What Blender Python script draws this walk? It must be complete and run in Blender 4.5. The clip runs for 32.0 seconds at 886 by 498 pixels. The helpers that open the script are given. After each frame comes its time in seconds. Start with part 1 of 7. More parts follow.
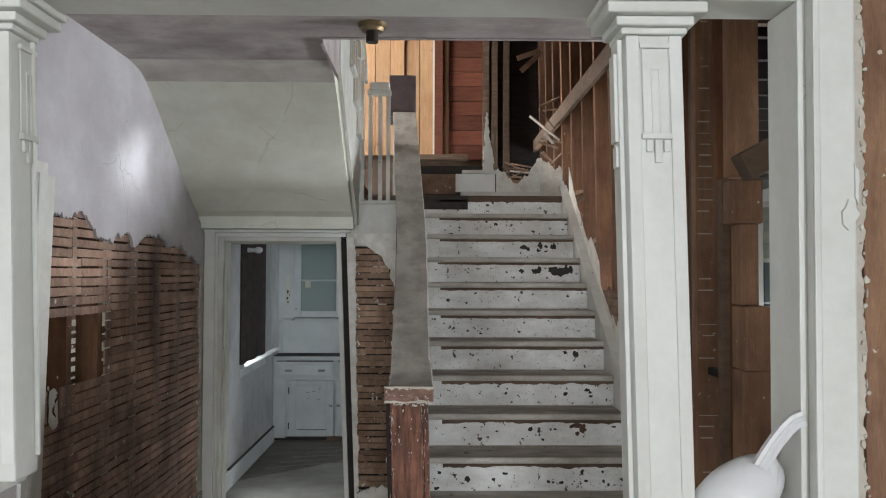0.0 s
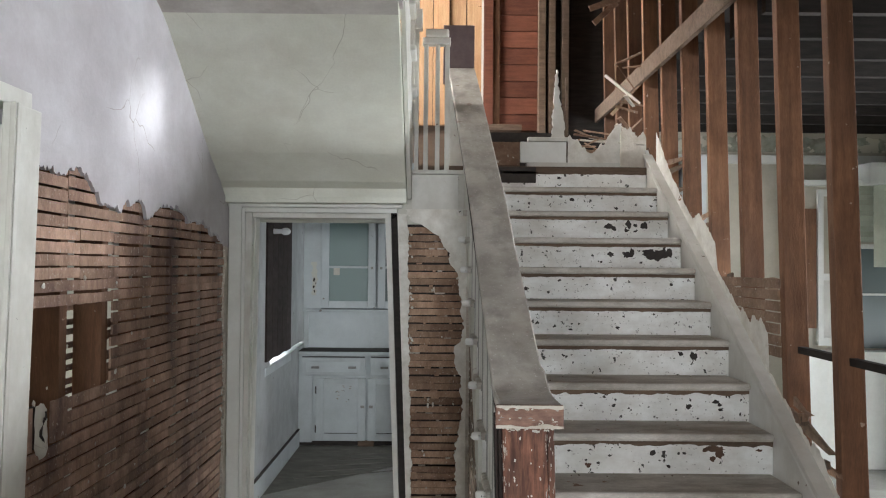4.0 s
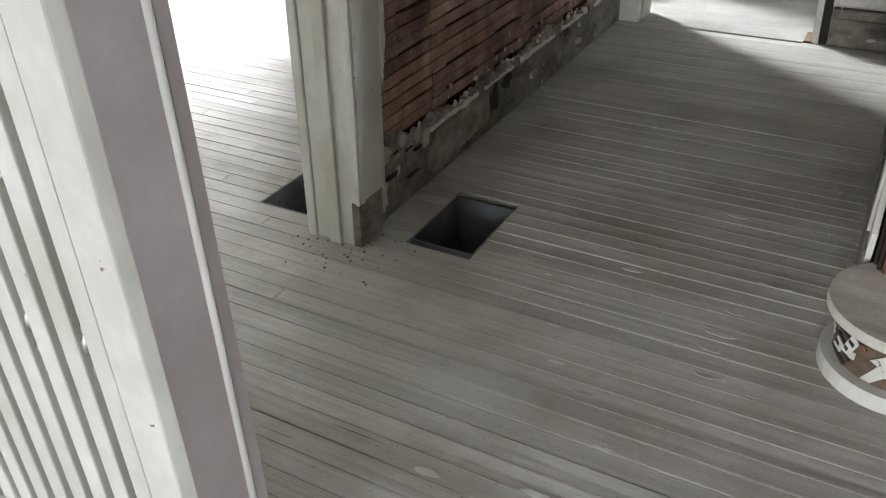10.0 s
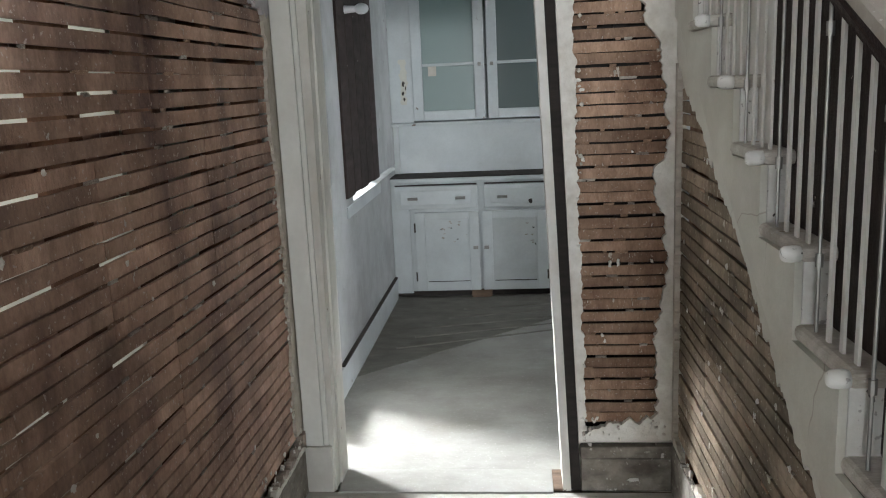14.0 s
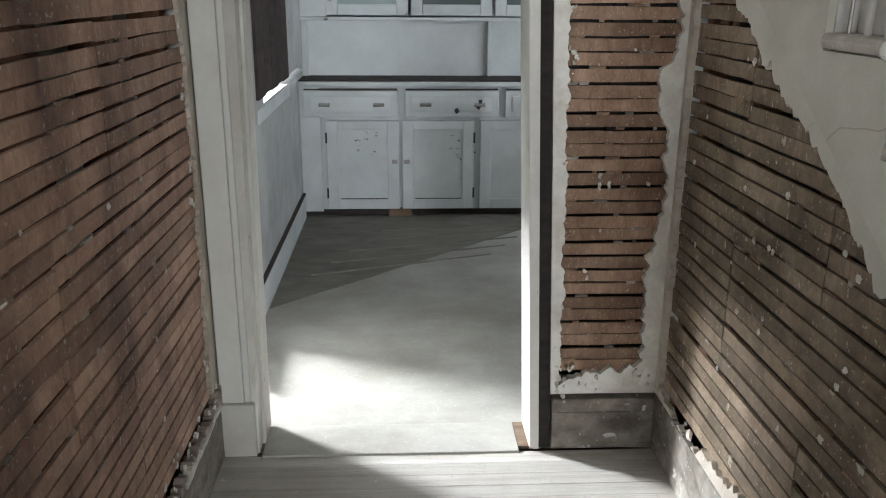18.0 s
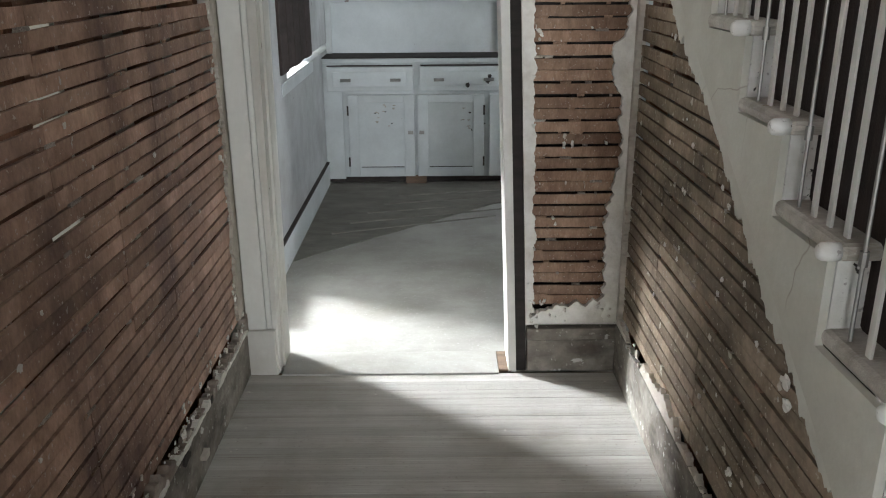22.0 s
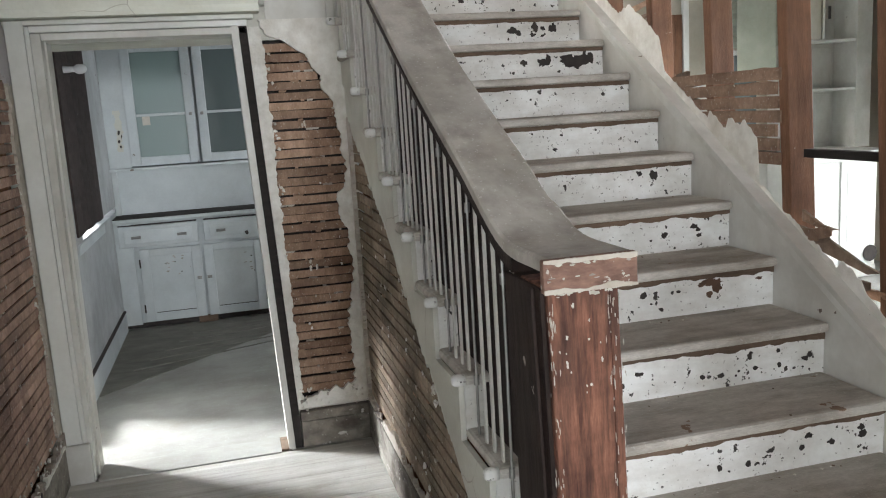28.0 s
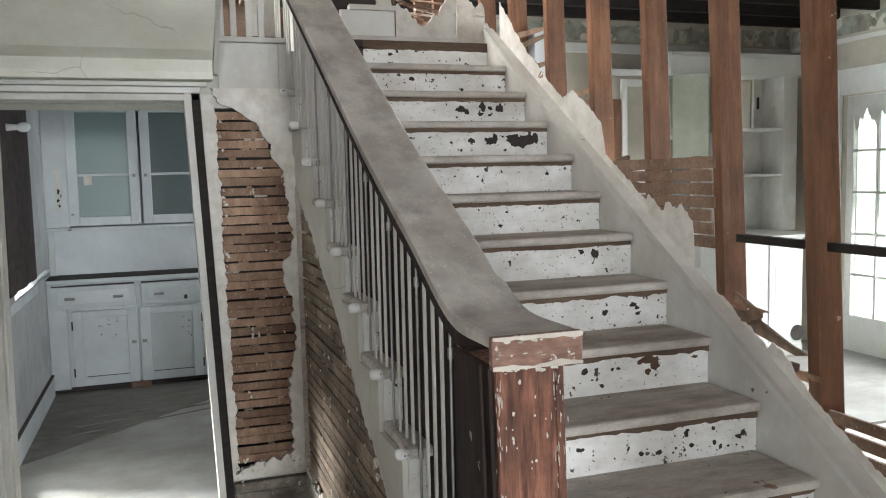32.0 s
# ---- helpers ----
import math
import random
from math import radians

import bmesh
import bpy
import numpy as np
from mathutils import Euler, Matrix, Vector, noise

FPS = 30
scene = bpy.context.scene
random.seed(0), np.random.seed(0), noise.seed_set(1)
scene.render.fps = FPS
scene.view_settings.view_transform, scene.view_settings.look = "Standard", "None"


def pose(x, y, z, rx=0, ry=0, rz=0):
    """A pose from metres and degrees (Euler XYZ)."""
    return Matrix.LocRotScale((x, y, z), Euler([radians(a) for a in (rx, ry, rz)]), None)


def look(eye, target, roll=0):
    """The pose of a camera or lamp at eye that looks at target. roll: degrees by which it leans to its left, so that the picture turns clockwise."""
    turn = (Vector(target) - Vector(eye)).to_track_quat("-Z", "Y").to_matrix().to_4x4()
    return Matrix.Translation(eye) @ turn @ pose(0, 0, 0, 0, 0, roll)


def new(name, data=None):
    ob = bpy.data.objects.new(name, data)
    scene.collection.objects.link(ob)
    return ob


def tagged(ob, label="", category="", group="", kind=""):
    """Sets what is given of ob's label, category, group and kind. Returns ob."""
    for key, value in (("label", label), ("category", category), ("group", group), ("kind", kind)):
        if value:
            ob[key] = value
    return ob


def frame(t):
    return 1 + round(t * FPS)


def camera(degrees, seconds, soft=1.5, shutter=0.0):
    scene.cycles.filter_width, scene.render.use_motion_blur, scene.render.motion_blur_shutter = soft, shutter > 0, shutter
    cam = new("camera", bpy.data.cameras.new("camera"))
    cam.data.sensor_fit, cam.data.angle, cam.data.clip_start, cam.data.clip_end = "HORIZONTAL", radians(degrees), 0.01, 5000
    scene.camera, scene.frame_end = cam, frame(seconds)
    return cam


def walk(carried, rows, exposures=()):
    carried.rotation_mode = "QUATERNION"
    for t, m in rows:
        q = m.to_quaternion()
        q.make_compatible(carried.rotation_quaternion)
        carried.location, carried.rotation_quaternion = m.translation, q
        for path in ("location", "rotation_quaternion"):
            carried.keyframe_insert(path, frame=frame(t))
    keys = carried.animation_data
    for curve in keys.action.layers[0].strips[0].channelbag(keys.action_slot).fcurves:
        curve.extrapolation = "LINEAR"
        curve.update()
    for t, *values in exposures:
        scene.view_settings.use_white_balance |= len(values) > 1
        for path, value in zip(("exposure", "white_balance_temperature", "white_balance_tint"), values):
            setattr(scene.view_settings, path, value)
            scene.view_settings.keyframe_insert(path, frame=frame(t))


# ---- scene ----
cam = camera(56.9, 32.0, soft=1.1)

PATH = [
    (0, (0.6, -0.811, 1.775), (0.629, 1.188, 1.836), 0.2),
    (0.5, (0.583, -0.804, 1.775), (0.601, 1.195, 1.835), 0.2),
    (1, (0.543, -0.802, 1.774), (0.533, 1.197, 1.839), 0.4),
    (1.5, (0.501, -0.767, 1.763), (0.444, 1.232, 1.809), 1.2),
    (2, (0.507, -0.63, 1.75), (0.452, 1.369, 1.79), 1.1),
    (2.5, (0.506, -0.444, 1.765), (0.434, 1.554, 1.814), 1.2),
    (3, (0.397, -0.231, 1.728), (0.364, 1.768, 1.772), 0.8),
    (3.5, (0.302, -0.064, 1.731), (0.309, 1.936, 1.769), 0.7),
    (5.5, (0.14, 0.709, 1.711), (0.161, 2.709, 1.757), 0.3),
    (6, (0.182, 0.86, 1.715), (0.118, 2.859, 1.755), 0.2),
    (6.5, (0.082, 1.008, 1.646), (-0.175, 2.973, 1.378), -0.2),
    (7, (-0.047, 1.165, 1.543), (-0.339, 3.028, 0.877), -1.1),
    (7.5, (-0.024, 1.115, 1.474), (-0.464, 2.818, 0.522), -2.2),
    (8, (0.141, 0.957, 1.413), (-0.721, 2.533, 0.533), -2.5),
    (8.5, (0.3, 0.805, 1.414), (-0.698, 2.267, 0.482), -3.2),
    (9, (0.325, 0.654, 1.395), (-0.599, 2.111, 0.384), -2.8),
    (9.5, (0.332, 0.56, 1.38), (-0.525, 2.018, 0.314), -1.3),
    (10, (0.33, 0.547, 1.378), (-0.498, 2.02, 0.308), -1.6),
    (10.5, (0.325, 0.545, 1.374), (-0.453, 2.035, 0.29), -1.5),
    (11, (0.329, 0.565, 1.37), (-0.44, 2.05, 0.274), -2.6),
    (11.5, (0.326, 0.65, 1.367), (-0.426, 2.155, 0.285), -2.9),
    (12, (0.317, 0.924, 1.4), (-0.409, 2.618, 0.623), -2.9),
    (12.5, (0.206, 1.225, 1.51), (-0.216, 3.082, 0.898), -2.9),
    (13, (0.065, 1.508, 1.505), (-0.13, 3.439, 1.022), -0.8),
    (13.5, (0.008, 1.831, 1.517), (-0.222, 3.78, 1.136), -1.3),
    (14, (-0.136, 2.041, 1.569), (-0.324, 3.992, 1.171), -2.6),
    (14.5, (-0.264, 2.206, 1.505), (-0.206, 4.165, 1.109), -0.4),
    (16.5, (-0.432, 2.593, 1.481), (-0.208, 4.52, 0.998), -0.3),
    (17, (-0.412, 2.588, 1.486), (-0.18, 4.513, 0.996), 0.8),
    (17.5, (-0.417, 2.595, 1.472), (-0.248, 4.52, 0.957), 0.8),
    (18, (-0.411, 2.597, 1.465), (-0.313, 4.5, 0.858), 0.4),
    (18.5, (-0.437, 2.535, 1.438), (-0.335, 4.355, 0.615), 0.6),
    (19, (-0.349, 2.428, 1.444), (-0.292, 4.249, 0.619), 0.4),
    (19.5, (-0.274, 2.325, 1.466), (-0.296, 4.15, 0.648), -0.9),
    (20, (-0.299, 2.222, 1.48), (-0.323, 4.051, 0.67), -1.8),
    (20.5, (-0.343, 2.116, 1.475), (-0.325, 3.95, 0.676), -0.8),
    (21, (-0.33, 2.081, 1.484), (-0.29, 3.923, 0.707), -0.2),
    (21.5, (-0.283, 2.108, 1.497), (-0.266, 3.969, 0.767), -0.2),
    (22, (-0.259, 2.118, 1.505), (-0.251, 4.007, 0.849), -0.4),
    (22.5, (-0.252, 2.125, 1.501), (-0.255, 4.015, 0.845), -0.7),
    (23, (-0.247, 2.119, 1.502), (-0.255, 4.01, 0.85), -1.1),
    (23.5, (-0.246, 2.104, 1.502), (-0.226, 3.996, 0.857), -1.3),
    (24, (-0.249, 2.097, 1.513), (-0.165, 3.999, 0.898), -1.8),
    (24.5, (-0.195, 2.033, 1.506), (0.167, 3.92, 0.95), -0.8),
    (25, (-0.045, 1.894, 1.522), (0.208, 3.814, 1.024), -0.2),
    (25.5, (0.042, 1.743, 1.553), (0.284, 3.696, 1.196), -0.2),
    (27.5, (-0.057, 1.126, 1.615), (0.265, 3.067, 1.258), -3.3),
    (28, (-0.147, 1.082, 1.619), (0.34, 2.992, 1.278), -3.5),
    (28.5, (-0.153, 1.085, 1.625), (0.406, 2.976, 1.294), -2.9),
    (29, (-0.137, 1.093, 1.63), (0.429, 2.986, 1.323), -2.2),
    (29.5, (-0.121, 1.088, 1.636), (0.456, 2.983, 1.356), -2.1),
    (30, (-0.114, 1.081, 1.635), (0.475, 2.974, 1.37), -2.4),
    (30.5, (-0.115, 1.072, 1.637), (0.489, 2.963, 1.39), -2.0),
    (31, (-0.125, 1.069, 1.638), (0.531, 2.944, 1.405), -1.5),
    (31.5, (-0.157, 1.058, 1.641), (0.502, 2.935, 1.44), -1.3),
    (32, (-0.181, 1.052, 1.64), (0.459, 2.938, 1.459), -1.3),
]
walk(cam, [(t, look(*p)) for t, *p in PATH], [(0, -0.4), (2, -0.25), (3, -0.05), (6, 0.08), (7, 0.38), (7.5, 0.2), (8, -0.05), (8.5, 0.05), (9.5, 0.05), (11, 0.03), (11.5, 0.2), (12, 0.55), (13, 0.65), (14, 0.38), (17, 0.2), (18, 0.4), (20, 0.44), (23, 0.44), (25, 0.4), (28, 0.35), (32, 0.38)])

# ---- world, sun, lamps ----
world = bpy.data.worlds.new("sky")
scene.world = world
world.use_nodes = True
wn = world.node_tree.nodes
sky = wn.new("ShaderNodeTexSky")
sky.sky_type = "NISHITA"
sky.sun_disc = False
sky.sun_elevation = radians(38)
sky.sun_rotation = radians(250)
world.node_tree.links.new(sky.outputs[0], wn["Background"].inputs[0])
wn["Background"].inputs[1].default_value = 0.12

sun = new("sun", bpy.data.lights.new("sun", "SUN"))
sun.data.energy, sun.data.angle, sun.data.color = 1.0, radians(12), (1.0, 0.96, 0.9)
sun.matrix_world = look((-8, -3, 8), (0, 0, 0))


def window_lamp(name, x, y, z, w, h, target, watts, colour=(0.915, 0.955, 1.0), spread=180):
    """An area lamp: daylight at an opening; some are added fill."""
    lamp = new(name, bpy.data.lights.new(name, "AREA"))
    lamp.data.shape, lamp.data.size, lamp.data.size_y = "RECTANGLE", w, h
    lamp.data.energy, lamp.data.color = watts, colour
    lamp.data.spread = radians(spread)
    lamp.matrix_world = look((x, y, z), target)
    return lamp


window_lamp("daylight_west", -6.1, 3.8, 1.5, 2.3, 1.45, (-1, 3.8, 0.6), 28)
window_lamp("daylight_north", -3.8, 6.25, 1.55, 0.75, 1.3, (-1.6, 2.6, 0.0), 100)
# fill added at an unseen front window, brightening the lower steps
window_lamp("daylight_front_west", -3.2, -7.6, 1.5, 2.2, 1.6, (1.0, 2.2, 0.8), 290)
window_lamp("daylight_front", 1.2, -7.6, 1.95, 1.7, 0.9, (0.2, 2, 0.5), 420)
window_lamp("daylight_porch", -4.0, 7.35, 2.6, 0.7, 1.8, (0.0, 4.55, 0.0), 1350)
# fill added inside the unseen porch, for the kitchen floor
window_lamp("daylight_porch_wide", -2.7, 5.62, 1.35, 0.95, 1.7, (0.4, 6.2, 0.0), 42)
# fill at an unseen side window, added to brighten the stairs
window_lamp("daylight_east_side", 5.45, 3.5, 1.5, 1.1, 1.2, (0.6, 3.2, 0.8), 135, spread=125)
# fill at an unseen kitchen window, added to brighten the cupboards
window_lamp("daylight_kitchen", 1.8, 7.25, 1.5, 1.2, 1.1, (-0.6, 7.6, 0.8), 20)
window_lamp("daylight_east", 5.45, 4.75, 1.6, 0.8, 1.0, (-1.0, 4.0, 1.6), 78, spread=125)
# faint fill added at another unseen front window
window_lamp("daylight_east_front", 4.0, -7.6, 1.5, 2.0, 1.6, (0.0, 2.5, 0.8), 20)
window_lamp("daylight_upstairs", -1.8, 6.0, 4.5, 1.6, 1.3, (1.2, 5.6, 3.0), 230, (1.0, 0.97, 0.94))
# low light of the glazed garden doors
window_lamp("daylight_garden", 5.4, 5.6, 0.75, 1.9, 0.9, (4.2, 6.3, 0.2), 34, spread=110)
# added spot lamp, its source unseen, makes a soft gleam on the hall plaster
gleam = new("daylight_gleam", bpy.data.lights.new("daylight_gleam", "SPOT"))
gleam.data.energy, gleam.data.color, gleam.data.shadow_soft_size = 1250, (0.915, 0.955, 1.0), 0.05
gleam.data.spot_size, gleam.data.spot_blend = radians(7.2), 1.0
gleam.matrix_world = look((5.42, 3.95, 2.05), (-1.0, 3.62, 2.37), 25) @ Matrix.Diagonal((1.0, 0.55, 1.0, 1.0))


# ---- materials ----
def surface(name, c1, c2, scale=6.0, rough=0.75, metal=0.0, bump=0.3, grain=60.0, stretch=(1, 1, 1),
            dirt=(0.55, 0.5, 0.45), dirt_amount=0.35, dirt_scale=1.3, chip=None, chip_amount=0.3, chip_scale=9.0,
            random_tone=0.0, contrast=0.25, spec=0.3, crack=None, blotch=None, blotch_amount=0.6, blotch_scale=(2, 2, 2), speck=None, speck_scale=110.0, grain_tone=0.03):
    m = bpy.data.materials.new(name)
    m.use_nodes = True
    nt = m.node_tree
    n, link = nt.nodes, nt.links.new
    bsdf = n["Principled BSDF"]
    bsdf.inputs["Metallic"].default_value = metal
    bsdf.inputs["Specular IOR Level"].default_value = spec
    tc, info = n.new("ShaderNodeTexCoord"), n.new("ShaderNodeObjectInfo")
    shift = n.new("ShaderNodeVectorMath")
    shift.operation = "MULTIPLY_ADD"
    link(info.outputs["Random"], shift.inputs[0])
    shift.inputs[1].default_value = (37.0, 19.0, 53.0)
    link(tc.outputs["Object"], shift.inputs[2])
    mp = n.new("ShaderNodeMapping")
    mp.inputs["Scale"].default_value = stretch
    link(shift.outputs[0], mp.inputs["Vector"])

    def tex(s, detail, vec, rgh=0.6):
        t = n.new("ShaderNodeTexNoise")
        t.inputs["Scale"].default_value, t.inputs["Detail"].default_value, t.inputs["Roughness"].default_value = s, detail, rgh
        link(vec, t.inputs["Vector"])
        return t.outputs["Fac"]

    def ramp(fac, lo, hi):
        r = n.new("ShaderNodeMapRange")
        r.inputs["From Min"].default_value, r.inputs["From Max"].default_value = lo, hi
        link(fac, r.inputs["Value"])
        return r.outputs["Result"]

    def mix(fac, a, b, mode="MIX"):
        x = n.new("ShaderNodeMix")
        x.data_type, x.blend_type = "RGBA", mode
        if fac is None or isinstance(fac, float):
            x.inputs["Factor"].default_value = 1.0 if fac is None else fac
        else:
            link(fac, x.inputs["Factor"])
        for s, v in ((6, a), (7, b)):
            if isinstance(v, tuple):
                x.inputs[s].default_value = (*v, 1)
            else:
                link(v, x.inputs[s])
        return x.outputs[2]

    fine = tex(scale, 8, mp.outputs[0])
    col = mix(ramp(fine, 0.5 - contrast, 0.5 + contrast), c1, c2)
    stain = tex(dirt_scale, 5, shift.outputs[0], 0.65)
    dirtf = n.new("ShaderNodeMath")
    dirtf.operation = "MULTIPLY"
    link(ramp(stain, 0.42, 0.72), dirtf.inputs[0])
    dirtf.inputs[1].default_value = dirt_amount
    col = mix(dirtf.outputs[0], col, dirt, "MULTIPLY")
    if random_tone:
        tone = n.new("ShaderNodeMapRange")
        tone.inputs["To Min"].default_value, tone.inputs["To Max"].default_value = 1 - random_tone, 1 + random_tone
        link(info.outputs["Random"], tone.inputs["Value"])
        comb = n.new("ShaderNodeCombineColor")
        for i in range(3):
            link(tone.outputs["Result"], comb.inputs[i])
        col = mix(None, col, comb.outputs[0], "MULTIPLY")
    place = n.new("ShaderNodeNewGeometry").outputs["Position"]

    def weighed(fac, amount):
        w = n.new("ShaderNodeMath")
        w.operation = "MULTIPLY"
        link(fac, w.inputs[0])
        w.inputs[1].default_value = amount
        return w.outputs[0]

    if blotch:
        bp = n.new("ShaderNodeMapping")
        bp.inputs["Scale"].default_value = blotch_scale
        link(place, bp.inputs["Vector"])
        col = mix(weighed(ramp(tex(1.0, 7, bp.outputs[0], 0.62), 0.44, 0.66), blotch_amount), col, blotch)
    if speck:
        col = mix(weighed(ramp(tex(speck_scale, 2, place, 0.5), 0.66, 0.7), 0.55), col, speck)
    height = tex(grain, 4, mp.outputs[0])
    shade = n.new("ShaderNodeMapRange")
    shade.inputs["From Min"].default_value, shade.inputs["From Max"].default_value = 0.3, 0.7
    shade.inputs["To Min"].default_value, shade.inputs["To Max"].default_value = 1 - grain_tone, 1 + 0.8 * grain_tone
    link(height, shade.inputs["Value"])
    grey = n.new("ShaderNodeCombineColor")
    for i in range(3):
        link(shade.outputs["Result"], grey.inputs[i])
    col = mix(None, col, grey.outputs[0], "MULTIPLY")
    if crack:
        bend = n.new("ShaderNodeVectorMath")
        bend.operation = "MULTIPLY_ADD"
        nz = n.new("ShaderNodeTexNoise")
        nz.inputs["Scale"].default_value, nz.inputs["Detail"].default_value = 3.0, 3
        link(shift.outputs[0], nz.inputs["Vector"])
        link(nz.outputs["Color"], bend.inputs[0])
        bend.inputs[1].default_value = (0.22, 0.22, 0.22)
        link(shift.outputs[0], bend.inputs[2])
        vor = n.new("ShaderNodeTexVoronoi")
        vor.feature = "DISTANCE_TO_EDGE"
        vor.inputs["Scale"].default_value = 1.5
        link(bend.outputs[0], vor.inputs["Vector"])
        line = ramp(vor.outputs["Distance"], 0.0035, 0.0)
        patch = ramp(tex(1.7, 3, shift.outputs[0]), 0.5, 0.58)
        both = n.new("ShaderNodeMath")
        both.operation = "MULTIPLY"
        link(line, both.inputs[0])
        link(patch, both.inputs[1])
        col = mix(both.outputs[0], col, crack)
    if chip:
        cf = tex(chip_scale, 6, shift.outputs[0], 0.55)
        edge = 0.74 - 0.5 * chip_amount
        cm = ramp(cf, edge, edge + 0.012)
        col = mix(cm, col, chip)
        sub = n.new("ShaderNodeMath")
        sub.operation = "MULTIPLY_ADD"
        link(cm, sub.inputs[0])
        sub.inputs[1].default_value = -1.2
        link(height, sub.inputs[2])
        height = sub.outputs[0]
    link(col, bsdf.inputs["Base Color"])
    rr = n.new("ShaderNodeMapRange")
    rr.inputs["To Min"].default_value, rr.inputs["To Max"].default_value = max(0.05, rough - 0.12), min(1, rough + 0.12)
    link(fine, rr.inputs["Value"])
    link(rr.outputs["Result"], bsdf.inputs["Roughness"])
    b = n.new("ShaderNodeBump")
    b.inputs["Strength"].default_value, b.inputs["Distance"].default_value = bump, 0.004
    link(height, b.inputs["Height"])
    link(b.outputs[0], bsdf.inputs["Normal"])
    return m


WHITE = surface("white_paint", (0.74, 0.75, 0.72), (0.66, 0.67, 0.63), 5, 0.5, bump=0.2, grain=35, dirt=(0.68, 0.65, 0.6), dirt_amount=0.4,
                chip=(0.3, 0.26, 0.22), chip_amount=-0.02, chip_scale=22, blotch=(0.58, 0.57, 0.53), blotch_amount=0.4, blotch_scale=(5, 5, 2))
WHITE_WORN = surface("worn_white_paint", (0.7, 0.7, 0.665), (0.58, 0.575, 0.535), 7, 0.6, bump=0.3, grain=40, dirt=(0.55, 0.5, 0.44), dirt_amount=0.5,
                     chip=(0.14, 0.105, 0.085), chip_amount=0.07, chip_scale=20, blotch=(0.45, 0.43, 0.385), blotch_amount=0.5, blotch_scale=(6, 6, 3))
GREY_RAIL = surface("dusty_grey_paint", (0.48, 0.455, 0.415), (0.36, 0.34, 0.305), 3, 0.8, bump=0.2, dirt=(0.6, 0.55, 0.5), dirt_amount=0.6, dirt_scale=4, contrast=0.12, chip=(0.27, 0.22, 0.19), chip_amount=0.13, chip_scale=9, blotch=(0.22, 0.2, 0.175), blotch_amount=0.7, blotch_scale=(9, 7, 7), speck=(0.6, 0.58, 0.55))
TREAD = surface("dusty_tread", (0.68, 0.655, 0.605), (0.5, 0.475, 0.43), 4, 0.85, grain_tone=0.16, bump=0.35, stretch=(1, 6, 6), dirt=(0.45, 0.4, 0.34), dirt_amount=0.6, dirt_scale=3, chip=(0.26, 0.18, 0.13), chip_amount=0.12, chip_scale=11, blotch=(0.27, 0.24, 0.2), blotch_amount=0.65, blotch_scale=(4, 9, 9), speck=(0.62, 0.6, 0.56))
RISER = surface("peeling_riser_paint", (0.86, 0.87, 0.855), (0.76, 0.77, 0.745), 6, 0.55, bump=0.3, dirt=(0.55, 0.5, 0.44), dirt_amount=0.5, dirt_scale=3, chip=(0.055, 0.05, 0.045), chip_amount=0.2, chip_scale=30, blotch=(0.5, 0.47, 0.42), blotch_amount=0.45, blotch_scale=(5, 5, 14), speck=(0.2, 0.18, 0.16), speck_scale=75)
# near-black of bare chips; it also paints the shade inside holes
CHIP_HOLE_BLACK = surface("bare_chip_and_hole_shade", (0.06, 0.052, 0.045), (0.035, 0.03, 0.03), 30, 0.9, bump=0.4)
CHIP_RED = surface("bare_chip_brown", (0.15, 0.09, 0.06), (0.08, 0.05, 0.035), 30, 0.9, bump=0.4)
PLASTER = surface("aged_plaster", (0.66, 0.66, 0.6), (0.57, 0.57, 0.51), 3, 0.85, bump=0.25, grain=80, dirt=(0.64, 0.6, 0.54), dirt_amount=0.55, dirt_scale=1.6, crack=(0.38, 0.35, 0.3), blotch=(0.46, 0.44, 0.39), blotch_amount=0.45, blotch_scale=(2.5, 2.5, 3.5))
CEIL = surface("stained_plaster", (0.58, 0.53, 0.51), (0.42, 0.385, 0.375), 2.2, 0.9, bump=0.25, grain=70, stretch=(0.7, 2, 1), dirt=(0.5, 0.44, 0.44), dirt_amount=0.8, dirt_scale=3.4, blotch=(0.25, 0.215, 0.215), blotch_amount=0.6, blotch_scale=(1.6, 3, 1))
COVE_PLASTER = surface("faintly_stained_plaster", (0.67, 0.65, 0.6), (0.53, 0.51, 0.475), 2.2, 0.9, bump=0.25, grain=70, dirt=(0.55, 0.5, 0.48), dirt_amount=0.7, dirt_scale=2.6, blotch=(0.38, 0.35, 0.33), blotch_amount=0.5, blotch_scale=(2, 3, 3))
PLASTER_GREY = surface("cool_grey_plaster", (0.59, 0.575, 0.6), (0.49, 0.475, 0.5), 3, 0.8, bump=0.25, grain=80, dirt=(0.62, 0.57, 0.56), dirt_amount=0.6, dirt_scale=1.8, crack=(0.3, 0.27, 0.25), blotch=(0.38, 0.36, 0.375), blotch_amount=0.5, blotch_scale=(2.5, 2.5, 3.5))
PLASTER_GREEN = surface("pale_green_plaster", (0.8, 0.81, 0.725), (0.71, 0.72, 0.64), 3, 0.85, bump=0.25, grain=80, dirt=(0.7, 0.67, 0.58), dirt_amount=0.5, dirt_scale=2.2, crack=(0.45, 0.43, 0.36), blotch=(0.6, 0.585, 0.51), blotch_amount=0.5, blotch_scale=(2.5, 3.5, 3.5))
TORN_WHITE = surface("broken_white_plaster", (0.78, 0.77, 0.72), (0.62, 0.6, 0.55), 12, 0.95, bump=0.9, grain=55, dirt=(0.6, 0.54, 0.46), dirt_amount=0.45, dirt_scale=6)
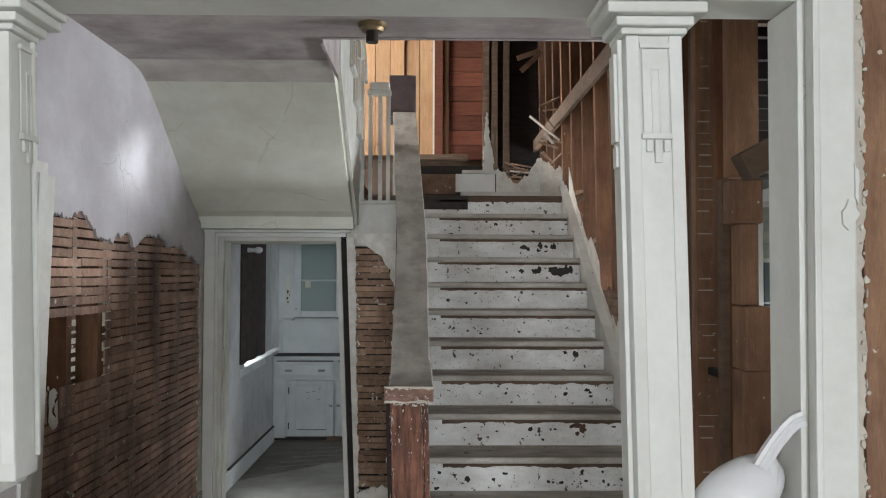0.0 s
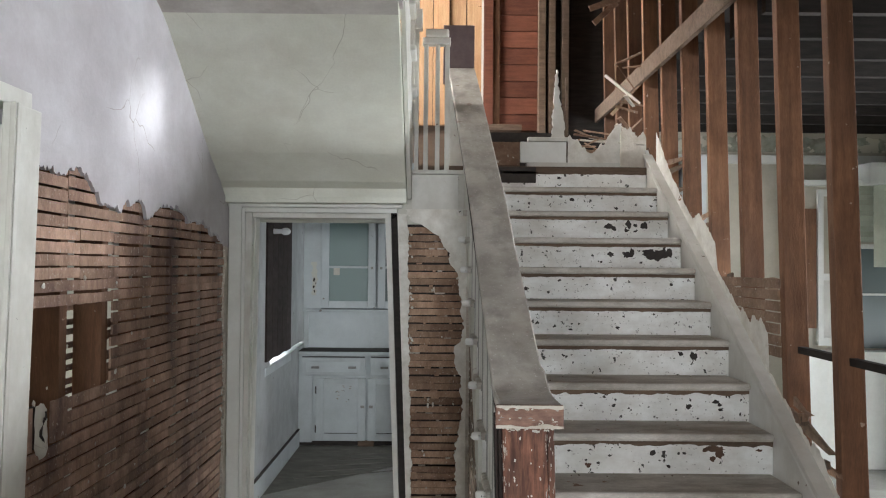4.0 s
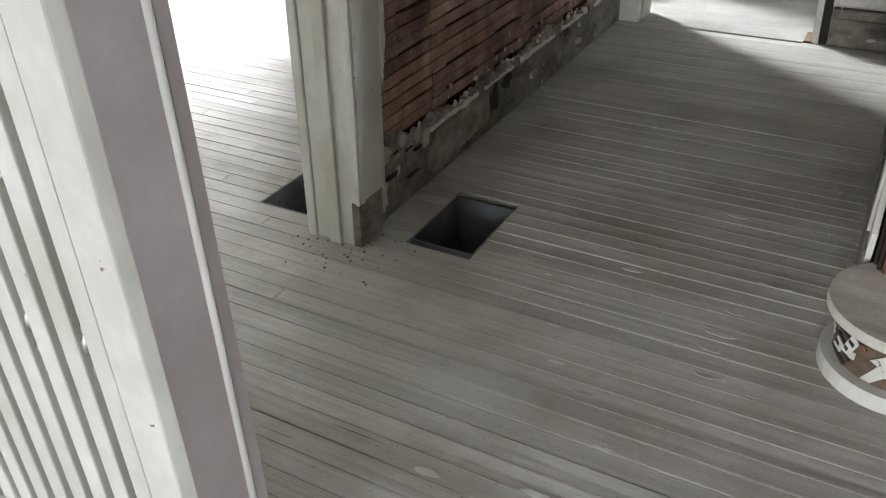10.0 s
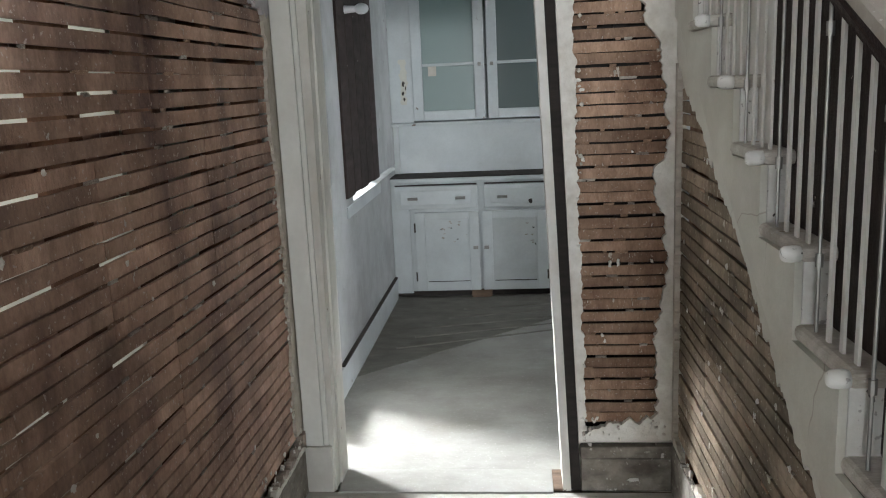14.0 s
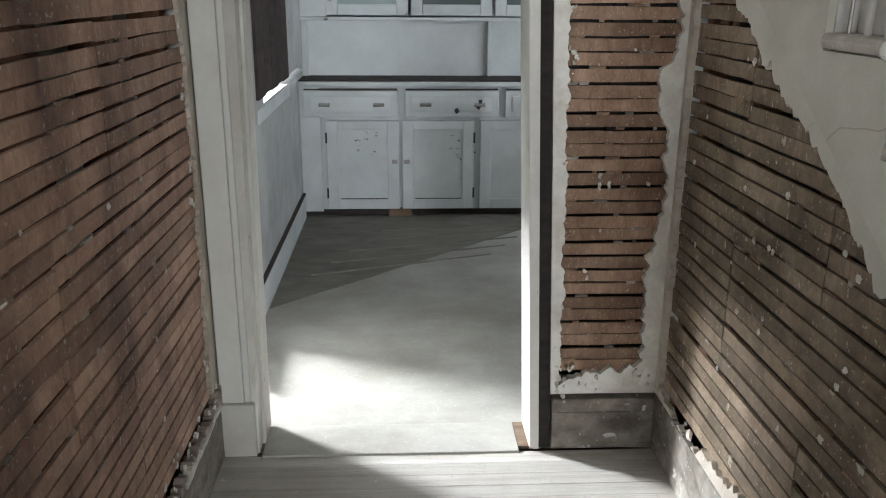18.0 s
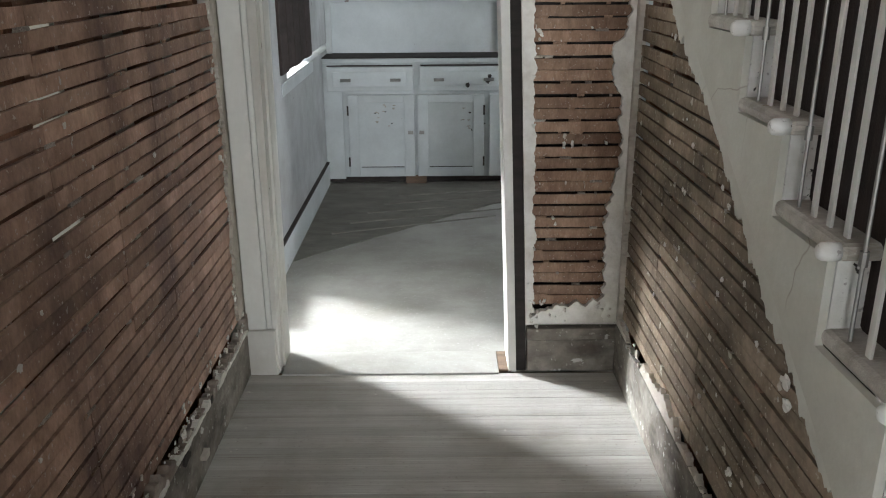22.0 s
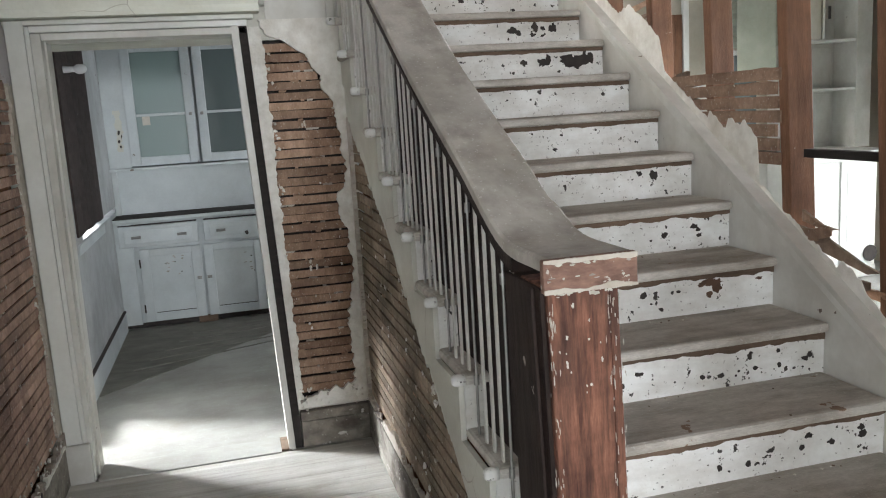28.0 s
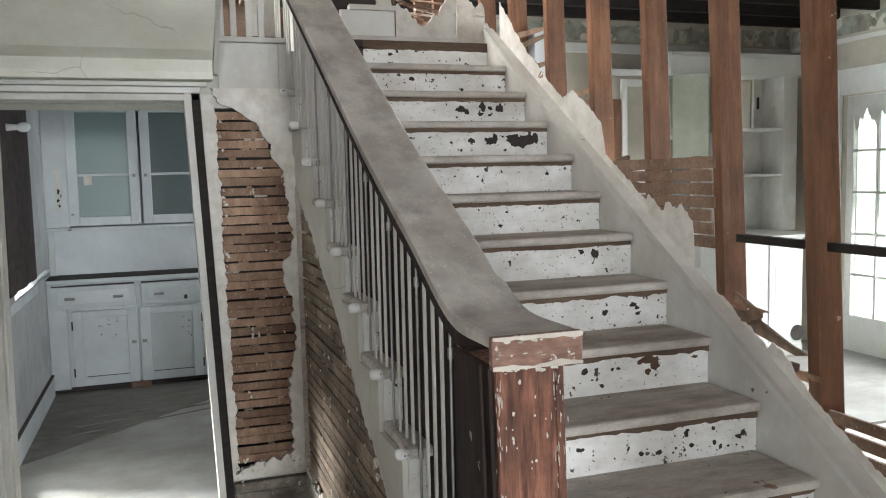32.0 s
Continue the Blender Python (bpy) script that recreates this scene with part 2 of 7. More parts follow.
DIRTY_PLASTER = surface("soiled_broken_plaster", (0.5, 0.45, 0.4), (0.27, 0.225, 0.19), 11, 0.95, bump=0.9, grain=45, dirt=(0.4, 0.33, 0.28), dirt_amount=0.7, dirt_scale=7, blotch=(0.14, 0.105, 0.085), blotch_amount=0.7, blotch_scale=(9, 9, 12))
# grey-mauve of the pedestal ends, darkened to put their shade into the colour
MAUVE_SHADE = surface("grey_mauve_end_shade", (0.45, 0.41, 0.415), (0.36, 0.325, 0.33), 5, 0.6, bump=0.25, dirt_amount=0.5, chip=(0.16, 0.12, 0.11), chip_amount=0.05, chip_scale=20)
LOUVRE = surface("greenish_slat_and_door_shade", (0.5, 0.53, 0.44), (0.38, 0.41, 0.33), 6, 0.7, bump=0.2, dirt_amount=0.5)
PLASTER_RAW = surface("broken_plaster", (0.62, 0.59, 0.53), (0.45, 0.4, 0.34), 14, 0.95, bump=0.8, grain=70, dirt=(0.5, 0.42, 0.34), dirt_amount=0.5, dirt_scale=5)
LATH = surface("old_lath", (0.54, 0.365, 0.275), (0.3, 0.19, 0.14), 9, 0.9, grain_tone=0.16, bump=0.7, grain=60, dirt=(0.35, 0.3, 0.29), dirt_amount=0.5,
               dirt_scale=1.6, random_tone=0.24, chip=(0.46, 0.42, 0.38), chip_amount=0.07, chip_scale=18, blotch=(0.085, 0.052, 0.048), blotch_amount=0.85, blotch_scale=(3, 3.4, 1.3), speck=(0.56, 0.5, 0.45), speck_scale=90)
LATH_TAN = surface("pale_lath", (0.46, 0.315, 0.225), (0.24, 0.155, 0.105), 9, 0.9, grain_tone=0.16, bump=0.7, grain=60, dirt=(0.4, 0.34, 0.3), dirt_amount=0.5,
                   dirt_scale=1.6, random_tone=0.3, chip=(0.5, 0.45, 0.38), chip_amount=0.12, chip_scale=18, blotch=(0.11, 0.055, 0.035), blotch_amount=0.8, blotch_scale=(3, 3, 3), speck=(0.52, 0.47, 0.4), speck_scale=130)
LATH_GREY = surface("dirty_lath", (0.37, 0.29, 0.215), (0.19, 0.145, 0.105), 9, 0.92, grain_tone=0.18, bump=0.7, grain=60, dirt=(0.4, 0.37, 0.3), dirt_amount=0.6,
                    dirt_scale=2.2, random_tone=0.28, chip=(0.5, 0.46, 0.38), chip_amount=0.13, chip_scale=16, blotch=(0.09, 0.07, 0.048), blotch_amount=0.85, blotch_scale=(4, 4, 4), speck=(0.54, 0.5, 0.42), speck_scale=80)
STUD = surface("bare_stud", (0.285, 0.142, 0.075), (0.13, 0.064, 0.036), 4, 0.75, grain_tone=0.16, bump=0.5, grain=45, stretch=(8, 8, 0.8), dirt=(0.35, 0.3, 0.28), dirt_amount=0.75, dirt_scale=2.2, random_tone=0.3, chip=(0.42, 0.32, 0.25), chip_amount=0.07, chip_scale=26, blotch=(0.09, 0.05, 0.035), blotch_amount=0.6, blotch_scale=(4, 4, 1.2))
STUD_PALE = surface("scarred_stud", (0.42, 0.25, 0.155), (0.26, 0.15, 0.09), 5, 0.8, grain_tone=0.16, bump=0.5, grain=45, stretch=(8, 8, 0.8), dirt=(0.4, 0.33, 0.3), dirt_amount=0.6, dirt_scale=3, random_tone=0.2, chip=(0.55, 0.48, 0.4), chip_amount=0.1, chip_scale=30, blotch=(0.14, 0.075, 0.05), blotch_amount=0.6, blotch_scale=(4, 4, 2))
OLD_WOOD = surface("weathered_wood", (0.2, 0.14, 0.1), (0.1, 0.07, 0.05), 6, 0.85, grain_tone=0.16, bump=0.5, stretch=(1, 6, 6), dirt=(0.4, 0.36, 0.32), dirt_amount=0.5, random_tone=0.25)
# near-black wood; the backings in it paint the shade behind gaps
DARK_WOOD = surface("dark_wood_and_gap_shade", (0.035, 0.028, 0.024), (0.015, 0.013, 0.012), 6, 0.8, bump=0.4, stretch=(1, 1, 6), random_tone=0.3)
SPECKLED = surface("dark_brown_board", (0.05, 0.034, 0.03), (0.025, 0.018, 0.017), 5, 0.75, bump=0.4, stretch=(1, 1, 4), random_tone=0.2, chip=(0.4, 0.38, 0.36), chip_amount=0.06, chip_scale=13)
PINE = surface("yellow_pine", (0.6, 0.4, 0.23), (0.46, 0.27, 0.14), 5, 0.6, grain_tone=0.16, bump=0.25, stretch=(10, 10, 1), dirt=(0.6, 0.48, 0.4), dirt_amount=0.5, random_tone=0.22, chip=(0.2, 0.08, 0.03), chip_amount=0.05, chip_scale=12)
REDBOARD = surface("red_sheathing", (0.25, 0.09, 0.055), (0.15, 0.055, 0.035), 5, 0.75, grain_tone=0.16, bump=0.35, stretch=(1, 8, 8), dirt=(0.4, 0.35, 0.3), dirt_amount=0.6, random_tone=0.25)
NEWEL = surface("stripped_newel", (0.33, 0.15, 0.095), (0.1, 0.042, 0.03), 9, 0.65, grain_tone=0.16, bump=0.6, stretch=(7, 7, 0.7), dirt=(0.25, 0.2, 0.2), dirt_amount=0.8, dirt_scale=7, contrast=0.13, chip=(0.5, 0.42, 0.36), chip_amount=-0.05, chip_scale=55, blotch=(0.07, 0.035, 0.026), blotch_amount=0.85, blotch_scale=(18, 18, 3.5))
CAP = surface("worn_rail_end", (0.34, 0.2, 0.15), (0.14, 0.08, 0.062), 12, 0.7, grain_tone=0.16, bump=0.6, stretch=(1, 1, 3), dirt=(0.35, 0.3, 0.29), dirt_amount=0.7, dirt_scale=9, chip=(0.5, 0.45, 0.4), chip_amount=0.26, chip_scale=34)
NEWEL2 = surface("dull_purple_brown_paint", (0.19, 0.145, 0.15), (0.12, 0.09, 0.095), 9, 0.7, bump=0.3, chip=(0.5, 0.46, 0.45), chip_amount=0.1, chip_scale=30)
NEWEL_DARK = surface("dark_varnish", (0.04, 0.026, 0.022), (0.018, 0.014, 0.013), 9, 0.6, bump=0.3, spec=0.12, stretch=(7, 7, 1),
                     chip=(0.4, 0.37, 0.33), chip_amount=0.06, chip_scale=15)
FLOOR = surface("worn_floor_paint", (0.58, 0.57, 0.535), (0.44, 0.43, 0.4), 4, 0.55, grain_tone=0.13, bump=0.45, grain=26, stretch=(1, 5, 1), dirt=(0.5, 0.45, 0.39), dirt_amount=0.5, dirt_scale=1.6, spec=0.35,
                random_tone=0.09, contrast=0.19, chip=(0.2, 0.175, 0.145), chip_amount=0.11, chip_scale=9, blotch=(0.25, 0.22, 0.17), blotch_amount=0.6, blotch_scale=(1.9, 2.4, 1), speck=(0.16, 0.14, 0.11), speck_scale=120)
LINO = surface("dusty_linoleum", (0.4, 0.395, 0.37), (0.3, 0.293, 0.27), 3, 0.6, bump=0.2, dirt=(0.5, 0.47, 0.42), dirt_amount=0.6, dirt_scale=2.0, blotch=(0.2, 0.19, 0.165), blotch_amount=0.5, blotch_scale=(2, 4, 1), speck=(0.5, 0.49, 0.46))
LINO_DARK = surface("dark_linoleum", (0.2, 0.19, 0.165), (0.12, 0.113, 0.097), 3, 0.7, bump=0.3, stretch=(2, 5, 1), dirt=(0.5, 0.45, 0.4), dirt_amount=0.6, dirt_scale=3)
BASE = surface("blotched_baseboard", (0.36, 0.34, 0.3), (0.2, 0.175, 0.145), 7, 0.9, grain_tone=0.16, bump=0.9, grain=30, dirt=(0.3, 0.26, 0.24), dirt_amount=0.7, dirt_scale=4,
               chip=(0.55, 0.54, 0.5), chip_amount=0.2, chip_scale=12, blotch=(0.075, 0.062, 0.052), blotch_amount=0.85, blotch_scale=(5, 5, 9), speck=(0.5, 0.48, 0.44), speck_scale=50)
CABINET = surface("pale_blue_white_paint", (0.58, 0.62, 0.63), (0.48, 0.52, 0.535), 5, 0.45, bump=0.12, dirt=(0.6, 0.58, 0.55), dirt_amount=0.4,
                  chip=(0.2, 0.17, 0.15), chip_amount=0.02, chip_scale=10)
# darker than the cabinet paint, putting the west wall's shade into its colour
KITCHEN_WALL = surface("soiled_shaded_kitchen_paint", (0.47, 0.49, 0.5), (0.37, 0.385, 0.39), 4, 0.7, bump=0.25, grain=50, dirt=(0.55, 0.52, 0.5), dirt_amount=0.6, dirt_scale=2.5, chip=(0.16, 0.14, 0.13), chip_amount=0.07, chip_scale=9)
GALV = surface("galvanised_duct", (0.24, 0.26, 0.265), (0.11, 0.12, 0.125), 8, 0.6, 0.4, bump=0.1)
BRASS = surface("tarnished_brass", (0.32, 0.24, 0.13), (0.2, 0.15, 0.09), 12, 0.4, 0.9, bump=0.1)
METAL = surface("dull_metal", (0.4, 0.4, 0.38), (0.26, 0.25, 0.24), 12, 0.45, 0.8, bump=0.1)
PLASTIC = surface("white_plastic", (0.76, 0.77, 0.78), (0.7, 0.71, 0.72), 4, 0.35, bump=0.05, dirt_amount=0.25)
PINK = surface("pink_red_paint", (0.42, 0.15, 0.165), (0.33, 0.11, 0.125), 6, 0.55, bump=0.2, dirt_amount=0.4)
GRASS = surface("rough_grass", (0.1, 0.13, 0.05), (0.06, 0.08, 0.03), 4, 0.95, bump=0.5)
WALLPAPER = surface("green_wallpaper_scraps", (0.5, 0.5, 0.42), (0.3, 0.33, 0.28), 9, 0.9, bump=0.5, chip=(0.6, 0.57, 0.48), chip_amount=0.42, chip_scale=7, blotch=(0.12, 0.1, 0.07), blotch_amount=0.7, blotch_scale=(7, 7, 7))
CREAM = surface("cream_wall", (0.54, 0.51, 0.43), (0.44, 0.41, 0.34), 4, 0.85, bump=0.2, dirt_amount=0.5)

GLASS = bpy.data.materials.new("window_glass")
GLASS.use_nodes = True
g = GLASS.node_tree.nodes["Principled BSDF"]
g.inputs["Base Color"].default_value = (0.9, 0.96, 0.94, 1)
g.inputs["Roughness"].default_value = 0.05
g.inputs["Transmission Weight"].default_value = 1.0
FROST = bpy.data.materials.new("obscured_glass")
FROST.use_nodes = True
g = FROST.node_tree.nodes["Principled BSDF"]
g.inputs["Base Color"].default_value = (0.21, 0.28, 0.27, 1)
g.inputs["Roughness"].default_value = 0.3
g.inputs["Transmission Weight"].default_value = 0.1


FROST_DARK = bpy.data.materials.new("dark_obscured_glass")
FROST_DARK.use_nodes = True
g = FROST_DARK.node_tree.nodes["Principled BSDF"]
g.inputs["Base Color"].default_value = (0.09, 0.115, 0.115, 1)
g.inputs["Roughness"].default_value = 0.35
GLOW = bpy.data.materials.new("bright_overcast")
GLOW.use_nodes = True
g = GLOW.node_tree.nodes["Principled BSDF"]
g.inputs["Base Color"].default_value = (0.8, 0.8, 0.8, 1)
g.inputs["Emission Color"].default_value = (0.95, 1.0, 0.97, 1)
g.inputs["Emission Strength"].default_value = 1.6

# ---- mesh helpers ----
def box(bm, x0, y0, z0, x1, y1, z1, bevel=0.0):
    m = Matrix.LocRotScale(((x0 + x1) / 2, (y0 + y1) / 2, (z0 + z1) / 2), None, (abs(x1 - x0), abs(y1 - y0), abs(z1 - z0)))
    made = bmesh.ops.create_cube(bm, size=1.0, matrix=m)["verts"]
    if bevel:
        edges = list({e for v in made for e in v.link_edges})
        bmesh.ops.bevel(bm, geom=edges, offset=bevel, segments=2, affect="EDGES", profile=0.5)
    return made


def tube(bm, a, b, r, sides=10, r2=None):
    a, b = Vector(a), Vector(b)
    d = b - a
    m = Matrix.Translation((a + b) / 2) @ d.to_track_quat("Z", "Y").to_matrix().to_4x4()
    return bmesh.ops.create_cone(bm, cap_ends=True, segments=sides, radius1=r, radius2=r if r2 is None else r2, depth=d.length, matrix=m)["verts"]


def prism(bm, outline, lo, hi, axis="x"):
    """A flat outline (pairs) drawn out along an axis."""
    def at(p, v):
        return {"x": (v, p[0], p[1]), "y": (p[0], v, p[1]), "z": (p[0], p[1], v)}[axis]
    a = [bm.verts.new(at(p, lo)) for p in outline]
    b = [bm.verts.new(at(p, hi)) for p in outline]
    k = len(outline)
    for i in range(k):
        bm.faces.new((a[i], a[(i + 1) % k], b[(i + 1) % k], b[i]))
    bm.faces.new(a[::-1])
    bm.faces.new(b)
    bmesh.ops.recalc_face_normals(bm, faces=bm.faces[:])


def part(name, bm, material, parent=None, label="", smooth=False):
    me = bpy.data.meshes.new(name)
    bm.to_mesh(me)
    bm.free()
    me.materials.append(material)
    if smooth:
        for p in me.polygons:
            p.use_smooth = True
    ob = new(name, me)
    ob.parent = parent
    if label:
        ob["label"] = label
    return ob


def slab(name, material, parent, *dims, bevel=0.0, label=""):
    bm = bmesh.new()
    box(bm, *dims, bevel=bevel)
    return part(name, bm, material, parent, label)


def thing(name, label, category, group="", kind="", at=(0, 0, 0)):
    ob = new(name)
    ob.empty_display_size = 0.1
    return tagged(ob, label, category, group, kind)


def setting(name, label, category):
    return tagged(new(name), label, category, "", "structure")


def piecewise(points, v):
    for (a, p), (b, q) in zip(points, points[1:]):
        if a <= v <= b:
            return p + (q - p) * (v - a) / (b - a)
    return points[0][1] if v < points[0][0] else points[-1][1]


def jag(v, seed, amp):
    """An uneven torn edge."""
    return amp * (noise.noise((v * 5.0, seed, 0.3)) + 0.7 * noise.noise((v * 17.0, seed, 4.1)) + 0.75 * noise.noise((v * 43.0, seed, 8.7)) + 0.4 * noise.noise((v * 97.0, seed, 2.7)))


def torn_sheet(bm, u0, u1, low, high, d0, d1, axis, seed, amp=0.03, amp_high=0.0, step=0.007):
    """A sheet of plaster from u0 to u1, between two height functions, with torn edges; axis x: u runs along y, axis y: u runs along x."""
    k = max(2, int(abs(u1 - u0) / step))
    rows = []
    for i in range(k + 1):
        u = u0 + (u1 - u0) * i / k
        lo, hi = low(u) + jag(u, seed, amp), high(u) + jag(u, seed + 9, amp_high)
        if hi < lo + 0.004:
            hi = lo + 0.004
        cell = []
        for z in (lo, hi):
            for d in (d0, d1):
                cell.append(bm.verts.new((d, u, z) if axis == "x" else (u, d, z)))
        rows.append(cell)
    for a, b in zip(rows, rows[1:]):
        for i, j in ((0, 1), (1, 3), (3, 2), (2, 0)):
            bm.faces.new((a[i], a[j], b[j], b[i]))
    bm.faces.new((rows[0][0], rows[0][1], rows[0][3], rows[0][2]))
    bm.faces.new((rows[-1][0], rows[-1][2], rows[-1][3], rows[-1][1]))
    bmesh.ops.recalc_face_normals(bm, faces=bm.faces[:])


def torn_strip(bm, z0, z1, left, right, d0, d1, axis, seed, amp_l=0.0, amp_r=0.02, step=0.007):
    """The same with torn upright edges: between two functions of the height."""
    k = max(2, int((z1 - z0) / step))
    rows = []
    for i in range(k + 1):
        z = z0 + (z1 - z0) * i / k
        lo, hi = left(z) + jag(z, seed, amp_l), right(z) + jag(z, seed + 5, amp_r)
        if hi < lo + 0.004:
            hi = lo + 0.004
        cell = []
        for u in (lo, hi):
            for d in (d0, d1):
                cell.append(bm.verts.new((d, u, z) if axis == "x" else (u, d, z)))
        rows.append(cell)
    for a, b in zip(rows, rows[1:]):
        for i, j in ((0, 1), (1, 3), (3, 2), (2, 0)):
            bm.faces.new((a[i], a[j], b[j], b[i]))
    bm.faces.new((rows[0][0], rows[0][1], rows[0][3], rows[0][2]))
    bm.faces.new((rows[-1][0], rows[-1][2], rows[-1][3], rows[-1][1]))
    bmesh.ops.recalc_face_normals(bm, faces=bm.faces[:])


def wall_with_openings(name, label, axis, d0, d1, u0, u1, z0, z1, openings, material):
    """A wall in one mesh, cut by openings (u0, u1, z0, z1)."""
    bm = bmesh.new()
    us = sorted({u0, u1, *[o[0] for o in openings], *[o[1] for o in openings]})
    zs = sorted({z0, z1, *[o[2] for o in openings], *[o[3] for o in openings]})
    for a, b in zip(us, us[1:]):
        run = None
        for c, d in [*zip(zs, zs[1:]), (None, None)]:
            void = c is None or any(o[0] <= (a + b) / 2 <= o[1] and o[2] <= (c + d) / 2 <= o[3] for o in openings)
            if void:
                if run:
                    dims = (d0, a, run[0], d1, b, run[1]) if axis == "x" else (a, d0, run[0], b, d1, run[1])
                    box(bm, *dims)
                run = None
            else:
                run = (run[0], d) if run else (c, d)
    ob = part(name, bm, material)
    return tagged(ob, label, "wall", "", "structure")


def lath_mesh(i, along, material):
    """One rough-sawn lath, one metre long, about 35 mm wide, with uneven edges."""
    bm = bmesh.new()
    rnd = random.Random(40 + i)
    ring = []
    for k in range(7):
        u = k / 6
        w, o, t = 0.0184 + rnd.uniform(-0.0009, 0.0009), rnd.uniform(-0.0008, 0.0008), rnd.uniform(0, 0.0015)
        pts = ((-w + o, 0.0), (w + o, 0.0), (w + o, 0.008 + t), (-w + o, 0.008 + t))
        ring.append([bm.verts.new((d, u, z) if along == "y" else (u, d, z)) for z, d in pts])
    for a, b in zip(ring, ring[1:]):
        for j in range(4):
            bm.faces.new((a[j], a[(j + 1) % 4], b[(j + 1) % 4], b[j]))
    bm.faces.new(ring[0])
    bm.faces.new(ring[-1])
    bmesh.ops.recalc_face_normals(bm, faces=bm.faces[:])
    me = bpy.data.meshes.new("lath")
    bm.to_mesh(me)
    bm.free()
    me.materials.append(material)
    return me


LATHS_Y = [lath_mesh(i, "y", LATH) for i in range(6)]
LATHS_X = [lath_mesh(i + 6, "x", LATH_TAN) for i in range(6)]
LATHS_U = [lath_mesh(i + 12, "y", LATH_GREY) for i in range(6)]
lath_count = 0


def lath(parent, along, d, u0, u1, z, facing):
    """A lath from u0 to u1 at height z, its back at depth d, proud towards facing (+1 or -1)."""
    global lath_count
    lath_count += 1
    rnd = random.Random(lath_count)
    ob = new("lath", (LATHS_X if along == "x" else LATHS_Y if facing > 0 else LATHS_U)[rnd.randrange(6)])
    ob.parent = parent
    sag = rnd.uniform(-0.0035, 0.0035)
    if along == "y":
        ob.location, ob.scale = (d, u0, z + sag), (facing, u1 - u0, 1)
        ob.rotation_euler = (rnd.uniform(-0.006, 0.006), 0, 0)
    else:
        ob.location, ob.scale = (u0, d, z + sag), (u1 - u0, facing, 1)
        ob.rotation_euler = (0, rnd.uniform(-0.004, 0.004), 0)
    return ob


def lathe(bm, x, y, profile, sides=10):
    """A turned shape: pairs of radius and height round the upright axis at x, y."""
    rings = [[bm.verts.new((x + r * math.cos(2 * math.pi * j / sides), y + r * math.sin(2 * math.pi * j / sides), z)) for j in range(sides)] for r, z in profile]
    for a, b in zip(rings, rings[1:]):
        for j in range(sides):
            bm.faces.new((a[j], a[(j + 1) % sides], b[(j + 1) % sides], b[j]))
    bm.faces.new(rings[0])
    bm.faces.new(rings[-1])
    bmesh.ops.recalc_face_normals(bm, faces=bm.faces[:])


def scatter_flake(name, material, parent, axis, d, u, z, ru, rz, thick, seed, label=""):
    """A small ragged flake lying on an upright face; axis x or y is the face's normal."""
    r = random.Random(seed)
    ring = []
    for j in range(11):
        a = 2 * math.pi * j / 11
        q = r.uniform(0.55, 1.2)
        ring.append((u + ru * q * math.cos(a), z + rz * q * math.sin(a)))
    bm = bmesh.new()
    prism(bm, ring, d, d + thick, axis)
    return part(name, bm, material, parent, label)


# ---- structure: floors ----
CEIL_Z = 2.905
HOLES = [(-0.862, 2.455, -0.636, 2.775), (-1.46, 2.43, -1.2, 2.72)]


def cut_rects(x0, y0, x1, y1, holes):
    """The rectangle less its holes, as rectangles."""
    ys = sorted({y0, y1, *[h[1] for h in holes], *[h[3] for h in holes]})
    out = []
    for a, b in zip(ys, ys[1:]):
        x = x0
        for h in sorted(h for h in holes if h[1] <= (a + b) / 2 <= h[3]):
            out.append((x, a, h[0], b))
            x = h[2]
        out.append((x, a, x1, b))
    return out


floor = setting("floor", "worn grey painted narrow plank floor", "floor")
bm = bmesh.new()
for r in cut_rects(-6.4, -7.9, 5.8, 5.03, HOLES):
    box(bm, r[0], r[1], -0.09, r[2], r[3], -0.024)
part("subfloor", bm, OLD_WOOD, floor)
bm = bmesh.new()
box(bm, -1.4, 5.03, -0.09, 5.8, 8.7, -0.006)
part("kitchen_floor", bm, LINO, floor, "dusty grey linoleum")
bm = bmesh.new()
box(bm, -6.4, 5.03, -0.09, -1.4, 8.7, -0.006)
part("back_floor", bm, FLOOR, floor)

# floor turns darker brown-grey beyond a diagonal edge
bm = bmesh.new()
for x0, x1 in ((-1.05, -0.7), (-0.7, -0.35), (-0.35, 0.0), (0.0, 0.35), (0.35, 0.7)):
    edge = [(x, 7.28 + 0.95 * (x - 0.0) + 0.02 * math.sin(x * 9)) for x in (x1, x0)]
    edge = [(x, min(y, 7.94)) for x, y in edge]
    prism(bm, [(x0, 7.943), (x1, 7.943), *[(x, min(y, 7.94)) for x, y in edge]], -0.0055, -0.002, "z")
part("linoleum_fold", bm, LINO_DARK, floor, "darker linoleum beyond a diagonal edge")
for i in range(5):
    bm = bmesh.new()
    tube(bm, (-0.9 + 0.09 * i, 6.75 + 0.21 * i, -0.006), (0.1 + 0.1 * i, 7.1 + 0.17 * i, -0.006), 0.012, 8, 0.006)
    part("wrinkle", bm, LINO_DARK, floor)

# ---- structure: walls ----
# hall, west side: studs with lath towards the hall and towards the side room
WX = -1.015
wall_hall = setting("wall_hall_west", "stripped hall wall of bare brown lath below torn grey plaster", "wall")
for y in (2.50, 2.90, 3.245, 3.68, 4.08, 4.49, 4.9):
    slab("stud", STUD, wall_hall, -1.135, y - 0.028, 0.05, WX - (0.012 if y < 3.3 else 0.034), y + 0.028, 2.88, bevel=0.003)
slab("sole_plate", STUD, wall_hall, -1.135, 2.46, 0.0, WX - 0.012, 5.0, 0.049)
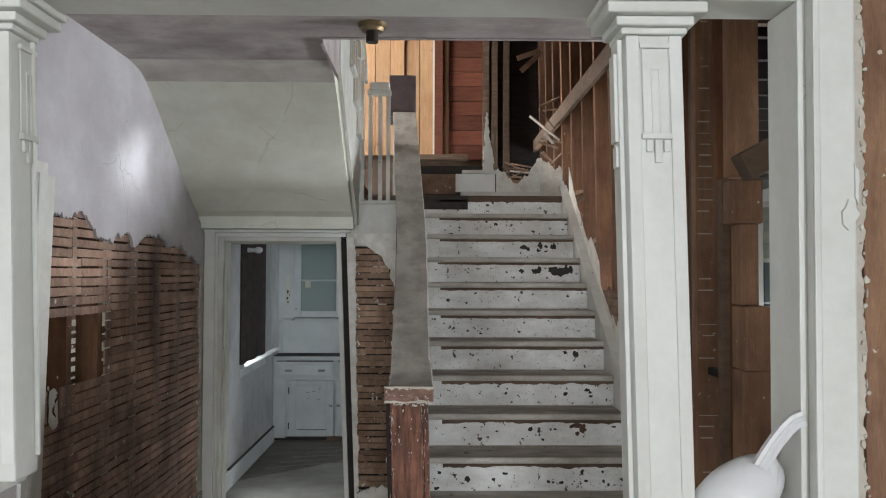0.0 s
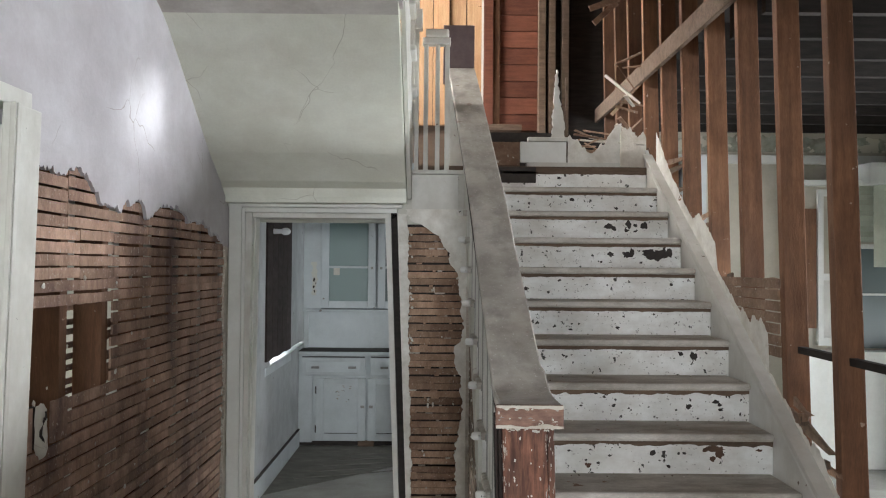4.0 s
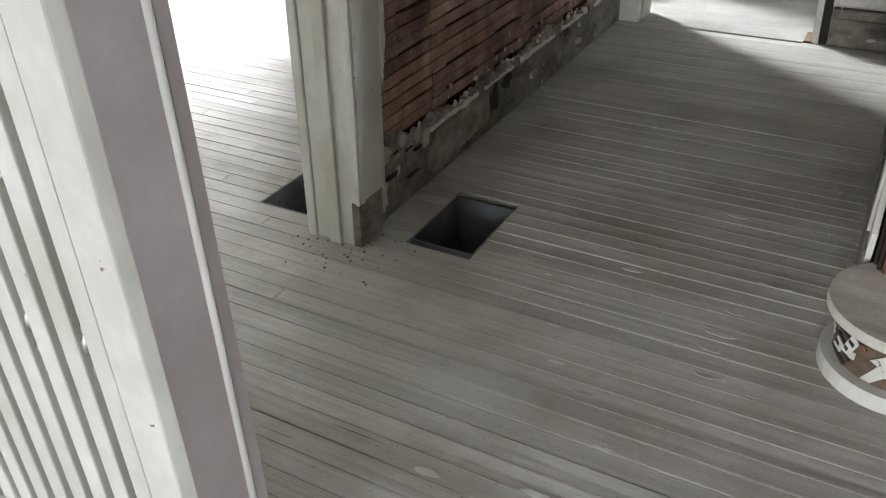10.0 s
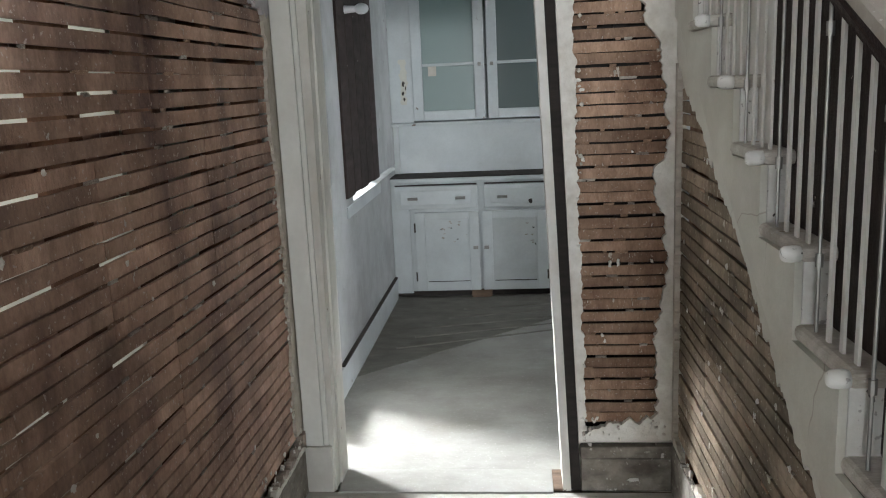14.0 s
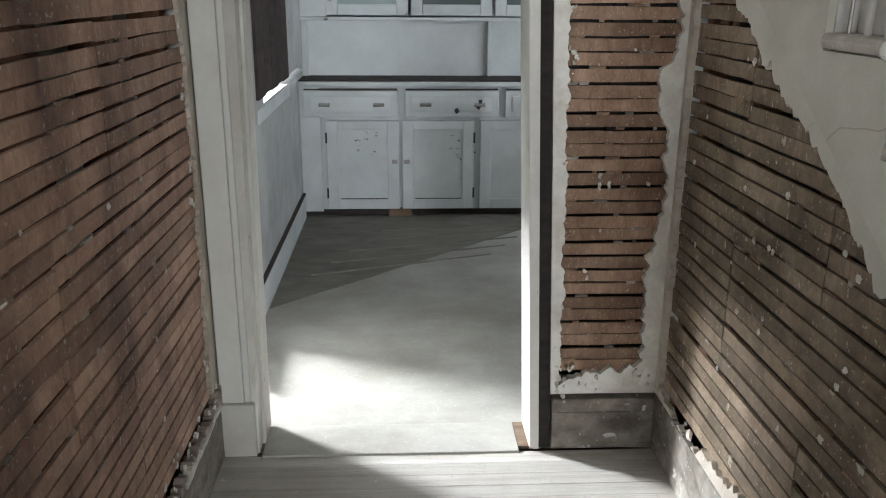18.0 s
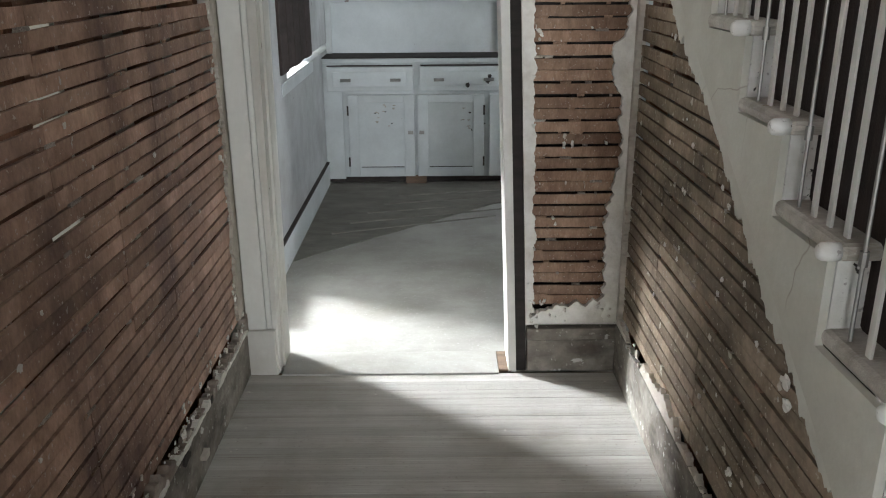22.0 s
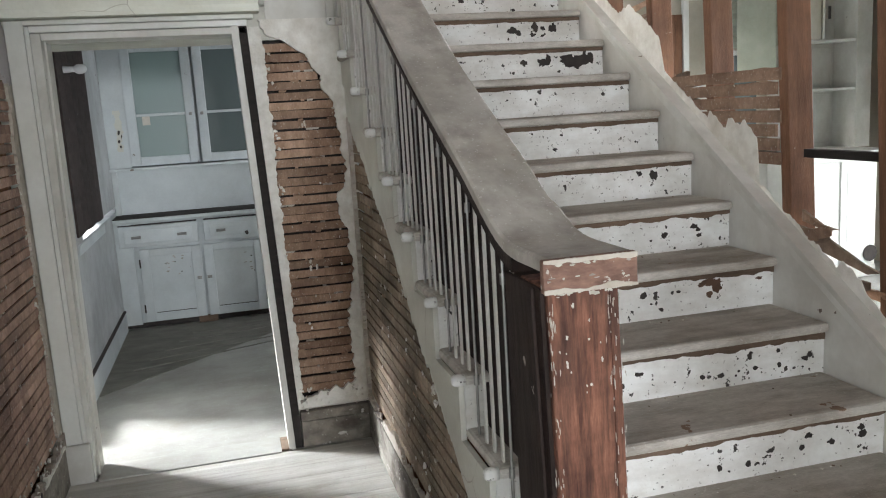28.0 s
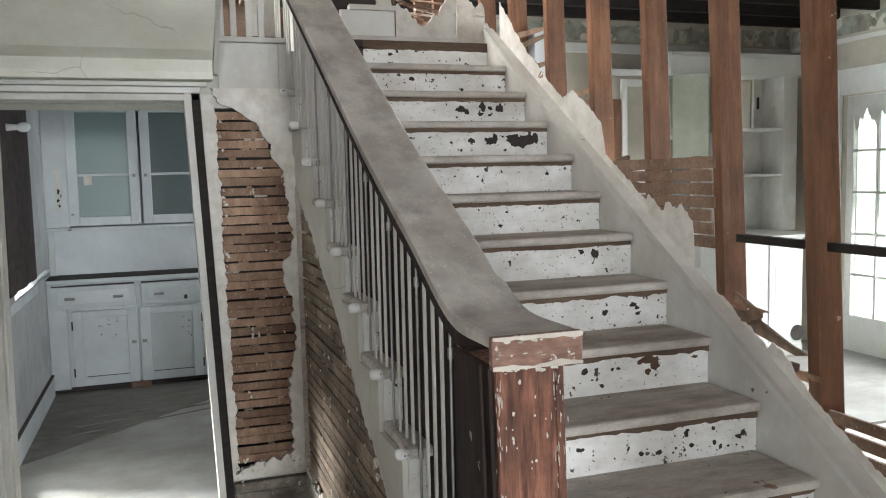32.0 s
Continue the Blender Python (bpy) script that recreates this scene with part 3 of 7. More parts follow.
slab("top_plate", STUD, wall_hall, -1.135, 1.24, 2.75, WX - 0.014, 2.46, CEIL_Z)
TORN = [(2.40, 2.02), (2.68, 2.01), (2.94, 2.06), (3.06, 2.02), (3.15, 1.97), (3.32, 1.93), (3.42, 1.97), (3.55, 2.0), (3.65, 1.92), (3.8, 1.995), (3.95, 2.0), (4.2, 1.94), (4.56, 1.91), (4.8, 1.86), (5.0, 1.8)]
bm = bmesh.new()
torn_sheet(bm, 2.40, 5.0, lambda u: piecewise(TORN, u), lambda u: min(CEIL_Z, 2.905 - 0.71 * max(0, u - 3.72) + 0.05), WX - 0.003, WX + 0.012, "x", 3.0, 0.03)
part("plaster", bm, PLASTER_GREY, wall_hall, "grey plaster with a torn lower edge")
bm = bmesh.new()
box(bm, WX - 0.003, 1.24, 2.16, WX + 0.012, 2.40, CEIL_Z)
part("plaster", bm, PLASTER_GREY, wall_hall)
bm = bmesh.new()
torn_strip(bm, 0.26, 1.87, lambda z: 4.93 - 0.02 * math.sin(z * 5), lambda z: 4.998, WX - 0.003, WX + 0.01, "x", 7.0, 0.02, 0.0)
part("plaster", bm, PLASTER_RAW, wall_hall, "strip of broken plaster beside the casing")
# skim on the side room's face, left off behind the gaps
bm = bmesh.new()
for dims in ((2.46, 5.0, 1.74, CEIL_Z), (2.46, 5.0, 0.0, 0.72), (4.06, 5.0, 0.72, 1.74)):
    box(bm, -1.165, dims[0], dims[2], -1.15, dims[1], dims[3])
part("back_plaster", bm, PLASTER, wall_hall)
bm = bmesh.new()
for i in range(22):
    z = 0.74 + i * 0.0445
    if i in (3, 4, 9):
        continue
    end = 3.48 if i in (14, 17, 18, 19) else 3.8 if i == 20 else 4.05
    for a, b, tall in ((2.46, 3.05 + 0.02 * (i % 3), 0.02), (3.06 + 0.02 * (i % 3), 3.4, 0.022), (3.402, end, 0.037)):
        sag = 0.005 * math.sin(i * 2.7 + a)
        box(bm, -1.148, a, z + sag, -1.14, b, z + sag + (tall if z > 1.2 else 0.034))
tagged(part("back_lath", bm, LATH, wall_hall), kind="stuff")
slab("baseboard", BASE, wall_hall, WX - 0.002, 2.42, 0.0, WX + 0.018, 5.0, 0.2, bevel=0.004, label="stained baseboard with flaking paint")
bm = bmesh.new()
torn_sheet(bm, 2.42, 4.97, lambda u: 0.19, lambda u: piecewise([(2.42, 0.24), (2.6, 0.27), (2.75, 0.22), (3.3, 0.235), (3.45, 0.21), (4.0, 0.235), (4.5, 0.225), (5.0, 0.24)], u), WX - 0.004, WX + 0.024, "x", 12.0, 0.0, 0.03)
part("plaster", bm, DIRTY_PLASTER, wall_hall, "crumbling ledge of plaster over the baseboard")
# pale broken rim along the ledge, in lengths
for i, (u0, u1) in enumerate(((2.78, 3.2), (3.26, 3.52), (3.6, 3.98), (4.06, 4.4), (4.5, 4.94))):
    bm = bmesh.new()
    torn_sheet(bm, u0, u1, lambda u: 0.197, lambda u: 0.21, WX + 0.01, WX + 0.03, "x", 50.0 + i, 0.006, 0.014)
    part("plaster_rim", bm, TORN_WHITE, wall_hall, "pale broken rim of plaster")
# a fallen skin of plaster over the baseboard, lumps and painted-dark hollows beside it
bm = bmesh.new()
torn_sheet(bm, 2.8, 3.3, lambda u: piecewise([(2.8, 0.05), (2.9, 0.02), (3.3, 0.06)], u), lambda u: piecewise([(2.8, 0.12), (2.88, 0.18), (3.1, 0.19), (3.3, 0.185)], u), WX + 0.019, WX + 0.026, "x", 61.0, 0.012, 0.01)
part("plaster_skin", bm, DIRTY_PLASTER, wall_hall, "fallen skin of pinkish plaster")
# the hollows are near-black flakes that paint the shade of holes
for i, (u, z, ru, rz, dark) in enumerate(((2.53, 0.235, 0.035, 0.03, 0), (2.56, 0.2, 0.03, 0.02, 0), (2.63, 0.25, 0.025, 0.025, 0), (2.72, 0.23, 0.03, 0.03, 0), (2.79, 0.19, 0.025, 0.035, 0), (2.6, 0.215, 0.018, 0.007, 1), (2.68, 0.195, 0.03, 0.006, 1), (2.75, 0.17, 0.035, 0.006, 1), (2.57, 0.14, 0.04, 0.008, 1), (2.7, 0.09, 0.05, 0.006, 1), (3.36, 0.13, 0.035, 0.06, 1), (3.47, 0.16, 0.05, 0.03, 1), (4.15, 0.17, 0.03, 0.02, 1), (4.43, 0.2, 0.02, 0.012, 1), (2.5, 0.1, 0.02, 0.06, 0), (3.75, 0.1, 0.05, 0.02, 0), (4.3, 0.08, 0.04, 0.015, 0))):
    scatter_flake("hollow" if dark else "plaster_lump", CHIP_HOLE_BLACK if dark else DIRTY_PLASTER if i % 2 else PLASTER_RAW, wall_hall, "x", WX + 0.0185, u, z, ru, rz, 0.0075 if dark else 0.016, 600 + i)

# hall end wall with the kitchen door
EY = 5.0
wall_end = wall_with_openings("wall_hall_end", "hall end wall with doorway to the kitchen", "y", EY + 0.02, EY + 0.15, -1.2, 0.46, 0.0, 2.24, [(-0.9, 0.034, -0.1, 2.01), (0.055, 0.4, 0.22, 1.97)], PLASTER)
# near-black backing and studs paint the shade behind the lath gaps
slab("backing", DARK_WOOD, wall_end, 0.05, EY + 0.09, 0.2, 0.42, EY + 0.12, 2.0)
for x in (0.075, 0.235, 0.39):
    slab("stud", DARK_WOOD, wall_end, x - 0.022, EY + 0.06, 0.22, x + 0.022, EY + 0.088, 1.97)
bm = bmesh.new()
torn_strip(bm, 0.2, 2.06, lambda z: piecewise([(0.2, 0.36), (0.3, 0.365), (0.6, 0.36), (0.9, 0.385), (1.05, 0.385), (1.15, 0.335), (1.25, 0.34), (1.3, 0.39), (1.6, 0.375), (1.72, 0.33), (1.88, 0.27), (1.97, 0.15), (2.0, 0.07), (2.06, 0.05)], z), lambda z: 0.428, EY - 0.012, EY + 0.018, "y", 21.0, 0.018, 0.0)
part("plaster", bm, TORN_WHITE, wall_end, "torn plaster beside the lath")
bm = bmesh.new()
torn_sheet(bm, 0.07, 0.38, lambda u: 0.2, lambda u: piecewise([(0.07, 0.215), (0.13, 0.255), (0.25, 0.275), (0.3, 0.27), (0.38, 0.3)], u), EY - 0.011, EY + 0.018, "y", 31.0, 0.0, 0.02)
part("plaster", bm, TORN_WHITE, wall_end, "broken white plaster above the baseboard")
bm = bmesh.new()
torn_strip(bm, 0.2, 2.03, lambda z: 0.076 - 0.038 * z, lambda z: 0.1 - 0.02 * z, EY - 0.012, EY + 0.018, "y", 25.0, 0.0, 0.012)
part("plaster", bm, TORN_WHITE, wall_end)
slab("baseboard", BASE, wall_end, 0.076, EY - 0.02, 0.0, 0.428, EY + 0.019, 0.135, bevel=0.004)
slab("baseboard_cap", BASE, wall_end, 0.073, EY - 0.026, 0.137, 0.428, EY + 0.019, 0.185, bevel=0.006)

# the door's frame
door_frame = setting("trim", "white painted door casing, one side stripped to the dark stud", "trim")
slab("casing", WHITE, door_frame, -1.0, EY - 0.022, 0.19, -0.925, EY + 0.019, 2.085, bevel=0.004)
slab("casing", WHITE, door_frame, -0.924, EY - 0.016, 0.19, -0.905, EY + 0.019, 2.06, bevel=0.004)
slab("plinth", WHITE_WORN, door_frame, -1.004, EY - 0.032, 0.0, -0.893, EY + 0.019, 0.188, bevel=0.004)
bm = bmesh.new()
prism(bm, [(-0.904, 0.0), (-0.888, 0.0), (-0.866, 2.03), (-0.904, 2.03)], EY - 0.008, EY + 0.16, "y")
part("jamb", bm, WHITE_WORN, door_frame)
bm = bmesh.new()
prism(bm, [(-0.887, 0.0), (-0.877, 0.0), (-0.856, 2.0), (-0.865, 2.0)], EY + 0.05, EY + 0.165, "y")
part("stop", bm, WHITE_WORN, door_frame)
slab("head_jamb", WHITE_WORN, door_frame, -0.864, EY - 0.006, 2.002, -0.005, EY + 0.16, 2.032, bevel=0.003)
slab("head_casing", WHITE, door_frame, -0.904, EY - 0.024, 2.034, 0.0, EY + 0.019, 2.062, bevel=0.004)
slab("head_casing", WHITE, door_frame, -0.924, EY - 0.034, 2.064, 0.03, EY + 0.019, 2.085, bevel=0.005)
bm = bmesh.new()
prism(bm, [(0.006, 0.0), (0.036, 0.0), (-0.042, 2.06), (-0.074, 2.06)], EY - 0.02, EY + 0.16, "y")
part("jamb", bm, WHITE_WORN, door_frame)
bm = bmesh.new()
prism(bm, [(0.038, 0.0), (0.075, 0.0), (-0.004, 2.06), (-0.04, 2.06)], EY - 0.006, EY + 0.019, "y")
part("stud", bm, DARK_WOOD, door_frame, "dark bare stud beside the jamb")
bm = bmesh.new()
box(bm, -1.06, EY + 0.166, 2.0, 0.1, EY + 0.53, 2.29)
part("head_soffit", bm, PLASTER, door_frame, "rough white plaster head above the doorway")
slab("threshold", LINO, door_frame, -0.876, EY - 0.04, -0.004, -0.032, EY + 0.15, 0.008, bevel=0.003, label="dusty worn threshold")
slab("threshold", OLD_WOOD, door_frame, -0.0315, EY - 0.01, -0.004, 0.005, EY + 0.15, 0.006)

# wall below the stairs, hall side
SX = 0.43
UNDER = [(2.60, 0.10), (3.1, 0.50), (3.355, 0.64), (3.56, 0.77), (3.8, 0.89), (4.07, 1.10), (4.4, 1.29), (4.7, 1.46), (5.0, 1.62)]
wall_under = setting("wall_under_stair", "bare lath wall below the stairs with torn plaster", "wall")
for y in (3.0, 3.4, 3.8, 4.2, 4.6, 4.95):
    slab("stud", STUD, wall_under, SX + 0.034, y - 0.025, 0.0, SX + 0.1, y + 0.025, piecewise(UNDER, y) + 0.05)
# near-black boards paint the dark below the stairs, behind the lath
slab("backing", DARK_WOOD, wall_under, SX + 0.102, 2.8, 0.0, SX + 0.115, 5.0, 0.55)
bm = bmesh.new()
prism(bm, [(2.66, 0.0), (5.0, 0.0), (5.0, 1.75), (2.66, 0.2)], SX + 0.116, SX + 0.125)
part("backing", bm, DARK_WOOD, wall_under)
slab("baseboard", BASE, wall_under, SX - 0.018, 2.66, 0.0, SX + 0.002, 4.979, 0.2, bevel=0.004, label="baseboard with flaking blue-grey paint")
bm = bmesh.new()
torn_sheet(bm, 3.75, 4.97, lambda u: 0.19, lambda u: 0.225 + 0.03 * math.sin(u * 9), SX - 0.014, SX + 0.004, "x", 44.0, 0.0, 0.03)
part("plaster", bm, PLASTER_RAW, wall_under)
bm = bmesh.new()
torn_sheet(bm, 2.62, 4.99, lambda u: piecewise(UNDER, u), lambda u: 0.66 * (u - 3.42) + 0.80, SX - 0.012, SX + 0.003, "x", 52.0, 0.03)
part("plaster", bm, PLASTER, wall_under, "greenish plaster below the stair stringer")
bm = bmesh.new()
torn_strip(bm, 0.22, 1.6, lambda z: 4.955, lambda z: 4.985, SX - 0.016, SX + 0.003, "x", 57.0, 0.012, 0.0)
part("plaster", bm, PLASTER_RAW, wall_under)

# ceiling over the hall, the slope under the upper flight, and the stairwell's edges
bm = bmesh.new()
box(bm, -1.19, 1.23, CEIL_Z, 1.75, 3.07, CEIL_Z + 0.03)
box(bm, -1.19, 3.07, CEIL_Z, 0.07, 3.74, CEIL_Z + 0.03)
tagged(part("ceiling", bm, CEIL), "stained grey plaster hall ceiling", "ceiling", "", "structure")
COVE = [(3.5, 2.904), (3.6, 2.897), (3.69, 2.88), (3.77, 2.85)]
bm = bmesh.new()
prism(bm, COVE + [(3.77, 2.93), (3.5, 2.94)], -1.19, 0.055)
tagged(part("ceiling_cove", bm, COVE_PLASTER), "stained plaster cove between ceiling and slope", "ceiling", "", "structure")
bm = bmesh.new()
prism(bm, [COVE[-1], (3.85, 2.806), (3.95, 2.742), (4.55, 2.33), (4.78, 2.2), (4.88, 2.17), (4.9, 2.12), (4.9, 2.088), (5.019, 2.088), (5.019, 2.6), (3.77, 2.93)], -1.19, 0.055)
tagged(part("ceiling_slope", bm, PLASTER_GREEN), "sloping plaster soffit below the upper stair flight", "ceiling", "", "structure")
bm = bmesh.new()
box(bm, 0.072, 3.072, CEIL_Z - 0.004, 1.75, 3.1, 3.2)
box(bm, 0.058, 3.1, CEIL_Z - 0.02, 0.075, 3.8, 3.2)
tagged(part("trim", bm, CEIL), "plastered edge of the stairwell opening", "trim", "", "structure")

# wall east of the stairs: open studs over two storeys
wall_east = setting("wall_stair_east", "open stud wall beside the stairs, plaster stripped away", "wall")
for i in range(13):
    y = 2.135 + 0.43 * i
    foot = 0.0 if y < 2.5 else 0.03
    bm = bmesh.new()
    box(bm, 1.655, y - 0.024, foot, 1.75, y + 0.024, 5.2, bevel=0.004)
    for v in bm.verts:  # the old frame leans back
        v.co.x -= 0.01 * (v.co.z - 1.0)
        v.co.y += 0.044 * (v.co.z - 1.0)
    part("stud", bm, STUD, wall_east)
slab("ribbon", OLD_WOOD, wall_east, 1.606, 3.1, 2.98, 1.633, 7.3, 3.1, bevel=0.004, label="weathered horizontal ribbon board")
slab("sole_plate", STUD, wall_east, 1.655, 1.25, 0.0, 1.75, 2.2, 0.045)
slab("block", DARK_WOOD, wall_east, 1.69, 2.2, 1.385, 1.72, 3.4, 1.412, label="dark horizontal blocking")
slab("stud", STUD_PALE, wall_east, 1.645, 2.4, 0.046, 1.75, 2.46, 2.9, bevel=0.004, label="stud with pale lath marks")
slab("stud", OLD_WOOD, wall_east, 1.665, 2.5, 0.046, 1.75, 2.55, 2.9, bevel=0.004)
slab("stud", OLD_WOOD, wall_east, 1.722, 2.2, 0.046, 1.762, 2.25, 2.9, bevel=0.004)
slab("stud", STUD_PALE, wall_east, 1.632, 2.0, 2.115, 1.738, 2.06, 2.9, bevel=0.004)
slab("stud", OLD_WOOD, wall_east, 1.662, 1.5, 2.2, 1.762, 1.56, 2.9, bevel=0.004)
slab("stud", OLD_WOOD, wall_east, 1.618, 2.035, 0.046, 1.645, 2.08, 2.114, bevel=0.003)
mrk = random.Random(77)
for i in range(50):
    if mrk.random() < 0.72:
        xa = 1.65 + mrk.uniform(0, 0.02)
        slab("lath_mark", PLASTER_RAW, wall_east, xa, 2.3984, 0.6 + 0.0445 * i, xa + mrk.uniform(0.045, 0.078), 2.3995, 0.6 + 0.0445 * i + mrk.uniform(0.002, 0.006))
slab("block", STUD_PALE, wall_east, 1.618, 1.93, 1.95, 1.722, 2.03, 2.1, bevel=0.006, label="short paint-flecked block")
slab("block", STUD_PALE, wall_east, 1.647, 1.94, 1.672, 1.71, 2.03, 1.948, bevel=0.005)
slab("block", STUD_PALE, wall_east, 1.648, 1.9, 1.455, 1.736, 2.03, 1.67, bevel=0.006, label="short paint-flecked block")
slab("post", STUD_PALE, wall_east, 1.647, 1.93, 0.046, 1.757, 2.03, 1.453, bevel=0.006)
bm = bmesh.new()
box(bm, -0.15, -0.045, -0.045, 0.15, 0.045, 0.045, bevel=0.005)
bmesh.ops.transform(bm, matrix=Matrix.Translation((1.73, 1.8, 2.19)) @ Matrix.Rotation(-0.5, 4, "Y"), verts=bm.verts[:])
part("brace", bm, OLD_WOOD, wall_east, "slanting brown brace")

# colonnade wall between front room and hall
wall_col = wall_with_openings("wall_colonnade", "plastered wall with a wide opening between two columns", "y", 1.085, 1.235, -6.2, 1.62, 0.0, CEIL_Z, [(-1.02, 1.47, -0.1, 2.435)], PLASTER)
slab("header_face", WHITE, wall_col, -1.02, 1.055, 2.438, 1.47, 1.083, 2.66, bevel=0.004)
slab("header_soffit", WHITE, wall_col, -1.02, 1.088, 2.422, 1.47, 1.232, 2.434, bevel=0.003)
slab("jamb", WHITE, wall_col, 1.455, 1.075, 0.0, 1.469, 1.245, 2.42, bevel=0.003)
bm = bmesh.new()
box(bm, 1.475, 1.045, 0.0, 1.576, 1.083, 2.5, bevel=0.006)
part("casing", bm, WHITE, wall_col)
slab("casing_bead", WHITE, wall_col, 1.471, 1.03, 0.0, 1.487, 1.039, 2.5, bevel=0.003)

bm = bmesh.new()
torn_strip(bm, 0.0, CEIL_Z, lambda z: 1.577, lambda z: 1.602, 1.062, 1.083, "y", 14.0, 0.0, 0.012)
part("plaster", bm, PLASTER_RAW, wall_col, "torn plaster edge beside the casing")
for i in range(60):
    scatter_flake("plaster_key", PLASTER if i % 3 else PLASTER_RAW, wall_col, "y", 1.056, 1.598 + 0.006 * math.sin(i * 5.3), 0.55 + 0.0395 * i + 0.012 * math.sin(i * 2.2), 0.004 + 0.0025 * math.sin(i * 3.7), 0.007 + 0.004 * math.sin(i * 1.3), 0.006, 300 + i)
scatter_flake("paint_flake", WHITE, wall_col, "y", 1.036, 1.557, 1.915, 0.026, 0.032, 0.008, 340, "lifted flake of white paint")
scatter_flake("paint_flake", WHITE, wall_col, "y", 1.038, 1.573, 1.99, 0.006, 0.05, 0.006, 341)
slab("stud", STUD, wall_col, 1.621, 1.09, 0.0, 1.76, 1.235, CEIL_Z, bevel=0.004)
slab("stud", STUD_PALE, wall_col, 1.604, 1.068, 0.0, 1.72, 1.083, CEIL_Z, bevel=0.003)
slab("backing", OLD_WOOD, wall_col, 1.761, 1.15, 0.0, 5.6, 1.235, CEIL_Z)

# outer walls, closing the place
WALL = PLASTER
wall_with_openings("wall_front", "unseen front wall with tall openings for the lamps", "y", -7.9, -7.75, -6.4, 5.8, 0.0, CEIL_Z, [(-4.3, -2.1, 0.7, 2.3), (-1.0, 2.2, 0.15, 2.45), (3.0, 5.0, 0.7, 2.3)], WALL)
wall_with_openings("wall_west", "side room's outer wall with windows", "x", -6.4, -6.2, -7.75, 8.7, 0.0, CEIL_Z, [(2.6, 5.0, 0.75, 2.25)], WALL)
# the second opening is unseen, added for the side fill lamp
wall_with_openings("wall_east", "plain east wall with glazed doors", "x", 5.5, 5.68, -7.75, 7.6, 0.0, 3.2, [(4.41, 6.78, 0.0, 2.25), (2.9, 4.1, 0.85, 2.15)], CREAM)
# the second opening is unseen, cut for the porch lamp
wall_with_openings("wall_back", "side room's stripped back wall", "y", 6.3, 6.42, -6.2, -1.2, 0.0, CEIL_Z, [(-4.35, -2.99, 0.9, 2.25), (-2.87, -1.3, 0.0, 2.3)], OLD_WOOD)
# two unseen partitions, added to screen the porch lamps
wall_with_openings("wall_porch", "unseen partition added around the porch lamps", "y", 5.0, 5.1, -2.9, -1.2, 0.0, CEIL_Z, [], PLASTER)
wall_with_openings("wall_porch_side", "unseen partition added around the porch lamps", "x", -2.98, -2.88, 5.0, 6.3, 0.0, CEIL_Z, [], PLASTER)
# side opening and slot past y 7.42 are unseen, cut to shape light
wall_with_openings("wall_kitchen_west", "pale blue kitchen wall, boarded window and unseen low opening", "x", -1.24, -1.075, 5.15, 8.5, 0.0, 2.42, [(5.17, 5.97, -0.1, 1.09), (6.6, 7.42, 0.93, 2.2), (7.42, 8.45, 0.93, 0.975)], KITCHEN_WALL)
wall_with_openings("wall_kitchen_back", "kitchen's back wall", "y", 8.5, 8.62, -1.24, 1.9, 0.0, 2.42, [], CABINET)
# unseen wall; its opening is added for the kitchen fill lamp
wall_with_openings("wall_kitchen_east", "kitchen's side wall", "x", 1.76, 1.9, 5.15, 8.5, 0.0, 2.42, [(6.6, 7.9, 0.9, 2.1)], CABINET)
wall_with_openings("wall_room_east_back", "back wall of the east room with scraps of wallpaper", "y", 7.45, 7.6, 1.7, 5.5, 0.0, 3.2, [(4.9, 5.06, 1.97, 2.45)], CREAM)
bm = bmesh.new()
box(bm, -6.4, -7.9, CEIL_Z, 5.8, 1.23, CEIL_Z + 0.06)
box(bm, -6.4, 1.23, CEIL_Z, -1.19, 8.7, CEIL_Z + 0.06)
tagged(part("ceiling", bm, CEIL), "plain plaster ceilings of the front and side rooms", "ceiling", "", "structure")
bm = bmesh.new()
box(bm, -1.24, 5.02, 2.3, 0.1, 8.62, 2.34)
box(bm, 0.1, 5.5, 2.2, 1.9, 8.62, 2.24)
tagged(part("ceiling", bm, CABINET), "kitchen ceiling", "ceiling", "", "structure")
# east room: bare joists under dark boards
bm = bmesh.new()
for i in range(16):
    y = 1.4 + i * 0.42
    box(bm, 1.76, y - 0.025, 2.92, 5.5, y + 0.025, 3.12)
box(bm, 1.76, 1.24, 3.13, 5.6, 7.6, 3.16)
tagged(part("ceiling", bm, DARK_WOOD), "bare near-black joists and boards above the east room", "ceiling", "", "structure")

# upper storey around the stairwell
wall_up = setting("wall_landing_back", "landing wall of pine and reddish boards with open studs", "wall")
UY = 7.2
for i in range(5):
    slab("board", PINE, wall_up, -0.1 + 0.145 * i + 0.003, UY, 2.94, -0.1 + 0.145 * (i + 1) - 0.003, UY + 0.03, 5.2, bevel=0.003)
slab("door_post", REDBOARD, wall_up, 0.63, UY - 0.05, 2.9, 0.71, UY + 0.03, 5.2, bevel=0.004)
slab("door_post", STUD, wall_up, 0.712, UY - 0.03, 2.9, 0.77, UY + 0.03, 5.2, bevel=0.004)
for i in range(16):
    slab("board", REDBOARD, wall_up, 0.772, UY + 0.0, 2.9 + 0.145 * i, 1.1, UY + 0.025, 2.9 + 0.145 * (i + 1) - 0.006, bevel=0.003)
for x in (1.13, 1.215, 1.33):
    slab("stud", OLD_WOOD, wall_up, x - 0.03, UY - 0.09, 2.55, x + 0.03, UY + 0.0, 5.2, bevel=0.004)
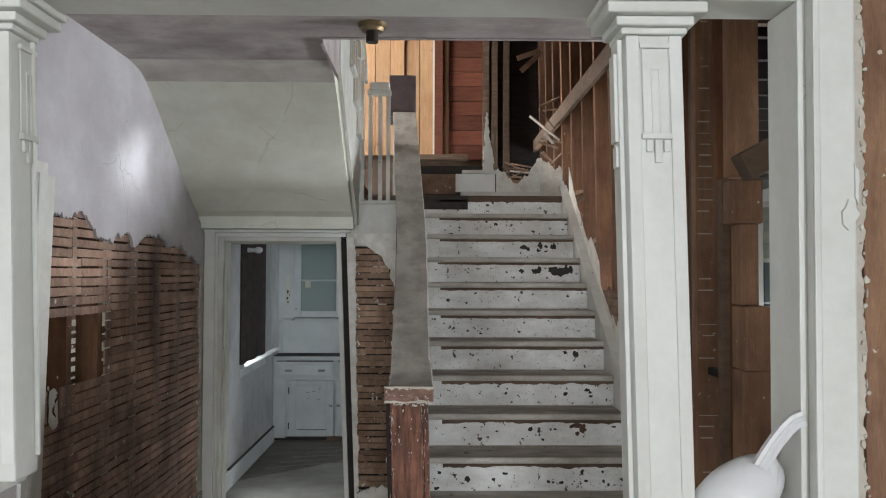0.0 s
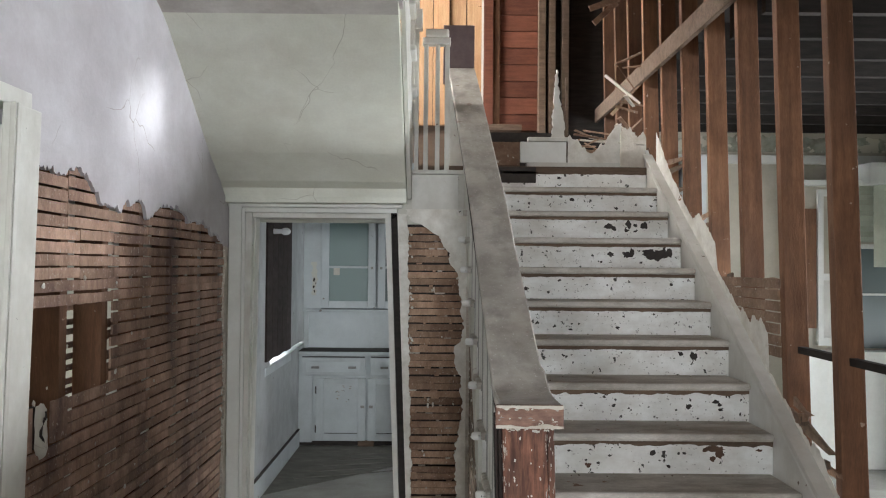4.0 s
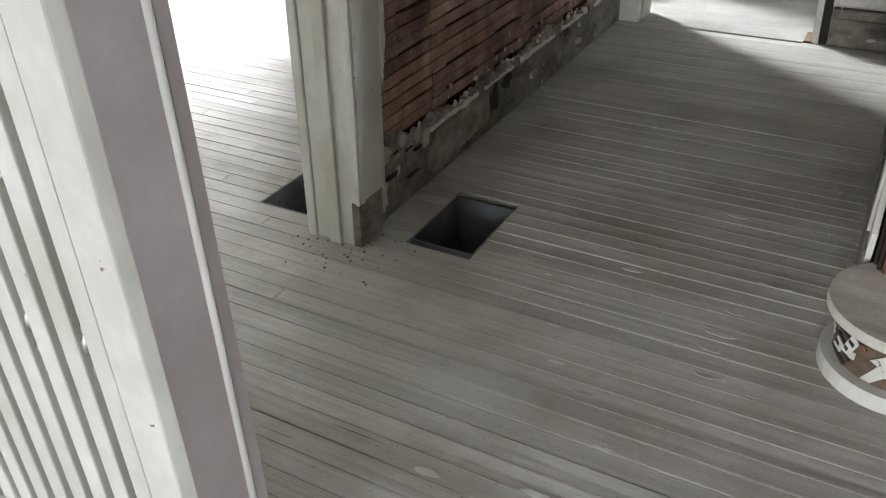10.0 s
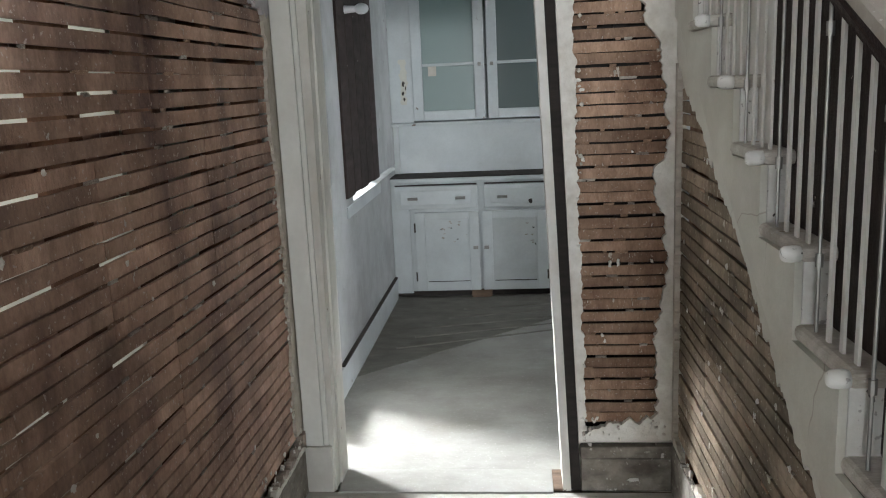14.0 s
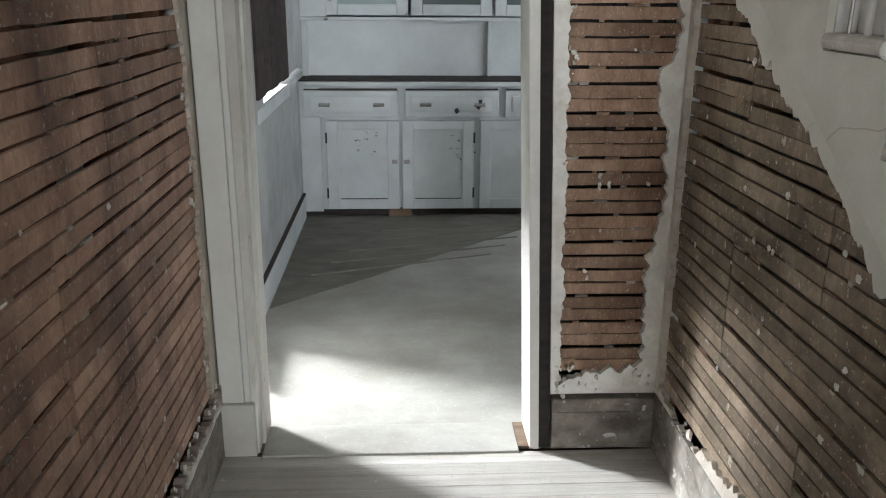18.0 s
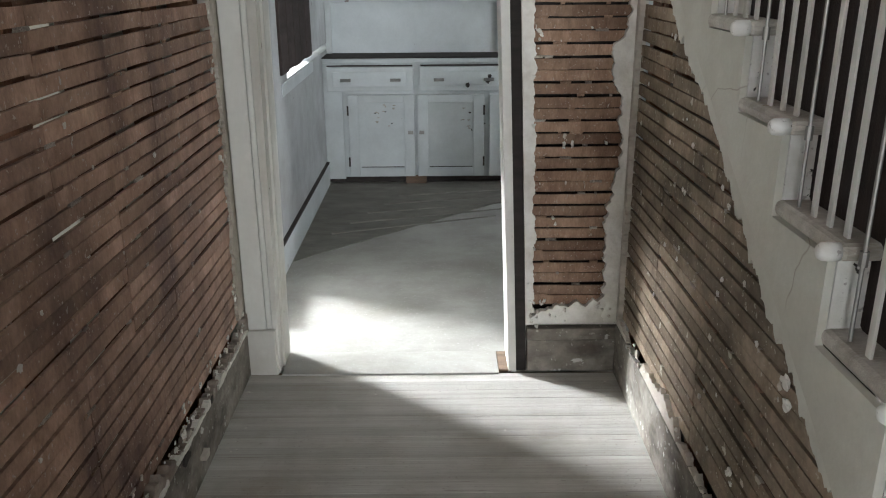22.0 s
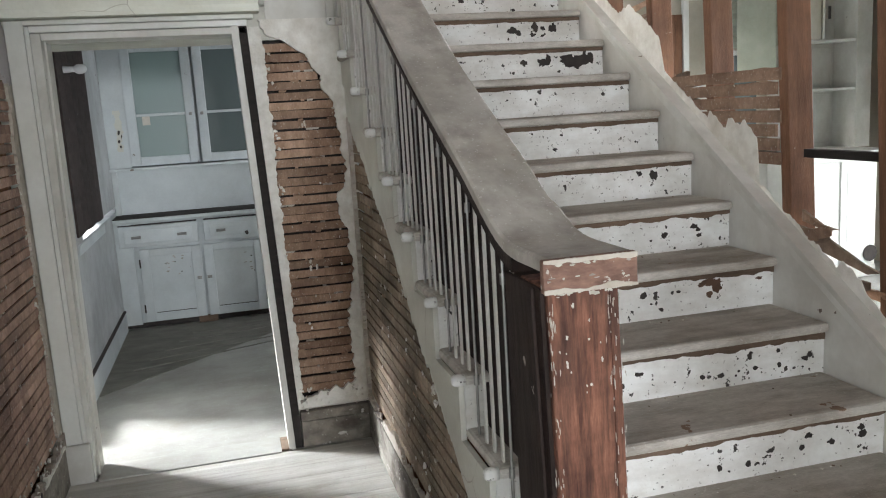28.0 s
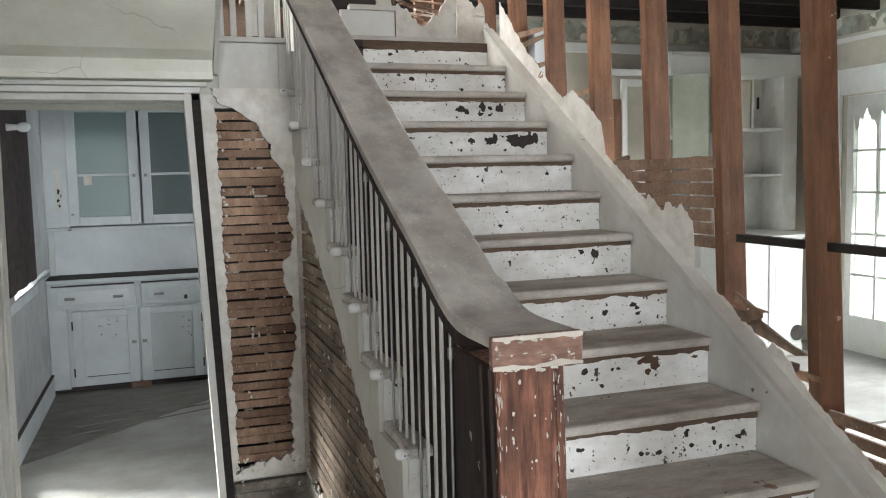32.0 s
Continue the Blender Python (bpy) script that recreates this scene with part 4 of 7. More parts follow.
# near-black sheet paints the black gap beside the studs
slab("backing", DARK_WOOD, wall_up, 1.1, UY + 0.03, 2.4, 1.76, UY + 0.05, 5.2)
slab("header", PINE, wall_up, -0.1, UY - 0.02, 4.08, 0.4, UY - 0.002, 4.2, bevel=0.003)
slab("stile", PINE, wall_up, 0.235, UY - 0.02, 2.94, 0.33, UY - 0.002, 4.078, bevel=0.003)
slab("white_edge", WHITE, wall_up, 0.61, UY - 0.012, 2.94, 0.628, UY - 0.001, 5.2)
slab("sill", OLD_WOOD, wall_up, 0.4, UY - 0.15, 2.88, 0.95, UY - 0.002, 2.93, bevel=0.004)
bm = bmesh.new()
box(bm, -1.19, 7.25, 2.35, 1.9, 7.3, 5.3)
box(bm, -1.9, 3.0, 2.95, -1.85, 5.2, 5.3)
box(bm, -1.9, 7.0, 2.95, -1.85, 7.3, 5.3)
box(bm, -1.9, 5.2, 2.95, -1.85, 7.0, 3.9)
box(bm, -1.9, 2.95, 2.95, 5.6, 3.0, 5.3)
box(bm, 5.5, 3.0, 3.2, 5.6, 7.3, 5.3)
box(bm, 1.76, 7.25, 3.2, 5.6, 7.3, 5.3)
tagged(part("wall_upper", bm, OLD_WOOD), "weathered boards closing the upper storey", "wall", "", "structure")
bm = bmesh.new()
box(bm, -1.95, 2.9, 5.3, 5.7, 7.4, 5.36)
tagged(part("ceiling", bm, OLD_WOOD), "bare boards above the upper storey", "ceiling", "", "structure")
bm = bmesh.new()
box(bm, 0.06, 5.455, 2.3, 1.65, 7.2, 2.378)
box(bm, -1.9, 5.03, 2.43, 0.05, 7.2, 2.5)
tagged(part("floor_landing", bm, OLD_WOOD), "stair landing of weathered boards", "floor", "", "structure")

ground = bmesh.new()
box(ground, -400, -400, -0.9, 400, 400, -0.7)
tagged(part("ground", ground, GRASS), "rough grass around the house", "ground", "", "structure")

# ---- the stairs ----
RUN, RISE = 0.252, 0.166


def step_y(k):
    return 3.42 + RUN * (k - 6)


def step_z(k):
    return 0.2 if k == 1 else 1.057 + RISE * (k - 6)


def stair_left(y):
    return 0.435 - 0.02 * (y - 3.2)


stairs = thing("staircase", "worn staircase with grey treads and peeling white risers", "staircase")
STR = 1.605
rnd = random.Random(5)
for k in range(1, 14):
    y, z = step_y(k), step_z(k)
    xl = stair_left(y) - 0.016 if k > 2 else 0.62
    bm = bmesh.new()
    box(bm, xl, y - 0.012, z - 0.032, STR, y + RUN + 0.03, z, bevel=0.012)
    part("tread", bm, TREAD, stairs)
    if k > 3:
        bm = bmesh.new()
        lathe(bm, 0, 0, [(0.004, -0.022), (0.012, -0.02), (0.0165, -0.013), (0.0175, 0.0), (0.0165, 0.016)], 12)
        bmesh.ops.transform(bm, matrix=Matrix.Translation((xl - 0.012, y + 0.004, z - 0.016)) @ Matrix.Rotation(math.pi / 2, 4, "Y"), verts=bm.verts[:])
        part("nosing_return", bm, RISER, stairs, "rounded white nosing end", smooth=True)
for k in range(1, 15):
    y, z = step_y(k), step_z(k) if k < 14 else 2.378
    low = step_z(k - 1) if k > 1 else 0.0
    bm = bmesh.new()
    box(bm, SX - 0.003 if k > 3 else stair_left(y) + 0.01 if k > 2 else 0.64, y + 0.018, low - 0.006, STR, y + 0.036, z - 0.033)
    riser = part("riser", bm, RISER, stairs)
    # brown cove strip, dark enough to paint the shade under the nosing too
    cove_shade = bmesh.new()
    torn_sheet(cove_shade, 0.66, STR - 0.002, lambda u: z - 0.05, lambda u: z - 0.0335, y + 0.01, y + 0.0175, "y", 400.0 + k, 0.009 if k < 8 else 0.004, 0.0, 0.02)
    part("cove", cove_shade, OLD_WOOD, riser)
    # flakes of missing paint
    spots = []
    for _ in range(22 if k < 6 else 11):
        q = rnd.random() ** 3
        spots.append((rnd.uniform(0.6, STR - 0.02), low + rnd.choice((0.02, 0.04, 0.06, 0.09)) + rnd.uniform(-0.012, 0.015), 0.0022 + 0.015 * q, 0.002 + 0.012 * q * rnd.uniform(0.5, 1.3)))
    if k < 8:
        spots += [(rnd.uniform(1.0, STR - 0.05), low + rnd.uniform(0.04, 0.1), rnd.uniform(0.008, 0.018), rnd.uniform(0.007, 0.014)) for _ in range(5)]
    if k == 3:
        spots += [(1.38, low + 0.07, 0.025, 0.022), (1.44, low + 0.08, 0.016, 0.03), (1.52, low + 0.06, 0.022, 0.02), (0.86, low + 0.07, 0.017, 0.017), (1.07, low + 0.065, 0.017, 0.015)]
    if k == 2:
        spots += [(1.0 + 0.05 * j, low + 0.03 + 0.012 * math.sin(j * 2), 0.025, 0.011) for j in range(12)]
    if k == 6:
        spots += [(1.36, low + 0.1, 0.045, 0.012), (1.39, low + 0.08, 0.02, 0.02), (1.36, low + 0.06, 0.014, 0.012)]
    if k == 8:
        spots += [(1.44, low + 0.09, 0.022, 0.024), (1.38, low + 0.1, 0.014, 0.012)]
    if k == 11:
        spots += [(1.21, low + 0.075, 0.02, 0.013), (1.3, low + 0.07, 0.03, 0.022), (1.33, low + 0.085, 0.018, 0.024), (1.43, low + 0.08, 0.05, 0.03), (1.49, low + 0.072, 0.045, 0.032), (1.54, low + 0.08, 0.03, 0.028)]
    if k == 12:
        spots += [(1.25, low + 0.075, 0.025, 0.02), (1.28, low + 0.065, 0.02, 0.014), (1.37, low + 0.09, 0.02, 0.024), (1.36, low + 0.055, 0.016, 0.01), (1.46, low + 0.085, 0.022, 0.026)]
    for n, (cx, cz, rx, rz) in enumerate(spots):
        sides, ring = 17 if rx > 0.012 else 7, []
        for j in range(sides):
            a = 2 * math.pi * j / sides
            q = 0.85 + 0.55 * noise.noise((1.6 * math.cos(a) + n, 1.6 * math.sin(a) + k, 0.5)) + rnd.uniform(-0.14, 0.14)
            ring.append((cx + rx * q * math.cos(a), min(z - 0.036, max(low + 0.001, cz + rz * q * math.sin(a)))))
        bm = bmesh.new()
        prism(bm, ring, y + 0.0162 + 0.0002 * (n % 5), y + 0.0185, "y")
        part("bare_patch", bm, CHIP_RED if k in (3, 6) and rx > 0.012 else CHIP_HOLE_BLACK, riser)

# skirt boards
def cap_z(y):
    return 1.213 + 0.626 * (y - 3.466)


bm = bmesh.new()
prism(bm, [(1.98, 0.0), (2.25, 0.0), (5.5, 2.1), (5.5, 2.5), (5.45, cap_z(5.45)), (1.98, cap_z(1.98))], STR + 0.001, STR + 0.022)
part("wall_skirt", bm, WHITE_WORN, stairs, "off-white skirt board along the stud wall")
bm = bmesh.new()
prism(bm, [(1.98, cap_z(1.98) - 0.014), (5.45, cap_z(5.45) - 0.014), (5.45, cap_z(5.45) + 0.008), (1.98, cap_z(1.98) + 0.008)], STR - 0.022, STR + 0.034)
part("skirt_cap", bm, WHITE_WORN, stairs)
bm = bmesh.new()
prism(bm, [(1.98, cap_z(1.98) - 0.05), (5.45, cap_z(5.45) - 0.05), (5.45, cap_z(5.45) - 0.02), (1.98, cap_z(1.98) - 0.02)], STR - 0.012, STR + 0.0)
part("skirt_moulding", bm, WHITE_WORN, stairs)
# dark strip that paints the shade below the projecting cap
bm = bmesh.new()
prism(bm, [(1.98, cap_z(1.98) - 0.0195), (5.45, cap_z(5.45) - 0.0195), (5.45, cap_z(5.45) - 0.0145), (1.98, cap_z(1.98) - 0.0145)], STR - 0.009, STR)
part("skirt_groove", bm, OLD_WOOD, stairs, "dark strip painting the shade under the cap")
bm = bmesh.new()
saw = []
for k in range(3, 14):
    saw += [(max(2.765, step_y(k) + 0.02), step_z(k - 1) - 0.034), (max(2.765, step_y(k) + 0.02), step_z(k) - 0.034)]
saw += [(5.48, step_z(13) - 0.034), (5.48, 1.95)]
saw += [(4.9, 1.72), (4.4, 1.36), (3.4, 0.72), (2.9, 0.34), (2.79, 0.2), (2.765, 0.2)]
prism(bm, saw, SX - 0.02, SX - 0.004)
part("open_stringer", bm, PLASTER, stairs, "greenish white open stringer")

# bullnose starting step
bull = thing("bullnose_step", "rounded starting step with broken riser and white base ring", "step")
bm = bmesh.new()
arc = [(0.545 + 0.19 * math.cos(a), 2.445 + 0.19 * math.sin(a)) for a in [math.pi * (0.5 + i / 18) for i in range(19)]]
prism(bm, arc + [(0.75, 2.255), (0.75, 2.635)], 0.172, 0.2, "z")
part("tread", bm, TREAD, bull)
bm = bmesh.new()
arc = [(0.545 + 0.15 * math.cos(a), 2.445 + 0.15 * math.sin(a)) for a in [math.pi * (0.5 + i / 18) for i in range(19)]]
prism(bm, arc + [(0.75, 2.295), (0.75, 2.595)], 0.045, 0.171, "z")
part("riser", bm, OLD_WOOD, bull, "split brown riser")
shard = random.Random(17)
for i in range(13):
    a = math.pi * shard.uniform(0.95, 1.5)
    bm = bmesh.new()
    w, h = shard.uniform(0.006, 0.022), shard.uniform(0.008, 0.035)
    prism(bm, [(-w, -h), (w * shard.uniform(0.2, 1), -h * 0.8), (w, h * shard.uniform(0.1, 0.9)), (-w * 0.4, h)], -0.0015, 0.0015, "y")
    bmesh.ops.transform(bm, matrix=Matrix.Translation((0.545 + 0.154 * math.cos(a), 2.445 + 0.154 * math.sin(a), shard.uniform(0.075, 0.13))) @ Matrix.Rotation(a + math.pi / 2, 4, "Z") @ Matrix.Rotation(shard.uniform(-0.7, 0.7), 4, "Y"), verts=bm.verts[:])
    part("paint_shard", bm, (WHITE, STUD, WHITE_WORN)[i % 3], bull)
bm = bmesh.new()
arc = [(0.545 + 0.18 * math.cos(a), 2.445 + 0.18 * math.sin(a)) for a in [math.pi * (0.5 + i / 18) for i in range(19)]]
prism(bm, arc + [(0.75, 2.265), (0.75, 2.625)], 0.0, 0.044, "z")
part("base_ring", bm, WHITE_WORN, bull, "chipped white base moulding")
for i in range(5):
    bm = bmesh.new()
    z = 0.062 + 0.022 * i
    a = math.pi * (1.16 + 0.03 * (i % 2))
    c = Vector((0.545 + 0.153 * math.cos(a), 2.445 + 0.153 * math.sin(a), z))
    made = box(bm, -0.035, -0.002, -0.005, 0.035, 0.004, 0.005)
    bmesh.ops.transform(bm, matrix=Matrix.Translation(c) @ Matrix.Rotation(a + math.pi / 2, 4, "Z") @ Matrix.Rotation(0.2, 4, "Y"), verts=bm.verts[:])
    part("kerf", bm, CHIP_HOLE_BLACK, bull)

# ---- balustrade ----
rail = thing("balustrade", "boxed stair balustrade with dusty grey rail and stripped newel", "balustrade")
NX0, NX1, NY0, NY1 = 0.435, 0.59, 2.555, 2.71


RAIL = [(2.5, 1.262), (2.74, 1.262), (2.80, 1.275), (2.86, 1.301), (2.95, 1.352), (3.06, 1.418), (3.19, 1.484), (3.35, 1.568), (3.54, 1.668), (3.98, 1.93), (4.65, 2.395), (5.5, 2.985)]


def rail_x(y):
    return stair_left(y) - 0.02 - 0.045 * max(0.0, y - 4.0)


def rail_z(y):
    """Underside of the handrail."""
    return sum(piecewise(RAIL, y + d) for d in (-0.05, -0.025, 0, 0.025, 0.05)) / 5


bm = bmesh.new()
ys = [2.535 + 0.03 * i for i in range(25)] + [3.35 + 0.2 * i for i in range(11)] + [5.5]
prev = None
for y in ys:
    z, xl = rail_z(y), rail_x(y)
    w = 0.175
    if y < 2.9:
        w = 0.185
    ring = [bm.verts.new(p) for p in ((xl, y, z + 0.026), (xl, y, z + 0.05), (xl + 0.006, y, z + 0.056), (xl + w - 0.006, y, z + 0.056), (xl + w, y, z + 0.05), (xl + w, y, z + 0.026))]
    if prev:
        for j in range(6):
            bm.faces.new((prev[j], prev[(j + 1) % 6], ring[(j + 1) % 6], ring[j]))
    else:
        bm.faces.new(ring)
    prev = ring
bm.faces.new(prev)
bmesh.ops.recalc_face_normals(bm, faces=bm.faces[:])
part("handrail", bm, GREY_RAIL, rail, "wide flat dusty grey handrail")
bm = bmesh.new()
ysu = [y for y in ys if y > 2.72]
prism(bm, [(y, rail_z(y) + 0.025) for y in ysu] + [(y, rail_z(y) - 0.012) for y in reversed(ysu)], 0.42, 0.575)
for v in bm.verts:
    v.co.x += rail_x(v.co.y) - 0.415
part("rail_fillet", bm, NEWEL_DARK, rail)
slab("newel_cap", CAP, rail, 0.412, 2.515, 1.252, 0.612, 2.5345, 1.3195, bevel=0.004, label="chipped brown end of the rail")
for nm, z0, z1, up in (("paint_crust", 1.252, 1.259, 0.006), ("paint_crust", 1.3125, 1.3192, 0.0)):
    bm = bmesh.new()
    torn_sheet(bm, 0.413, 0.611, lambda u: z0 - (0.004 if not up else 0.0) * abs(math.sin(u * 61)), lambda u: z1 + 0.4 * up * math.sin(u * 47), 2.5128, 2.5149, "y", 220.0 + z0, 0.0 if up else 0.003, 0.004 if up else 0.0, 0.004)
    part(nm, bm, PLASTER_RAW, rail, "pale crust of old paint along the edge")
newel = slab("newel", NEWEL, rail, NX0, NY0, 0.2, NX1 - 0.022, NY1, 1.254, bevel=0.004, label="square newel stripped to reddish wood")
slab("newel_panel", NEWEL, newel, NX1 - 0.02, NY0 + 0.004, 0.2, NX1, NY1, 1.252, bevel=0.003)
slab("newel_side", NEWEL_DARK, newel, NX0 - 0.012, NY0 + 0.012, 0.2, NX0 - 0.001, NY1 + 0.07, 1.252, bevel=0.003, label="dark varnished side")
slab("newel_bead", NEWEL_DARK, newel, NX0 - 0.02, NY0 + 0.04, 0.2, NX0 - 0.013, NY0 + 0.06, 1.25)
chips = random.Random(61)


def lean_newel():
    for o in [newel, *newel.children]:
        for v in o.data.vertices:
            v.co.x -= 0.025 * (v.co.z - 1.24)


for i in range(170):
    xx = chips.choice((NX0 + 0.004, NX1 - 0.024, NX1 - 0.018, NX1 - 0.003, NX0 + 0.004))
    scatter_flake("paint_fleck", PLASTER_RAW if i % 3 else PLASTER, newel, "y", NY0 - 0.0012, xx + chips.gauss(0, 0.006), 1.22 - 0.95 * chips.random() ** 1.3, chips.uniform(0.0005, 0.0013), chips.uniform(0.002, 0.013), 0.0016, 700 + i)
for i in range(26):
    scatter_flake("paint_fleck", PLASTER, newel, "y", NY0 - 0.0011, NX0 + 0.004 + 0.0058 * i, 1.246 + chips.uniform(-0.012, 0.004), chips.uniform(0.002, 0.007), chips.uniform(0.001, 0.005), 0.0015, 900 + i)
for i in range(14):
    scatter_flake("paint_fleck", PLASTER, newel, "y", NY0 - 0.0012, chips.uniform(NX0 + 0.01, NX1 - 0.03), 1.215 - abs(chips.gauss(0, 0.14)), chips.uniform(0.001, 0.0035), chips.uniform(0.002, 0.006), 0.0016, 800 + i)
for i in range(26):
    scatter_flake("paint_fleck", PLASTER if i % 2 else GREY_RAIL, rail, "y", 2.5138, chips.uniform(0.42, 0.608), chips.choice((1.256, 1.307, 1.28)) + chips.uniform(-0.004, 0.004), chips.uniform(0.002, 0.01), chips.uniform(0.001, 0.003), 0.0012 + 0.00004 * i, 850 + i)
lean_newel()
# balusters: three slim ones and a turned bead rod to each step
for k in range(2, 14):
    for j in range(3):
        y = step_y(k) + 0.03 + j * RUN / 4
        if y < 2.79:
            continue
        x = stair_left(y) + 0.012
        z0, z1 = step_z(k), rail_z(y) - 0.013
        slab("baluster", WHITE_WORN, rail, x - 0.003, y - 0.0085, z0, x + 0.003, y + 0.0085, z1, bevel=0.001)
    y = step_y(k) + 0.03 + 3 * RUN / 4
    if 2.78 < y < 4.6:
        x = stair_left(y) + 0.012
        bm = bmesh.new()
        z0, z1 = step_z(k), rail_z(y) - 0.013
        tube(bm, (x, y, z0), (x, y, z1), 0.004, 8)
        for f in (0.2, 0.86):
            zc = z0 + (z1 - z0) * f
            tube(bm, (x, y, zc), (x, y, zc + 0.026), 0.008, 8)
        part("spindle", bm, METAL, rail)
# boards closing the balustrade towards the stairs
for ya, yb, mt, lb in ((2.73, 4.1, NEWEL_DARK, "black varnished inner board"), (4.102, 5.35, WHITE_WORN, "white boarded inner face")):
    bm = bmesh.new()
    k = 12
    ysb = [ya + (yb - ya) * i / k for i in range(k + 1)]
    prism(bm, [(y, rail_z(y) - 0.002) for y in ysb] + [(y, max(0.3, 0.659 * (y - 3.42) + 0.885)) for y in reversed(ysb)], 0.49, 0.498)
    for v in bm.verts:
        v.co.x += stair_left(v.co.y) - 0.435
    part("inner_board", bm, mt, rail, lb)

upper_newel = thing("upper_newel", "landing newel post with dark chipped top", "newel")
slab("post", WHITE_WORN, upper_newel, 0.3, 5.515, 2.379, 0.45, 5.635, 2.95, bevel=0.004)
slab("top_block", NEWEL2, upper_newel, 0.27, 5.51, 2.952, 0.475, 5.64, 3.32, bevel=0.004, label="dark brown upper block flecked with paint")

# ---- upper flight, rising back over the hall ----
upper = thing("upper_flight", "white upper stair flight with balusters seen from below", "staircase")
bm = bmesh.new()
saw = []
for k in range(6):
    y, z = 5.3 - 0.25 * k, 2.56 + 0.17 * k
    saw += [(y, z - 0.17), (y, z)]
saw += [(3.8, 3.41), (3.8, 2.95), (4.6, 2.36), (4.95, 2.12), (5.3, 2.12)]
prism(bm, saw, 0.06, 0.082)
part("stringer", bm, WHITE_WORN, upper)
for k in range(6):
    y, z = 5.3 - 0.25 * k, 2.56 + 0.17 * k
    slab("tread", WHITE_WORN, upper, -0.95, y - 0.25, z, 0.115, y + 0.025, z + 0.03, bevel=0.01)
    for j in range(2):
        yb = y - 0.06 - 0.12 * j
        slab("baluster", WHITE_WORN, upper, 0.066, yb - 0.012, z + 0.031, 0.09, yb + 0.012, z + 0.75)
bm = bmesh.new()
prism(bm, [(5.3, 3.29), (3.8, 4.31), (3.8, 4.37), (5.3, 3.35)], 0.04, 0.115)
part("handrail", bm, WHITE_WORN, upper)

guard = thing("landing_guard", "white landing guard of square balusters on a boarded panel", "railing")
bm = bmesh.new()
torn_sheet(bm, 0.085, 0.36, lambda u: piecewise([(0.085, 2.05), (0.2, 1.98), (0.36, 1.86)], u), lambda u: 2.268, EY - 0.002, EY + 0.019, "y", 61.0, 0.012, 0.0)
part("panel", bm, WHITE_WORN, guard)
slab("bottom_rail", WHITE_WORN, guard, 0.085, EY - 0.02, 2.271, 0.4, EY + 0.05, 2.295, bevel=0.004)
for x in (0.163, 0.233, 0.29):
    slab("baluster", WHITE_WORN, guard, x - 0.014, EY + 0.005, 2.296, x + 0.014, EY + 0.033, 3.05, bevel=0.002)
slab("post", WHITE_WORN, guard, 0.095, EY + 0.0, 2.296, 0.12, EY + 0.035, 3.3, bevel=0.003)
slab("top_rail", WHITE_WORN, guard, 0.14, EY - 0.02, 3.051, 0.31, EY + 0.055, 3.09, bevel=0.006)
slab("cap", WHITE_WORN, guard, 0.16, EY - 0.03, 3.091, 0.3, EY + 0.065, 3.14, bevel=0.012)
slab("side_board", WHITE_WORN, guard, 0.362, EY + 0.0, 1.85, 0.4, EY + 0.03, 2.27, bevel=0.003)
for i in range(3):
    slab("step_rail", WHITE_WORN, guard, 0.1 - 0.03 * i, EY - 0.02 - 0.16 * i, 3.142 + 0.13 * i, 0.14 - 0.03 * i, EY + 0.05 - 0.16 * i, 3.262 + 0.13 * i, bevel=0.005)

